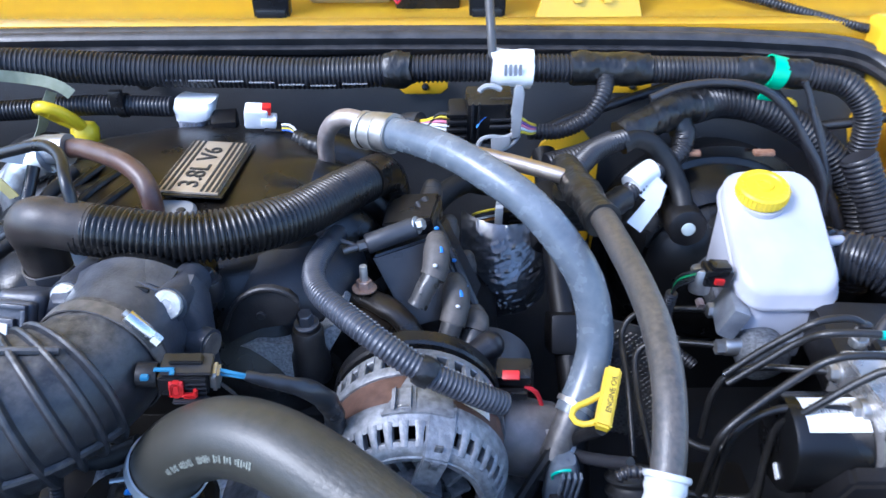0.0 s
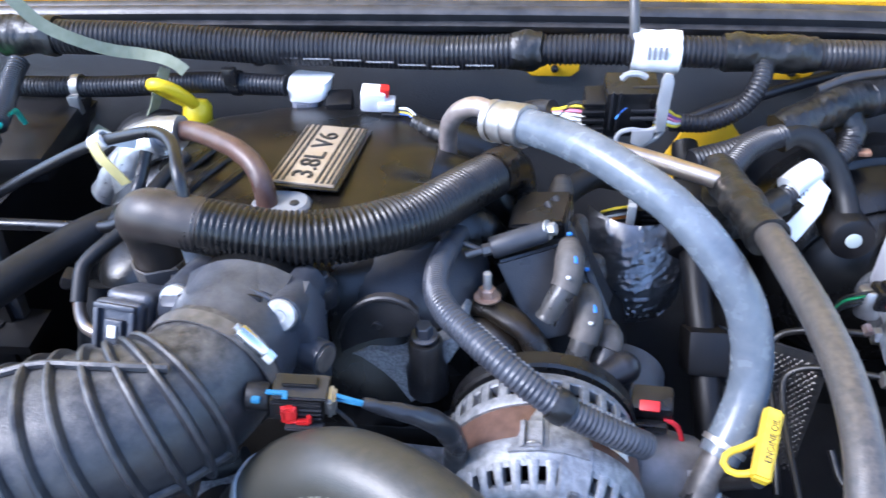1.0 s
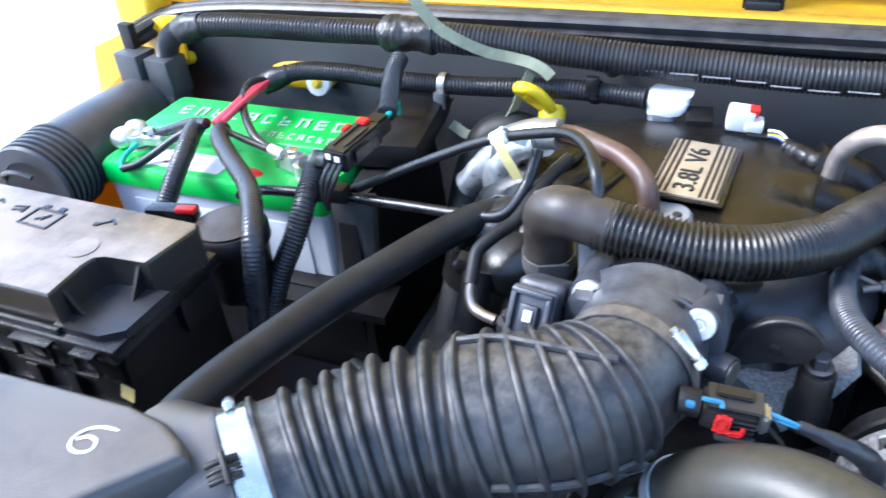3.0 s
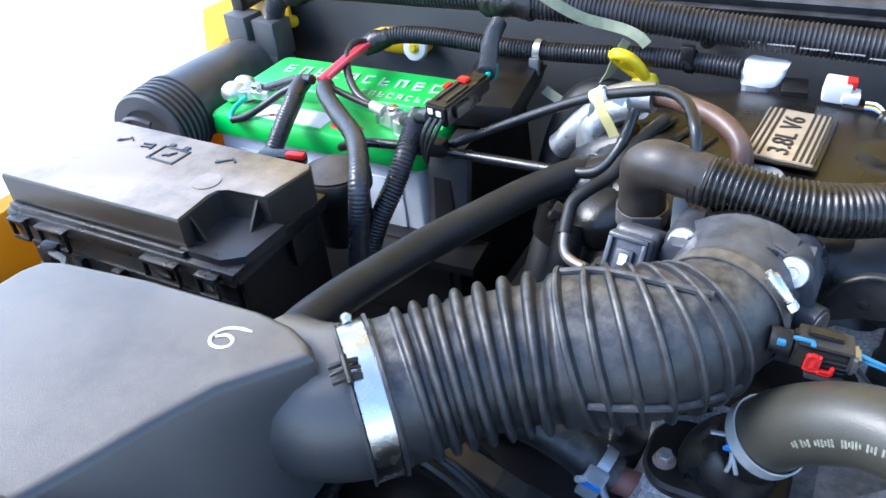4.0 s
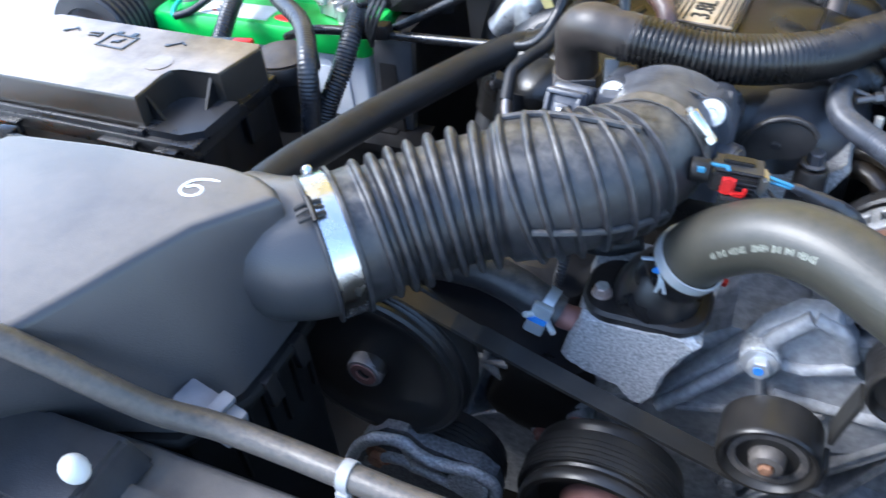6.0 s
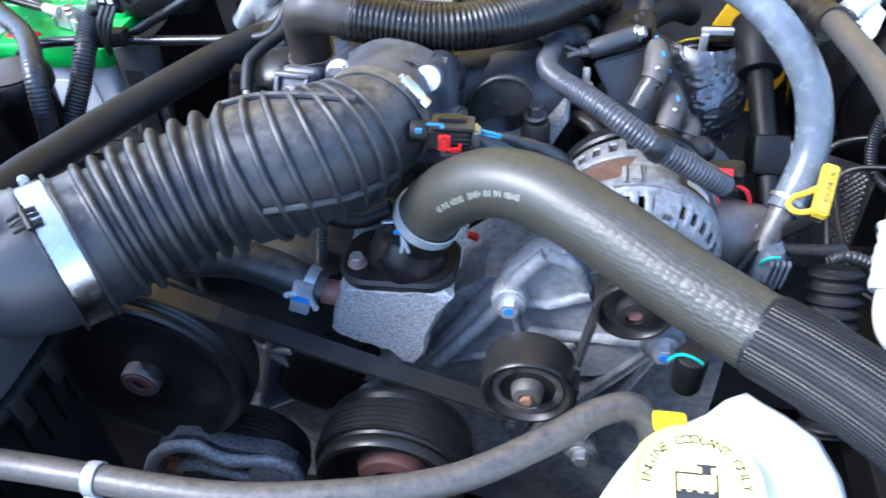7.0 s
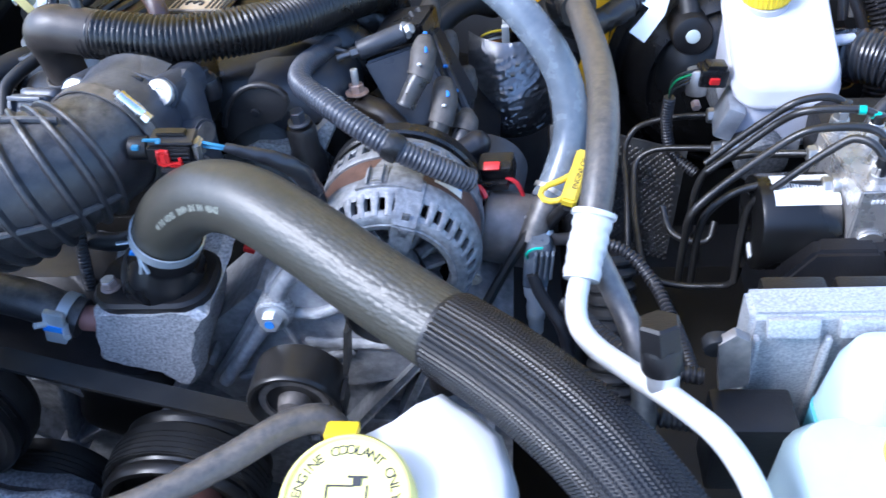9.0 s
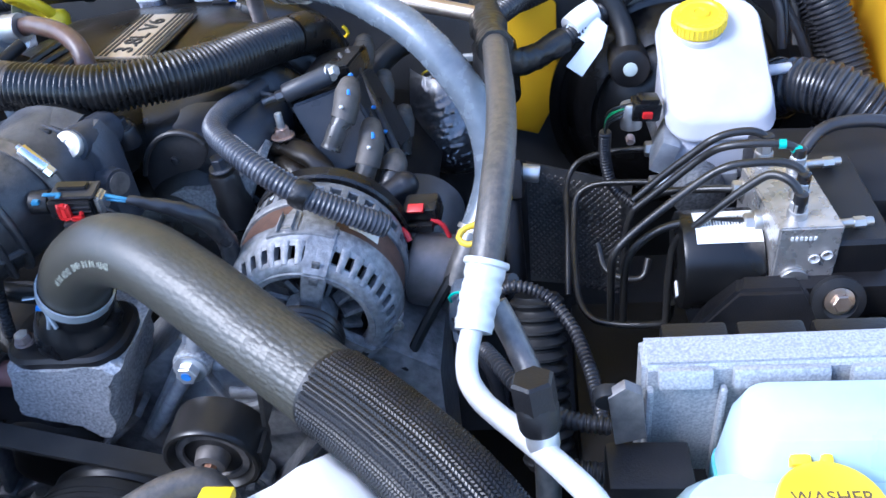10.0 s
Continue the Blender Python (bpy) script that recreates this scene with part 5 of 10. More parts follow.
def hose_clamp(s, w, r, label, ang, mat, size):
    c, (rt, u, a) = along(s)
    k = thing("hose_clamp", c, label, "hose clamp", "intake hose clamps")
    bm = B()
    band(bm, c, a, r, w, 0.0012, 48)
    part("clamp_band", bm, mat, k)
    n = (rt * math.cos(radians(ang)) + u * math.sin(radians(ang))).normalized()
    d = a.cross(n)
    q = c + n * (r + size * 0.9)
    bm = B()
    disc(bm, q - d * size * 2.6, q + d * size * 1.9, size, 14, size * 0.2)
    part("screw_housing", bm, STEEL, k)
    bm = B()
    hexa(bm, q + d * size * 1.9, q + d * size * 3.3, size * 0.9)
    part("screw_head", bm, STEEL, k)
    bm = B()
    disc(bm, q - d * size * 2.6, q - d * size * 3.2, size * 0.5, 10)
    part("screw_tip", bm, STEEL_DULL, k)
    return k


hose_clamp(0.0115, 0.0165, 0.0512, "shiny steel worm clamp on the air box outlet", 128, STEEL, 0.0036)
hose_clamp(IS - 0.011, 0.0105, 0.0436, "steel worm clamp on the throttle body end", 42, DUSTY_STEEL, 0.0046)


# ---- engine front: cover, pulleys, belt ----
t = thing("front_cover", (-0.2, 0.38, 0.55), "grimy cast aluminium engine front cover with ribs", "engine block")
bm = B()
hull_loft(bm, [[(-0.50, 0.37, 0.55), (0.06, 0.37, 0.55), (0.07, 0.375, 0.84), (0.02, 0.378, 0.875), (-0.14, 0.378, 0.885), (-0.20, 0.378, 0.835), (-0.24, 0.378, 0.80), (-0.30, 0.378, 0.80), (-0.345, 0.378, 0.86), (-0.44, 0.378, 0.905), (-0.50, 0.375, 0.88)],
               [(-0.50, 0.46, 0.55), (0.06, 0.46, 0.55), (0.07, 0.46, 0.84), (0.02, 0.46, 0.875), (-0.14, 0.46, 0.885), (-0.20, 0.46, 0.835), (-0.24, 0.46, 0.80), (-0.30, 0.46, 0.80), (-0.345, 0.46, 0.86), (-0.44, 0.46, 0.905), (-0.50, 0.46, 0.88)]])
for v in bm.verts:
    v.co.y += 0.004 * noise.noise(v.co * 20)
part("cover_plate", bm, COVER, t)


def rib(p, q, w=0.007, d=0.03, mat=None):
    bm = B()
    p, q = V(p), V(q)
    m = (p + q) / 2
    a = math.degrees(math.atan2(q.z - p.z, q.x - p.x))
    box(bm, m, ((q - p).length, d, w), (0, -a, 0), bev=0.0025)
    return part("rib", bm, mat or COVER, t)


for p, q in (((-0.375, 0.366, 0.69), (-0.245, 0.366, 0.77)), ((-0.375, 0.366, 0.69), (-0.46, 0.366, 0.79)), ((-0.375, 0.366, 0.69), (-0.34, 0.366, 0.81)),
             ((-0.245, 0.366, 0.77), (-0.19, 0.366, 0.82)), ((-0.37, 0.366, 0.795), (-0.28, 0.366, 0.79)), ((-0.37, 0.366, 0.81), (-0.29, 0.366, 0.74)),
             ((0.01, 0.366, 0.845), (-0.10, 0.366, 0.70)), ((0.01, 0.366, 0.845), (-0.05, 0.366, 0.70)), ((-0.06, 0.366, 0.74), (0.05, 0.366, 0.72)),
             ((-0.17, 0.366, 0.80), (-0.06, 0.366, 0.835))):
    rib(p, q)
for x, z, r, mt in ((-0.376, 0.690, 0.009, CAST_DARK), (-0.285, 0.712, 0.008, RUST_HUB), (-0.252, 0.745, 0.007, RUST_HUB), (-0.114, 0.722, 0.009, CAST_DARK), (-0.048, 0.682, 0.010, ALU), (0.010, 0.845, 0.011, ALU)):
    bm = B()
    disc(bm, (x, 0.37, z), (x, 0.348, z), r * 1.7, 20, 0.003)
    b = part("boss", bm, COVER, t)
    bm = B()
    bolt(bm, (x, 0.348, z), (0, -1, 0), r * 0.8, r * 0.9)
    part("bolt", bm, mt, b, "rusty bolt head" if mt is RUST_HUB else "zinc bolt head")
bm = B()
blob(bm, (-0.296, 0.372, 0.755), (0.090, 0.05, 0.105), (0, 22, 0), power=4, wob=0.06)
part("water_pump_recess", bm, SHADE_FLOOR, t, "oily pump housing coloured near black for shade")
bm = B()
hull_loft(bm, [rrect(-0.33, 0.40, 0.16, 0.09, 0.02, 0.80), rrect(-0.335, 0.405, 0.15, 0.08, 0.02, 0.885), rrect(-0.34, 0.41, 0.12, 0.06, 0.02, 0.90)])
part("pump_housing", bm, PLASTIC_GREY, t, "dark grimy pump housing")

# Alternator bracket arms.
t = thing("alternator_bracket", (-0.10, 0.36, 0.86), "cast aluminium alternator bracket with blue-marked bolts", "bracket")
web = [(-0.128, 0.893), (-0.205, 0.782), (-0.190, 0.765), (-0.120, 0.775), (-0.040, 0.790), (0.020, 0.815), (0.024, 0.858), (-0.010, 0.862), (-0.050, 0.888), (-0.055, 0.915), (-0.074, 0.940), (-0.098, 0.936), (-0.120, 0.912)]
bm = B()
hull_loft(bm, [[(-0.08 + (x + 0.08) * k, y, 0.85 + (z - 0.85) * k) for x, z in web] for y, k in ((0.356, 0.97), (0.359, 1.0), (0.372, 1.0))])
part("bracket_web", bm, BRACKET_ALU, t, sharp=45)
for pts, r in (([(-0.117, 0.352, 0.886), (-0.150, 0.351, 0.842), (-0.183, 0.351, 0.798)], 0.0060), ([(-0.117, 0.354, 0.888), (-0.106, 0.354, 0.912), (-0.088, 0.355, 0.934)], 0.0070), ([(-0.088, 0.356, 0.934), (-0.068, 0.356, 0.924), (-0.056, 0.357, 0.900)], 0.0060),
               ([(-0.117, 0.354, 0.884), (-0.085, 0.355, 0.880), (-0.052, 0.356, 0.893)], 0.0055), ([(-0.116, 0.356, 0.884), (-0.110, 0.357, 0.850), (-0.100, 0.357, 0.815)], 0.0045), ([(-0.10, 0.357, 0.845), (-0.05, 0.357, 0.842), (0.005, 0.356, 0.842)], 0.006)):
    bm = B()
    tube(bm, pts, r, 12, 0.004)
    for v in bm.verts:
        v.co += noise.noise_vector(v.co * 120) * 0.0010
    part("bracket_rib", bm, BRACKET_ALU, t)
bm = B()
disc(bm, (-0.116, 0.365, 0.887), (-0.116, 0.343, 0.889), 0.015, 24, 0.003)
part("boss", bm, CAST, t)
bm = B()
bolt(bm, (-0.116, 0.343, 0.889), (0, -1, 0.1), 0.0085, 0.008)
b = part("bolt", bm, ALU, t, "zinc bolt with a blue paint mark")
bm = B()
disc(bm, (-0.116, 0.334, 0.890), (-0.116, 0.3325, 0.890), 0.004, 12)
part("paint_mark", bm, BLUE, b)
bm = B()
disc(bm, (0.010, 0.352, 0.8447), (0.010, 0.336, 0.846), 0.0075, 6)
disc(bm, (0.010, 0.353, 0.8447), (0.010, 0.345, 0.846), 0.0125, 20, 0.001)
b = part("bolt", bm, ALU, t, "zinc bolt with a blue paint mark")
bm = B()
disc(bm, (0.010, 0.336, 0.846), (0.010, 0.3345, 0.846), 0.004, 12)
part("paint_mark", bm, BLUE, b)


def pulley(name, c, r, depth, hub_r, hub_mat, label, grooves=0, dish=0.3):
    """A dished steel wheel facing the front, with a bolt in its hub."""
    k = thing(name, c, label, "pulley", "belt pulleys")
    c = V(c)
    bm = B()
    d = depth
    prof = [(hub_r, d * dish), (r * 0.70, d * dish), (r * 0.78, d * dish * 0.9), (r * 0.84, d * 0.10), (r * 0.90, 0.0), (r * 0.97, 0.0), (r, d * 0.05), (r, d * 0.14)]
    if grooves:
        n = grooves
        for i in range(n):
            w0 = 0.16 + 0.74 * i / n
            prof += [(r * 0.985, d * w0), (r * 0.955, d * (w0 + 0.37 / n)), (r * 0.985, d * (w0 + 0.74 / n))]
    prof += [(r, d * 0.93), (r, d), (r * 0.5, d), (0.0, d)]
    lathe(bm, c, (0, 1, 0), prof, 64)
    part("wheel", bm, PULLEY, k)
    bm = B()
    lathe(bm, c + Vector((0, d * dish, 0)), (0, -1, 0), [(hub_r * 1.1, -0.001), (hub_r, 0.006), (hub_r * 0.92, 0.010), (hub_r * 0.5, 0.011), (hub_r * 0.45, 0.006), (0, 0.006)], 32)
    part("hub", bm, hub_mat, k)
    return k


k = pulley("pump_pulley", (-0.421, 0.276, 0.836), 0.087, 0.042, 0.014, PULLEY, "black steering pump pulley with a worn hub", 6, 0.16)
bm = B()
lathe(bm, (-0.424, 0.283, 0.834), (0, -1, 0), [(0.017, 0), (0.0168, 0.009), (0.0155, 0.012), (0.008, 0.012), (0.007, 0.007), (0, 0.007)], 32)
part("hub_nose", bm, CAN_GREY, k, "worn pale hub nose")
bm = B()
lathe(bm, (-0.424, 0.283, 0.834), (0, -1, 0), [(0.0125, 0.0118), (0.0120, 0.0130), (0.0065, 0.0130), (0.0060, 0.0090), (0, 0.0090)], 28)
part("bolt", bm, RUST_HUB, k, "rust-brown hub face")
k = pulley("idler_pulley", (-0.097, 0.288, 0.844), 0.037, 0.034, 0.0125, HUB_DUST, "black idler pulley with a rusty centre bolt", 0, 0.20)
bm = B()
lathe(bm, (-0.097, 0.2945, 0.844), (0, -1, 0), [(0.029, 0), (0.028, 0.002), (0.023, 0.002), (0.022, -0.002)], 40)
part("seal_ring", bm, DUSTY_STEEL, k)
bm = B()
hexa(bm, (-0.097, 0.2905, 0.843), (-0.097, 0.2815, 0.843), 0.0052)
part("bolt", bm, RUST, k, "orange rusty bolt")
k = pulley("crank_pulley", (-0.214, 0.255, 0.739), 0.066, 0.060, 0.030, RUST_HUB, "black crankshaft damper with a rust-brown hub", 6, 0.30)
k = pulley("tensioner_pulley", (-0.370, 0.290, 0.690), 0.056, 0.034, 0.02, STEEL_DULL, "black ribbed tensioner pulley beside the crank pulley", 0, 0.2)
k = pulley("alternator_pulley", (-0.020, 0.318, 0.914), 0.030, 0.034, 0.014, PULLEY, "black alternator pulley in front of its housing", 6, 0.2)
bm = B()
hexa(bm, (-0.020, 0.330, 0.914), (-0.020, 0.316, 0.914), 0.0065)
part("nut", bm, RUST_HUB, k, "rust-tinted shaft nut")

t = thing("belt_tensioner", (-0.42, 0.29, 0.68), "pale cast aluminium belt tensioner arm", "tensioner")
web = [(-0.468, 0.665), (-0.456, 0.705), (-0.437, 0.742), (-0.413, 0.764), (-0.390, 0.768), (-0.372, 0.752), (-0.345, 0.748), (-0.322, 0.748), (-0.306, 0.733), (-0.302, 0.705), (-0.315, 0.680), (-0.37, 0.660)]
bm = B()
hull_loft(bm, [[(-0.385 + (x + 0.385) * k, y, 0.705 + (z - 0.705) * k) for x, z in web] for y, k in ((0.272, 0.96), (0.276, 1.0), (0.286, 1.0))])
part("arm", bm, CAST_DARK, t)
for pts, r in (([(-0.464, 0.266, 0.672), (-0.452, 0.264, 0.710), (-0.433, 0.262, 0.742), (-0.411, 0.261, 0.760), (-0.390, 0.261, 0.763), (-0.374, 0.262, 0.748), (-0.352, 0.264, 0.742), (-0.326, 0.266, 0.744), (-0.308, 0.268, 0.730), (-0.304, 0.268, 0.702)], 0.0062),
               ([(-0.440, 0.268, 0.700), (-0.405, 0.266, 0.724), (-0.370, 0.266, 0.716), (-0.330, 0.268, 0.702)], 0.0052), ([(-0.395, 0.268, 0.755), (-0.385, 0.266, 0.722)], 0.0045)):
    bm = B()
    tube(bm, pts, r, 12, 0.004)
    for v in bm.verts:
        v.co += noise.noise_vector(v.co * 90) * 0.0014
    part("rib", bm, CAST, t)
bm = B()
disc(bm, (-0.330, 0.284, 0.722), (-0.330, 0.260, 0.722), 0.020, 28, 0.003)
part("pivot", bm, CAST, t)
bm = B()
bolt(bm, (-0.425, 0.270, 0.715), (0, -1, 0), 0.009)
part("bolt", bm, RUST, t)


def run(pts, y, w, material, name="belt_run", parent=None, ribs=True):
    """A stretch of belt: a flat band w wide along y."""
    bm = B()
    ribbon(bm, [(x, y, z) for x, z in pts], w, 0.0035, (0, 1, 0), 0.02)
    return part(name, bm, material, parent)


t = thing("drive_belt", (-0.25, 0.30, 0.80), "black ribbed drive belt with a brown stretch", "belt")
wrapx = lambda cx, cz, r, a0, a1, n=10: [(cx + r * math.cos(radians(a0 + (a1 - a0) * i / n)), cz + r * math.sin(radians(a0 + (a1 - a0) * i / n))) for i in range(n + 1)]
run(wrapx(-0.421, 0.836, 0.089, 70, 104), 0.299, 0.0175, BELT_BROWN, parent=t)
run([(-0.391, 0.920), (-0.345, 0.900)], 0.299, 0.0175, BELT_BROWN, parent=t)
run([(-0.345, 0.900), (-0.325, 0.891)], 0.299, 0.0175, BELT_FADE, parent=t)
run([(-0.325, 0.891), (-0.25, 0.860), (-0.16, 0.826), (-0.112, 0.808)], 0.300, 0.019, BELT, parent=t)
run(wrapx(-0.097, 0.844, 0.039, -112, 10), 0.302, 0.020, BELT, parent=t)
run([(-0.058, 0.855), (-0.053, 0.884), (-0.049, 0.905)], 0.322, 0.02, BELT, parent=t)
run(wrapx(-0.421, 0.836, 0.089, 70, -60), 0.300, 0.018, BELT, parent=t)
run(wrapx(-0.214, 0.739, 0.068, -30, 200, 16), 0.285, 0.030, BELT, parent=t)
run([(-0.150, 0.719), (-0.08, 0.690), (0.02, 0.655)], 0.285, 0.028, BELT, parent=t)
run(wrapx(-0.370, 0.690, 0.058, -20, 115, 12), 0.302, 0.028, BELT, parent=t)
run([(-0.394, 0.743), (-0.44, 0.752)], 0.302, 0.028, BELT, parent=t)
for i in range(5):
    bm = B()
    tube(bm, [(x, 0.272 + 0.005 * i, z) for x, z in wrapx(-0.214, 0.739, 0.0698, 0, 190, 14)], 0.0013, 5, 0.01)
    part("belt_rib", bm, BELT, t)
    bm = B()
    tube(bm, [(x, 0.290 + 0.005 * i, z) for x, z in wrapx(-0.370, 0.690, 0.0598, -10, 115, 12)], 0.0013, 5, 0.01)
    part("belt_rib", bm, BELT, t)

# ---- thermostat housing and coolant hoses ----
t = thing("thermostat_housing", (-0.21, 0.35, 0.85), "rough cast aluminium thermostat housing with a black cap", "housing")
bm = B()
ring = [(-0.249, 0.916), (-0.264, 0.862), (-0.240, 0.848), (-0.216, 0.842), (-0.206, 0.828), (-0.196, 0.826), (-0.187, 0.834), (-0.178, 0.872), (-0.158, 0.910), (-0.166, 0.917)]
cx, cz = -0.21, 0.885
hull_loft(bm, [[(cx + (x - cx) * 0.90, 0.322, cz + (z - cz) * 0.92) for x, z in ring], [(x, 0.328, z) for x, z in ring], [(x, 0.352, z) for x, z in ring], [(cx + (x - cx) * 1.05, 0.41, cz + (z - cz) * 0.9 + 0.01) for x, z in ring]])
bmesh.ops.subdivide_edges(bm, edges=bm.edges[:], cuts=4, use_grid_fill=True)
for v in bm.verts:
    v.co += noise.noise_vector(v.co * 45) * 0.0030 + noise.noise_vector(v.co * 160) * 0.0012
part("casting", bm, CAST, t, "rough silver casting")
bm = B()
hull_loft(bm, [rrect(-0.2045, 0.3555, 0.094, 0.064, 0.024, 0.9135), rrect(-0.2045, 0.3555, 0.096, 0.066, 0.024, 0.9205), rrect(-0.2045, 0.3555, 0.091, 0.061, 0.022, 0.9235)])
part("cap_flange", bm, PLASTIC_DULL, t, "black moulded flange")
bm = B()
tube(bm, [(-0.199, 0.357, 0.916), (-0.197, 0.3565, 0.926), (-0.192, 0.356, 0.940), (-0.176, 0.352, 0.968)], lambda s, S: 0.0245 + 0.0085 * max(0.0, 1 - (s / S / 0.62) ** 2.2), 32, 0.002)
part("neck", bm, PLASTIC, t, "black domed outlet neck")
bm = B()
disc(bm, (-0.2375, 0.344, 0.920), (-0.2375, 0.344, 0.9255), 0.0082, 20, 0.001)
hexa(bm, (-0.2375, 0.344, 0.923), (-0.2375, 0.3435, 0.9315), 0.0062)
b = part("bolt", bm, HUB_PALE, t, "copper-tinted bolt")
bm = B()
disc(bm, (-0.2375, 0.3435, 0.931), (-0.2375, 0.3435, 0.9322), 0.0054, 6)
part("bolt_face", bm, ZINC, b, "worn zinc face")
bm = B()
disc(bm, (-0.252, 0.338, 0.893), (-0.270, 0.337, 0.896), 0.0105, 20, 0.002)
part("side_port", bm, RUST_HUB, t, "rusty side port")

t = thing("bypass_hose", (-0.33, 0.35, 0.90), "dull black curved rubber bypass hose", "hose")
bm = B()
tube(bm, [(-0.46, 0.372, 0.868), (-0.43, 0.360, 0.894), (-0.396, 0.351, 0.909), (-0.365, 0.346, 0.917), (-0.335, 0.343, 0.919), (-0.305, 0.340, 0.912), (-0.287, 0.338, 0.903), (-0.270, 0.337, 0.895)], 0.0162, 20)
part("hose_body", bm, RUBBER_DUSTY_SHEEN, t)


def spring_clamp(c, axis, r, label, mark=True, ears=True):
    k = thing("spring_clamp", c, label, "hose clamp", "spring clamps")
    c = V(c)
    rt, u, a = frame_of(axis)
    bm = B()
    band(bm, c, axis, r, 0.009, 0.0013, 36)
    part("clamp_band", bm, SPRING, k)
    for sgn in (-1, 1) if ears else ():
        bm = B()
        q = c + a * 0.004 * sgn
        d = (u * 0.2 - rt * 0.2 + Vector((0, -1, 0.1))).normalized()
        tube(bm, [q + d * r * 0.95, q + d * (r + 0.007) + a * 0.004 * sgn, q + d * (r + 0.014) + a * 0.009 * sgn], 0.0026, 8, 0.002)
        part("ear", bm, SPRING, k)
    if mark:
        bm = B()
        band(bm, c, axis, r + 0.0013, 0.007, 0.0004, 6, (215, 250))
        part("paint_mark", bm, BLUE, k)
    return k


k = spring_clamp((-0.281, 0.338, 0.900), (1, -0.1, -0.45), 0.0166, "pale zinc spring clamp with a blue mark on the bypass hose")
bm = B()
box(bm, (-0.281, 0.319, 0.905), (0.016, 0.006, 0.034), (0, 18, 0), bev=0.002)
part("tab", bm, SPRING, k)
bm = B()
box(bm, (-0.281, 0.3155, 0.906), (0.015, 0.001, 0.006), (0, 18, 0), bev=0)
part("paint_mark", bm, BLUE, k)

RAD = [(-0.182, 0.352, 0.962), (-0.170, 0.348, 0.984), (-0.150, 0.342, 1.004), (-0.125, 0.334, 1.018), (-0.095, 0.320, 1.023), (-0.053, 0.294, 1.017), (-0.010, 0.264, 1.007), (0.030, 0.236, 1.000), (0.046, 0.224, 0.998)]
t = thing("radiator_hose", (-0.06, 0.30, 1.0), "thick olive-black upper radiator hose with faded print", "hose")
bm = B()
tube(bm, RAD, 0.0245, 36, 0.003)
part("hose_body", bm, HOSE_GREEN, t)
C, S = spline(RAD, 0.002)
F = frames_along(C)
for k in range(34):
    i = int(len(C) * (0.17 + 0.0075 * k))
    c, (rt, u, a) = C[i], F[i]
    nrm = (Vector((0.02, -0.80, 0.30))).normalized()
    nrm = (nrm - a * nrm.dot(a)).normalized()
    if k % 7 == 5:
        continue
    bm = B()
    m = Matrix.Translation(c + nrm * 0.0246) @ Matrix((a, a.cross(nrm) * -1, nrm)).transposed().to_4x4()
    vs = bmesh.ops.create_cube(bm, size=1.0)["verts"]
    h = 0.0046 if k % 3 else 0.0030
    for v in vs:
        v.co = m @ Vector((v.co.x * 0.0013, v.co.y * h, v.co.z * 0.0004))
    part("print_bar", bm, INK_PALE, t)
k = spring_clamp((-0.178, 0.3505, 0.970), (0.48, -0.17, 0.85), 0.0255, "pale zinc spring clamp under the radiator hose", False, False)
bm = B()
tube(bm, [(-0.199, 0.340, 0.973), (-0.204, 0.338, 0.974), (-0.210, 0.336, 0.975)], 0.0018, 8, 0.002, squash=0.6)
part("ear", bm, CLAMP_DIM, k)
for d in (-0.003, 0.003):
    bm = B()
    tube(bm, [(-0.195, 0.333, 0.966), (-0.1935 + d * 0.3, 0.330, 0.960), (-0.193 + d, 0.3275, 0.953)], 0.0016, 8, 0.002)
    part("ear", bm, CLAMP_DIM, k)
bm = B()
box(bm, (-0.1975, 0.3325, 0.969), (0.006, 0.0025, 0.005), (20, 30, 30), bev=0.0008)
part("paint_mark", bm, BLUE, k)
bm = B()
SLEEVE = [(0.040, 0.229, 0.9985), (0.070, 0.206, 0.998), (0.105, 0.175, 0.995), (0.135, 0.142, 0.986), (0.160, 0.105, 0.968), (0.175, 0.06, 0.94)]
tube(bm, SLEEVE, 0.0250, 36, 0.003)
t = thing("hose_sleeve", (0.09, 0.19, 0.99), "black braided sleeve over the radiator hose", "hose")
part("sleeve_liner", bm, BRAID_A, t)
# The braid: herringbone strands in long rows.
C, S = spline(SLEEVE, 0.0021)
F = frames_along(C)
bm = B()
rows = 58
for j in range(rows):
    w0, w1 = 2 * math.pi * (j + 0.10) / rows, 2 * math.pi * (j + 0.90) / rows
    sl = 1 if j % 2 else 0
    for i in range(1, len(C) - 2):
        quad = []
        for w, fwd, lift in ((w0, (1 - sl), 0.0002), (w1, sl, 0.0002)):
            for e in (0.0, 0.62):
                k = i + fwd * 0.8 + e
                a, f = int(k), k - int(k)
                c = C[a].lerp(C[a + 1], f)
                rt, u, ax = F[a]
                d = rt * math.cos(w) + u * math.sin(w)
                quad.append(bm.verts.new(c + d * (0.0252 + lift)))
        mid = [(quad[0].co + quad[2].co) / 2, (quad[1].co + quad[3].co) / 2]
        rt, u, ax = F[i]
        dm = rt * math.cos((w0 + w1) / 2) + u * math.sin((w0 + w1) / 2)
        m0, m1 = bm.verts.new(mid[0] + dm * 0.0007), bm.verts.new(mid[1] + dm * 0.0007)
        bm.faces.new((quad[0], quad[1], m1, m0))
        bm.faces.new((m0, m1, quad[3], quad[2]))
tagged(part("braid", bm, BRAID_B, t, "woven sleeve strands"), kind="stuff")

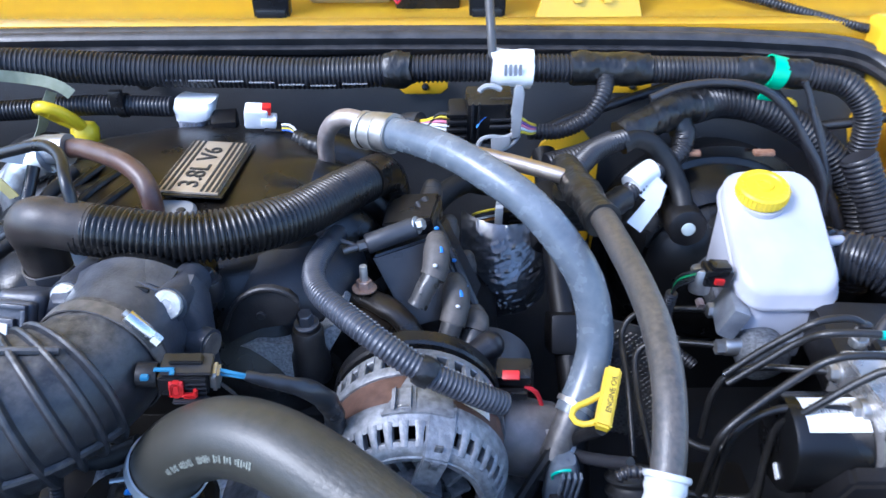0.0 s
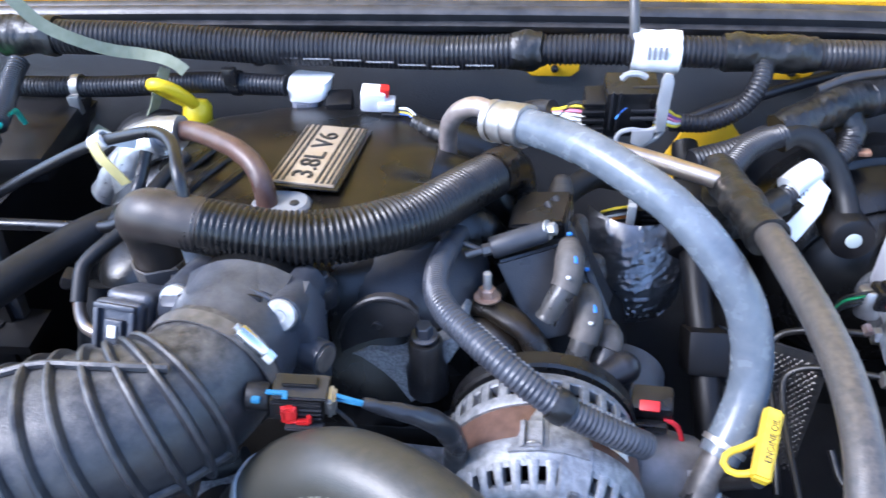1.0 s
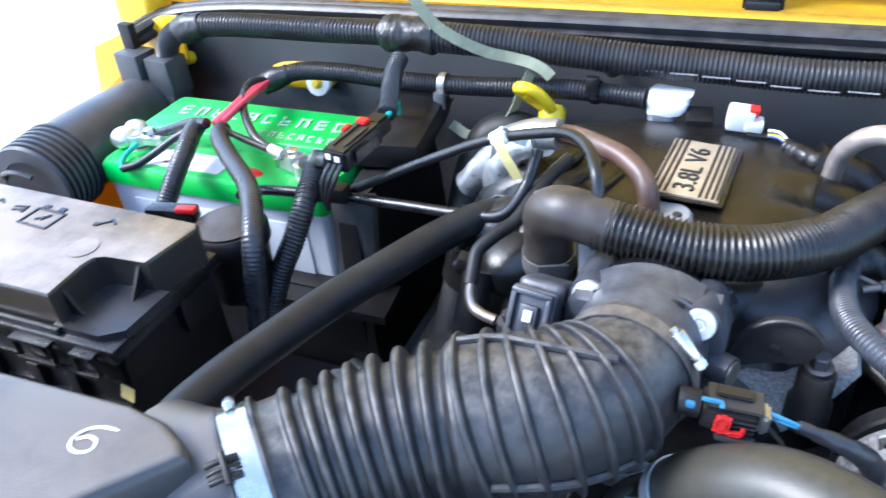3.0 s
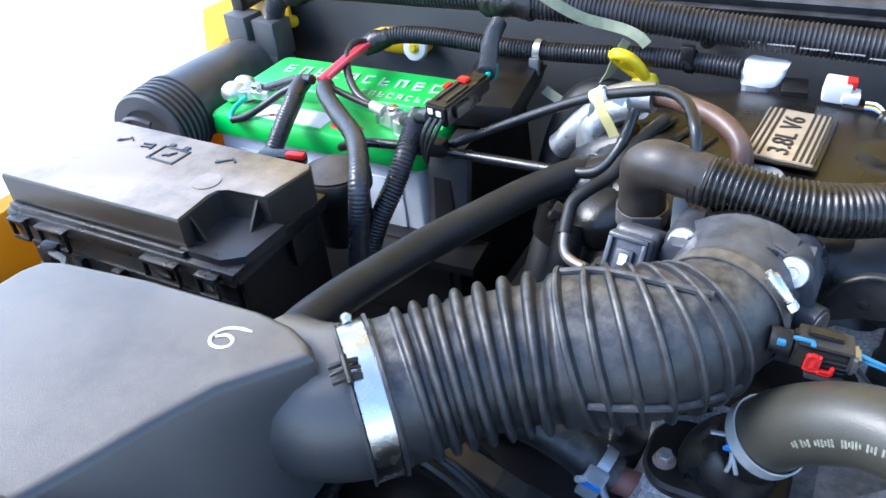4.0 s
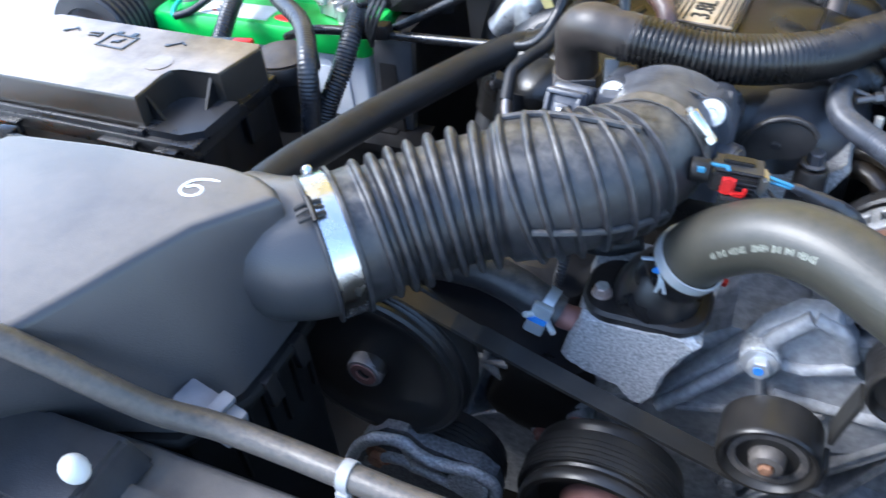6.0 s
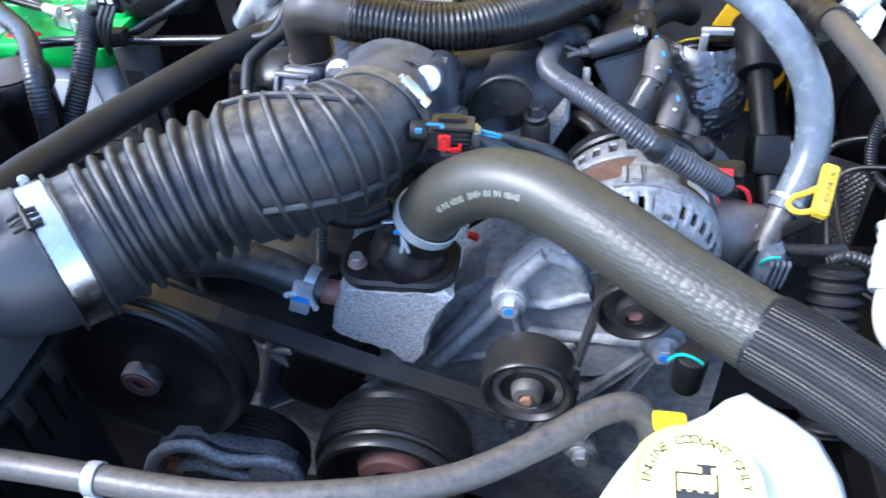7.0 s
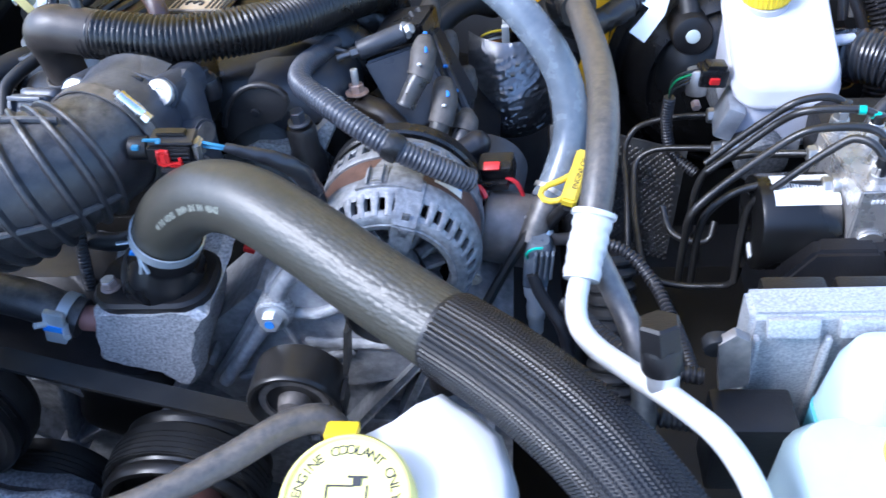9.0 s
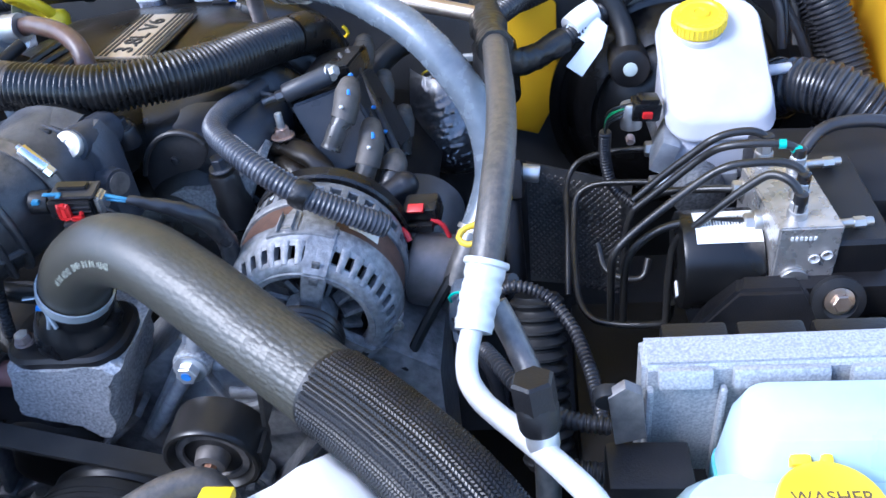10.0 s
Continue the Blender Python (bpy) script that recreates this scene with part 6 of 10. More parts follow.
t = thing("overflow_hose", (-0.3, 0.105, 0.96), "dusty grey overflow hose along the radiator top", "hose")
bm = B()
tube(bm, [(-0.555, 0.020, 1.030), (-0.541, 0.040, 1.058), (-0.528, 0.056, 1.070), (-0.508, 0.066, 1.068), (-0.486, 0.074, 1.050), (-0.462, 0.083, 1.024), (-0.440, 0.094, 0.997), (-0.415, 0.106, 0.979), (-0.370, 0.110, 0.970), (-0.326, 0.108, 0.970), (-0.25, 0.106, 0.970), (-0.18, 0.116, 0.970),
          (-0.125, 0.132, 0.970), (-0.078, 0.161, 0.971), (-0.046, 0.184, 0.973), (-0.028, 0.190, 0.970), (-0.018, 0.184, 0.958), (-0.015, 0.178, 0.94)], 0.0085, 16)
part("hose_body", bm, HOSE_GREY, t)
bm = B()
band(bm, (-0.326, 0.108, 0.970), (1, 0, 0), 0.0088, 0.007, 0.001, 20)
box(bm, (-0.326, 0.100, 0.958), (0.008, 0.006, 0.016), bev=0.001)
part("clip", bm, CLIP_DIM, t, "grey hose clip")

t = thing("top_crossmember", (-0.35, 0.04, 0.93), "dusty black crossmember over the radiator", "car body", kind="structure")
bm = B()
box(bm, (-0.36, 0.030, 0.925), (0.50, 0.135, 0.05), bev=0.008, seg=3)
part("crossmember", bm, LID, t)
bm = B()
box(bm, (-0.36, 0.060, 0.952), (0.46, 0.012, 0.008), bev=0.003)
part("crossmember_rib", bm, LID, t)
t = thing("latch_cover", (-0.50, 0.045, 0.95), "grey plastic cover with a round pale knob", "cover")
bm = B()
hull_loft(bm, [[(-0.55, 0.015, 0.95), (-0.455, 0.015, 0.95), (-0.452, 0.085, 0.95), (-0.545, 0.080, 0.95)], [(-0.545, 0.020, 0.992), (-0.462, 0.020, 0.980), (-0.460, 0.080, 0.980), (-0.538, 0.072, 0.996)]])
bmesh.ops.bevel(bm, geom=bm.edges[:], offset=0.003, segments=2, affect='EDGES')
part("cover_body", bm, PLASTIC_GREY, t)
bm = B()
blob(bm, (-0.462, 0.046, 0.995), (0.018, 0.016, 0.020), seg=18)
part("knob", bm, GREY_CLIP, t)
t = thing("grey_connector", (-0.43, 0.12, 0.97), "grey plastic connector beside the air box", "connector")
bm = B()
box(bm, (-0.432, 0.1200, 0.966), (0.046, 0.020, 0.020), (0, 12, -8), bev=0.003)
part("connector_body", bm, CONN_PALE, t)
bm = B()
box(bm, (-0.422, 0.1210, 0.977), (0.010, 0.018, 0.006), (0, 12, -8), bev=0.002)
part("latch", bm, CONN_PALE, t)
bm = B()
disc(bm, (-0.457, 0.1245, 0.973), (-0.468, 0.1255, 0.975), 0.008, 16, 0.002)
part("boot", bm, CONN_PALE, t)
bm = B()
corrugated(bm, [(-0.555, 0.085, 0.965), (-0.515, 0.085, 0.985), (-0.492, 0.100, 0.982), (-0.469, 0.121, 0.975)], 0.006, 0.0012, 0.004, 12)
part("lead", bm, LOOM, t)

# ---- coolant bottle ----
t = thing("coolant_bottle", (0.02, 0.13, 0.75), "white plastic coolant bottle with a yellow lettered cap", "coolant bottle")
bm = B()
ring = [(-0.066, 0.07), (-0.058, 0.118), (-0.040, 0.150), (-0.024, 0.174), (-0.006, 0.184), (0.012, 0.195), (0.024, 0.207), (0.037, 0.214), (0.046, 0.207), (0.058, 0.199), (0.073, 0.185), (0.080, 0.160), (0.083, 0.07), (0.05, 0.045), (-0.03, 0.045)]
cx, cy = 0.012, 0.12
hull_loft(bm, [[(x, y, 0.70) for x, y in ring], [(x, y, 0.952) for x, y in ring], [(cx + (x - cx) * 0.97, cy + (y - cy) * 0.97, 0.966) for x, y in ring], [(cx + (x - cx) * 0.88, cy + (y - cy) * 0.88, 0.974) for x, y in ring], [(cx + (x - cx) * 0.5, cy + (y - cy) * 0.5, 0.977) for x, y in ring]])
part("bottle", bm, WHITE, t, sharp=50)
cap = B()
CA = (0.0, -0.25, 1.0)
lathe(cap, (-0.002, 0.134, 0.972), CA, [(0.0, 0), (0.033, 0), (0.034, 0.004), (0.034, 0.016), (0.032, 0.020), (0.0305, 0.0205), (0.030, 0.0185), (0, 0.0185)], 48)
capo = part("cap", cap, YELLOW_CAP, t, "yellow lettered cap")
bm = B()
box(bm, (-0.012, 0.172, 0.984), (0.018, 0.012, 0.006), (-14, 0, 0), bev=0.002)
part("cap_tab", bm, YELLOW_PL, t)
r_, u_, a_ = frame_of(CA)
capm = Matrix.Translation(V((-0.002, 0.134, 0.972)) + a_ * 0.0188) @ Matrix((Vector((1, 0, 0)), a_.cross(Vector((1, 0, 0))), a_)).transposed().to_4x4()
word = "ENGINE COOLANT ONLY"
for i, ch in enumerate(word):
    if ch == " ":
        continue
    w = radians(176 - 172 * i / (len(word) - 1))
    lettering("letter", ch, 0.0070, capm @ pose(0.0245 * math.cos(w), 0.0245 * math.sin(w), 0, 0, 0, math.degrees(w) - 90), INK, capo, 0.0002)
bm = B()
for x, y, w, h in ((0, -0.0065, 0.021, 0.007), (-0.010, 0.001, 0.0010, 0.012), (0.010, 0.001, 0.0010, 0.012), (-0.0035, 0.0065, 0.014, 0.0010), (0.005, 0.0085, 0.0045, 0.004), (0.005, 0.011, 0.010, 0.0012),
                   (-0.0065, -0.0025, 0.0030, 0.0016), (-0.001, -0.0025, 0.0030, 0.0016), (0.0045, -0.0025, 0.0030, 0.0016), (0.009, -0.0025, 0.0020, 0.0016)):
    m = capm @ pose(x, y, 0.0002)
    vs = bmesh.ops.create_cube(bm, size=1.0)["verts"]
    for v in vs:
        v.co = m @ Vector((v.co.x * w, v.co.y * h, v.co.z * 0.0004))
part("symbol", bm, INK, capo, "black radiator symbol")

# ---- alternator ----
AC = V((-0.020, 0.374, 0.914))
t = thing("alternator", AC - Vector((0, -0.03, 0.07)), "silver cast alternator with slotted end housings", "alternator")


def off(x, y, z):
    return AC + Vector((x, y, z))


bm = B()
lathe(bm, off(0, 0.024, 0), (0, 1, 0), [(0.058, 0), (0.0662, 0.0005), (0.0668, 0.006), (0.0668, 0.022), (0.0662, 0.0275), (0.058, 0.028)], 64)
part("stator", bm, STATOR, t, "rust-brown stator laminations")


def end_bell(y0, sgn, label):
    """A housing: a rim, a shoulder cut by radial slots, and a flat ring round the opening. sgn: +1 runs back from y0."""
    n = 36
    bm = B()
    lathe(bm, off(0, y0 + sgn * 0.0165, 0), (0, sgn, 0), [(0.060, 0.004), (0.0640, 0.0), (0.0660, 0.0035), (0.0682, 0.0100), (0.0690, 0.0150), (0.0690, 0.0180), (0.0675, 0.0190), (0.060, 0.019)], 72)
    part("rim", bm, ALTERN, t)
    bm = B()
    lathe(bm, off(0, y0, 0), (0, sgn, 0), [(0.0445, 0.014), (0.0450, 0.003), (0.0462, 0.001), (0.0505, 0.0), (0.0512, 0.0012), (0.0525, 0.0012), (0.0555, 0.0022), (0.0582, 0.0045), (0.0592, 0.0070), (0.0560, 0.0120), (0.0445, 0.014)], 60)
    part("face_ring", bm, ALTERN, t, label)
    for i in range(n):
        a = 2 * math.pi * (i + 0.5) / n
        bm = B()
        d = Vector((math.cos(a), 0, math.sin(a)))
        side = Vector((-math.sin(a), 0, math.cos(a)))
        prof = [(0.0565, 0.0035, 0.0032), (0.0590, 0.0058, 0.0027), (0.0612, 0.0095, 0.0026), (0.0632, 0.0140, 0.0030), (0.0655, 0.0195, 0.0040)]
        rows = []
        for q, y, w in prof:
            o, p = AC + d * q + Vector((0, y0 + sgn * y, 0)), AC + d * (q - 0.0050) + Vector((0, y0 + sgn * (y + 0.005), 0))
            rows.append([bm.verts.new(v) for v in (o - side * w, o - side * w * 0.55 + d * 0.0010, o + side * w * 0.55 + d * 0.0010, o + side * w, p + side * w * 0.9, p - side * w * 0.9)])
        for p, q in zip(rows, rows[1:]):
            for kk in range(6):
                bm.faces.new((p[kk], p[(kk + 1) % 6], q[(kk + 1) % 6], q[kk]))
        bm.faces.new(rows[0])
        bm.faces.new(rows[-1][::-1])
        part("slot_bar", bm, ALTERN, t)


end_bell(-0.012, 1, "flat machined ring")
# The rear housing is a drum with windows all round, and a black cap behind.
bm = B()
lathe(bm, off(0, 0.050, 0), (0, 1, 0), [(0.060, 0.0), (0.0682, 0.0), (0.0688, 0.001), (0.0688, 0.0085), (0.0675, 0.0095), (0.060, 0.0095)], 72)
part("rear_rim", bm, ALTERN, t)
bm = B()
lathe(bm, off(0, 0.0715, 0), (0, 1, 0), [(0.058, 0.0), (0.0660, 0.0), (0.0668, 0.001), (0.0655, 0.0075), (0.0600, 0.0105), (0.045, 0.011)], 72)
part("rear_ring", bm, ALTERN, t)
for i in range(30):
    a = 360 * (i + 0.5) / 30
    d = Vector((math.cos(radians(a)), 0, math.sin(radians(a))))
    bm = B()
    box(bm, off(0, 0.0655, 0) + d * 0.0648, (0.005, 0.016, 0.0058), (0, -a, 0), bev=0.0008, seg=1)
    part("slot_bar", bm, ALTERN, t)
# Near-black drum paints the shade seen through the slots.
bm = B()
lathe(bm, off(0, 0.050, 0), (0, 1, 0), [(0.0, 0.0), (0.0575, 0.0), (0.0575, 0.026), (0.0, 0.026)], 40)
part("winding", bm, SHADE_FLOOR, t, "winding behind the windows, blackened as shade")
bm = B()
lathe(bm, off(0, 0.084, 0), (0, 1, 0), [(0.0, 0.0), (0.066, 0.0), (0.068, 0.002), (0.067, 0.014), (0.058, 0.020), (0.0, 0.021)], 56)
part("rear_cap", bm, PLASTIC, t, "black plastic rear cap")
# A cast strut joins both housings across the stator.
bm = B()
rows = []
for y, a0, a1 in ((0.012, 66, 108), (0.022, 66, 104), (0.034, 66, 98), (0.046, 66, 93), (0.053, 66, 92)):
    rows.append([off(0.0 + q * math.cos(radians(a0 + (a1 - a0) * k / 6)), y, q * math.sin(radians(a0 + (a1 - a0) * k / 6))) for q, ks in ((0.0695, range(7)), (0.060, range(6, -1, -1))) for k in ks])
hull_loft(bm, rows)
part("strut", bm, ALTERN, t)
# Broad flat arms from the rim to the hub, the top one with two square holes.
for a, hole in ((72, True), (195, False), (318, False)):
    d = Vector((math.cos(radians(a)), 0, math.sin(radians(a))))
    sd = Vector((-math.sin(radians(a)), 0, math.cos(radians(a))))
    bm = B()
    rows = []
    for q, y, w in ((0.012, -0.013, 0.0075), (0.034, -0.0145, 0.0082), (0.052, -0.0140, 0.0092), (0.060, -0.0070, 0.0098), (0.066, 0.006, 0.0105), (0.0695, 0.020, 0.0110)):
        o, p = off(0, y, 0) + d * q, off(0, y + 0.009, 0) + d * (q - 0.004)
        rows.append([bm.verts.new(v) for v in (o - sd * w, o + sd * w, p + sd * w, p - sd * w)])
    for p, q in zip(rows, rows[1:]):
        for kk in range(4):
            bm.faces.new((p[kk], p[(kk + 1) % 4], q[(kk + 1) % 4], q[kk]))
    bm.faces.new(rows[0])
    bm.faces.new(rows[-1][::-1])
    bmesh.ops.bevel(bm, geom=bm.edges[:], offset=0.0012, segments=2, affect='EDGES')
    arm = part("arm", bm, ALTERN, t)
    # Dark squares on the arm's face paint the shade of holes.
    for q, y, s in ((0.047, -0.0146, 0.0062), (0.0585, -0.0095, 0.0058)) if hole else ((0.050, -0.0146, 0.005),):
        bm = B()
        box(bm, off(0, y + 0.0005, 0) + d * q, (s, 0.0022, s), (0, -a, 0), bev=0.0005)
        part("hole", bm, SHADE_FLOOR if not hole else CAST_DARK, arm)
bm = B()
lathe(bm, off(0, -0.020, 0), (0, 1, 0), [(0.006, 0), (0.017, 0), (0.020, 0.004), (0.020, 0.024), (0.006, 0.024)], 36)
part("bearing_hub", bm, ALTERN, t)
bm = B()
lathe(bm, off(0, 0.010, 0), (0, 1, 0), [(0.0, 0.0), (0.038, 0.0), (0.038, 0.004), (0, 0.004)], 40)
fan = part("cooling_fan", bm, CAST_DARK, t)
for i in range(13):
    a = 360 * i / 13
    d = Vector((math.cos(radians(a)), 0, math.sin(radians(a))))
    bm = B()
    box(bm, off(0, 0.004, 0) + d * 0.031, (0.016, 0.012, 0.004), (0, -a, 28), bev=0.0008)
    part("blade", bm, ALTERN, fan)
# Rotor coloured as the shade within the housing.
bm = B()
lathe(bm, off(0, 0.018, 0), (0, 1, 0), [(0.0, 0.0), (0.0525, 0.0), (0.0525, 0.05), (0, 0.05)], 40)
part("rotor", bm, SHADE_FLOOR, t, "rotor inside the housing, blackened as shade")
for a, y0, big in ((95, 0.012, 1), (338, 0.004, 1), (215, 0.004, 0)):
    bm = B()
    d = Vector((math.cos(radians(a)), 0, math.sin(radians(a))))
    q = AC + d * 0.068
    box(bm, q + Vector((0, y0 + 0.012, 0)) - d * 0.003, (0.010, 0.014, 0.011), (0, -a, 0), bev=0.003, seg=2)
    lg = part("lug", bm, COVER, t)
    bm = B()
    bolt(bm, q + Vector((0, y0 + 0.005, 0)) - d * 0.002, (0, -1, 0), 0.0040)
    part("bolt", bm, STEEL_DULL, lg)
bm = B()
lathe(bm, off(0, 0.030, 0), (0, 1, 0), [(0.0674, 0), (0.0674, 0.010)], 8, (36, 58))
part("sticker", bm, LABEL_WHITE, t, "white printed sticker")
bm = B()
lathe(bm, off(0, 0.0385, 0), (0, 1, 0), [(0.0676, 0), (0.0676, 0.0022)], 8, (36, 58))
part("sticker_stripe", bm, BLUE, t)
bm = B()
disc(bm, off(0.0, 0.088, 0), off(0, 0.112, 0), 0.050, 40, 0.01)
part("rear_cover", bm, PLASTIC_DULL, t)


# ---- intake manifold and throttle body ----
t = thing("intake_manifold", (-0.23, 0.64, 0.88), "black moulded intake manifold, hood reflection painted on top, with a displacement plate", "intake manifold")
bm = B()
nx, ny = 44, 40


def dome(x, y):
    u, v = (x + 0.232) / 0.165, (y - 0.655) / 0.155
    e = (abs(u) ** 2.6 + abs(v) ** 2.6)
    z = 1.020 - 0.030 * min(e, 1.0) ** 1.3 - 0.10 * max(0.0, e - 0.75) ** 1.2
    z += 0.005 * math.cos(y * 2 * math.pi / 0.062) * min(1.0, max(0.0, (abs(u) - 0.42) / 0.25)) * (1 if e < 1.6 else 0.4)
    z -= 0.05 * (y - 0.655) * 0.3
    return max(0.87, z)


gr = [[bm.verts.new((-0.232 + 0.19 * (2 * i / nx - 1), 0.655 + 0.18 * (2 * j / ny - 1), 0)) for j in range(ny + 1)] for i in range(nx + 1)]
for col in gr:
    for v in col:
        v.co.z = dome(v.co.x, v.co.y)
for i in range(nx):
    for j in range(ny):
        bm.faces.new((gr[i][j], gr[i + 1][j], gr[i + 1][j + 1], gr[i][j + 1]))
edge = [gr[i][0] for i in range(nx + 1)] + [gr[nx][j] for j in range(1, ny + 1)] + [gr[i][ny] for i in range(nx - 1, -1, -1)] + [gr[0][j] for j in range(ny - 1, 0, -1)]
low = [bm.verts.new((v.co.x, v.co.y, 0.84)) for v in edge]
for i in range(len(edge)):
    j = (i + 1) % len(edge)
    bm.faces.new((edge[i], edge[j], low[j], low[i]))
part("plenum", bm, MANIFOLD, t, "black domed plenum with a painted brown hood reflection", sharp=70)
for x, y0, y1 in ((-0.300, 0.585, 0.655), (-0.322, 0.60, 0.67), (-0.278, 0.575, 0.635)):
    bm = B()
    tube(bm, [(x - 0.03, y0, dome(x - 0.03, y0)), (x - 0.012, (y0 + y1) / 2, dome(x - 0.012, (y0 + y1) / 2) + 0.001), (x, y1, dome(x, y1))], 0.0042, 8)
    part("plenum_rib", bm, MANIFOLD, t)
bm = B()
tube(bm, [(-0.222, 0.452, 1.012), (-0.222, 0.49, 1.004), (-0.224, 0.54, 0.982)], 0.045, 32)
part("inlet_neck", bm, MANIFOLD, t)
bm = B()
blob(bm, (-0.350, 0.560, 0.975), (0.075, 0.10, 0.058), (0, -12, 18), 28, 2.4, 0.03)
part("side_lobe", bm, MANIFOLD, t, "rounded dark side lobe")
bm = B()
blob(bm, (-0.140, 0.574, 0.970), (0.145, 0.135, 0.080), (4, 8, -14), 40, 2.4, 0.02)
part("front_lobe", bm, LOBE, t, "rounded blue-black front lobe")
bm = B()
arch = [(-0.167, 0.982), (-0.162, 0.995), (-0.155, 1.0055), (-0.145, 1.0135), (-0.137, 1.0165), (-0.127, 1.0170), (-0.115, 1.0125), (-0.109, 1.006), (-0.1085, 0.998), (-0.113, 0.990), (-0.1185, 0.984), (-0.126, 0.983), (-0.139, 0.982), (-0.154, 0.976), (-0.166, 0.966)]
sheet(bm, [(x, 0.476 + 0.12 * (z - 0.99), z) for x, z in arch], (0, 1, 0), 0.006, 0.001)
part("front_bracket", bm, BRACKET, t, "black arched bracket")
bm = B()
tube(bm, [(x, 0.4745 + 0.12 * (z - 0.99), z) for x, z in arch[:8]], 0.0022, 8)
part("bracket_lip", bm, BRACKET, t)
bm = B()
disc(bm, (-0.138, 0.4775, 0.993), (-0.138, 0.4742, 0.993), 0.0036, 14, 0.001)
part("rivet", bm, PLASTIC_GREY, t)
bm = B()
lathe(bm, (-0.1065, 0.488, 0.920), (0, -0.05, 1), [(0, 0), (0.016, 0), (0.0155, 0.022), (0.0128, 0.028), (0.0128, 0.050), (0.011, 0.053), (0.0, 0.053)], 28)
pil = part("bolt_pillar", bm, BRACKET, t)
bm = B()
bolt(bm, (-0.1065, 0.4855, 0.976), (0, -0.1, 1), 0.0064, 0.0105)
part("bolt", bm, TBODY, pil)
for k in range(3):
    bm = B()
    tube(bm, [(-0.125, 0.600 + 0.062 * k, 1.000), (-0.085, 0.600 + 0.062 * k, 0.985), (-0.06, 0.600 + 0.062 * k, 0.95)], 0.025, 20)
    part("runner", bm, MANIFOLD, t)
for k in range(3):
    bm = B()
    tube(bm, [(-0.345, 0.575 + 0.062 * k, 0.998), (-0.385, 0.57 + 0.062 * k, 0.975), (-0.40, 0.565 + 0.062 * k, 0.93)], 0.027, 20)
    part("runner", bm, MANIFOLD, t)
bm = B()
hull_loft(bm, [rrect(-0.2335, 0.5815, 0.048, 0.034, 0.016, z, rot=radians(-8)) for z in (1.005, 1.0205)] + [rrect(-0.2335, 0.5815, 0.043, 0.029, 0.014, 1.0232, rot=radians(-8))])
part("pipe_flange", bm, CLIP_DIM, t, "grey oval flange at the brown pipe")
bm = B()
disc(bm, (-0.2215, 0.579, 1.022), (-0.2215, 0.579, 1.0245), 0.004, 12, 0.001)
part("bolt", bm, INK, t)
# Plate: metal coloured with the hood's champagne reflection, with black stripes and the engine size.
PM = pose(-0.2175, 0.650, 1.0245, -3.5, 2, -3.5)
plate = B()
vs = [PM @ Vector((x, y, 0)) for x, y in ((-0.028, -0.053), (0.028, -0.053), (0.028, 0.053), (-0.028, 0.053))]
sheet(plate, vs, PM.to_3x3() @ Vector((0, 0, 1)), 0.003, 0.0012)
pl = part("badge_plate", plate, PLATE_HOOD_TINT, t, "metal badge plate given the champagne tint of the hood reflection")
bm = B()
sheet(bm, [PM @ Vector((x, y, -0.001)) for x, y in ((-0.030, -0.057), (0.032, -0.057), (0.032, 0.055), (-0.030, 0.055))], PM.to_3x3() @ Vector((0, 0, 1)), 0.002, 0.001)
part("badge_rim", bm, PLASTIC, pl)
for x in (-0.0255, -0.0205, -0.0155, 0.0125, 0.0175, 0.0225, 0.0265):
    bm = B()
    sheet(bm, [PM @ Vector((x + a, b, 0.0031)) for a, b in ((-0.0012, -0.0515), (0.0012, -0.0515), (0.0012, 0.0515), (-0.0012, 0.0515))], PM.to_3x3() @ Vector((0, 0, 1)), 0.0005)
    part("stripe", bm, INK, pl)
lettering("letters", "3.8L V6", 0.0265, PM @ pose(-0.0015, -0.004, 0.0034, 0, 0, 90) @ Matrix.Diagonal((1.02, 0.95, 1, 1)), INK, pl, 0.0008)

t = thing("throttle_body", (-0.222, 0.43, 0.97), "dusty blue-grey throttle body with zinc bolts and a square connector", "throttle body")
bm = B()
tube(bm, [(-0.222, 0.398, 1.020), (-0.222, 0.425, 1.018), (-0.222, 0.456, 1.014)], lambda s, S: 0.0415 + 0.004 * s / S, 40)
part("bore", bm, TBODY, t)
yoke = [(-0.052, -0.050), (0.050, -0.050), (0.054, 0.020), (0.046, 0.036), (0.030, 0.036), (0.018, 0.044), (-0.018, 0.046), (-0.030, 0.036), (-0.046, 0.036), (-0.054, 0.020)]
bm = B()
hull_loft(bm, [[(-0.222 + x * k, y, 1.008 + z * k) for x, z in yoke] for y, k in ((0.432, 0.94), (0.436, 1.0), (0.460, 1.02))])
part("flange", bm, TBODY, t, sharp=50)
bm = B()
ribbon(bm, [(-0.256, 0.4500, 1.044), (-0.242, 0.4505, 1.0515), (-0.222, 0.4505, 1.0555), (-0.203, 0.4500, 1.0535), (-0.188, 0.4490, 1.047)], 0.024, 0.0045, (0, 1, 0), 0.004)
part("saddle", bm, TBODY, t, sharp=60)
bm = B()
tube(bm, [(-0.250, 0.436, 1.0475), (-0.238, 0.4365, 1.0535), (-0.222, 0.4365, 1.0572), (-0.205, 0.436, 1.0555), (-0.193, 0.435, 1.050)], 0.0019, 10, 0.004)
part("arched_lip", bm, TBODY, t)
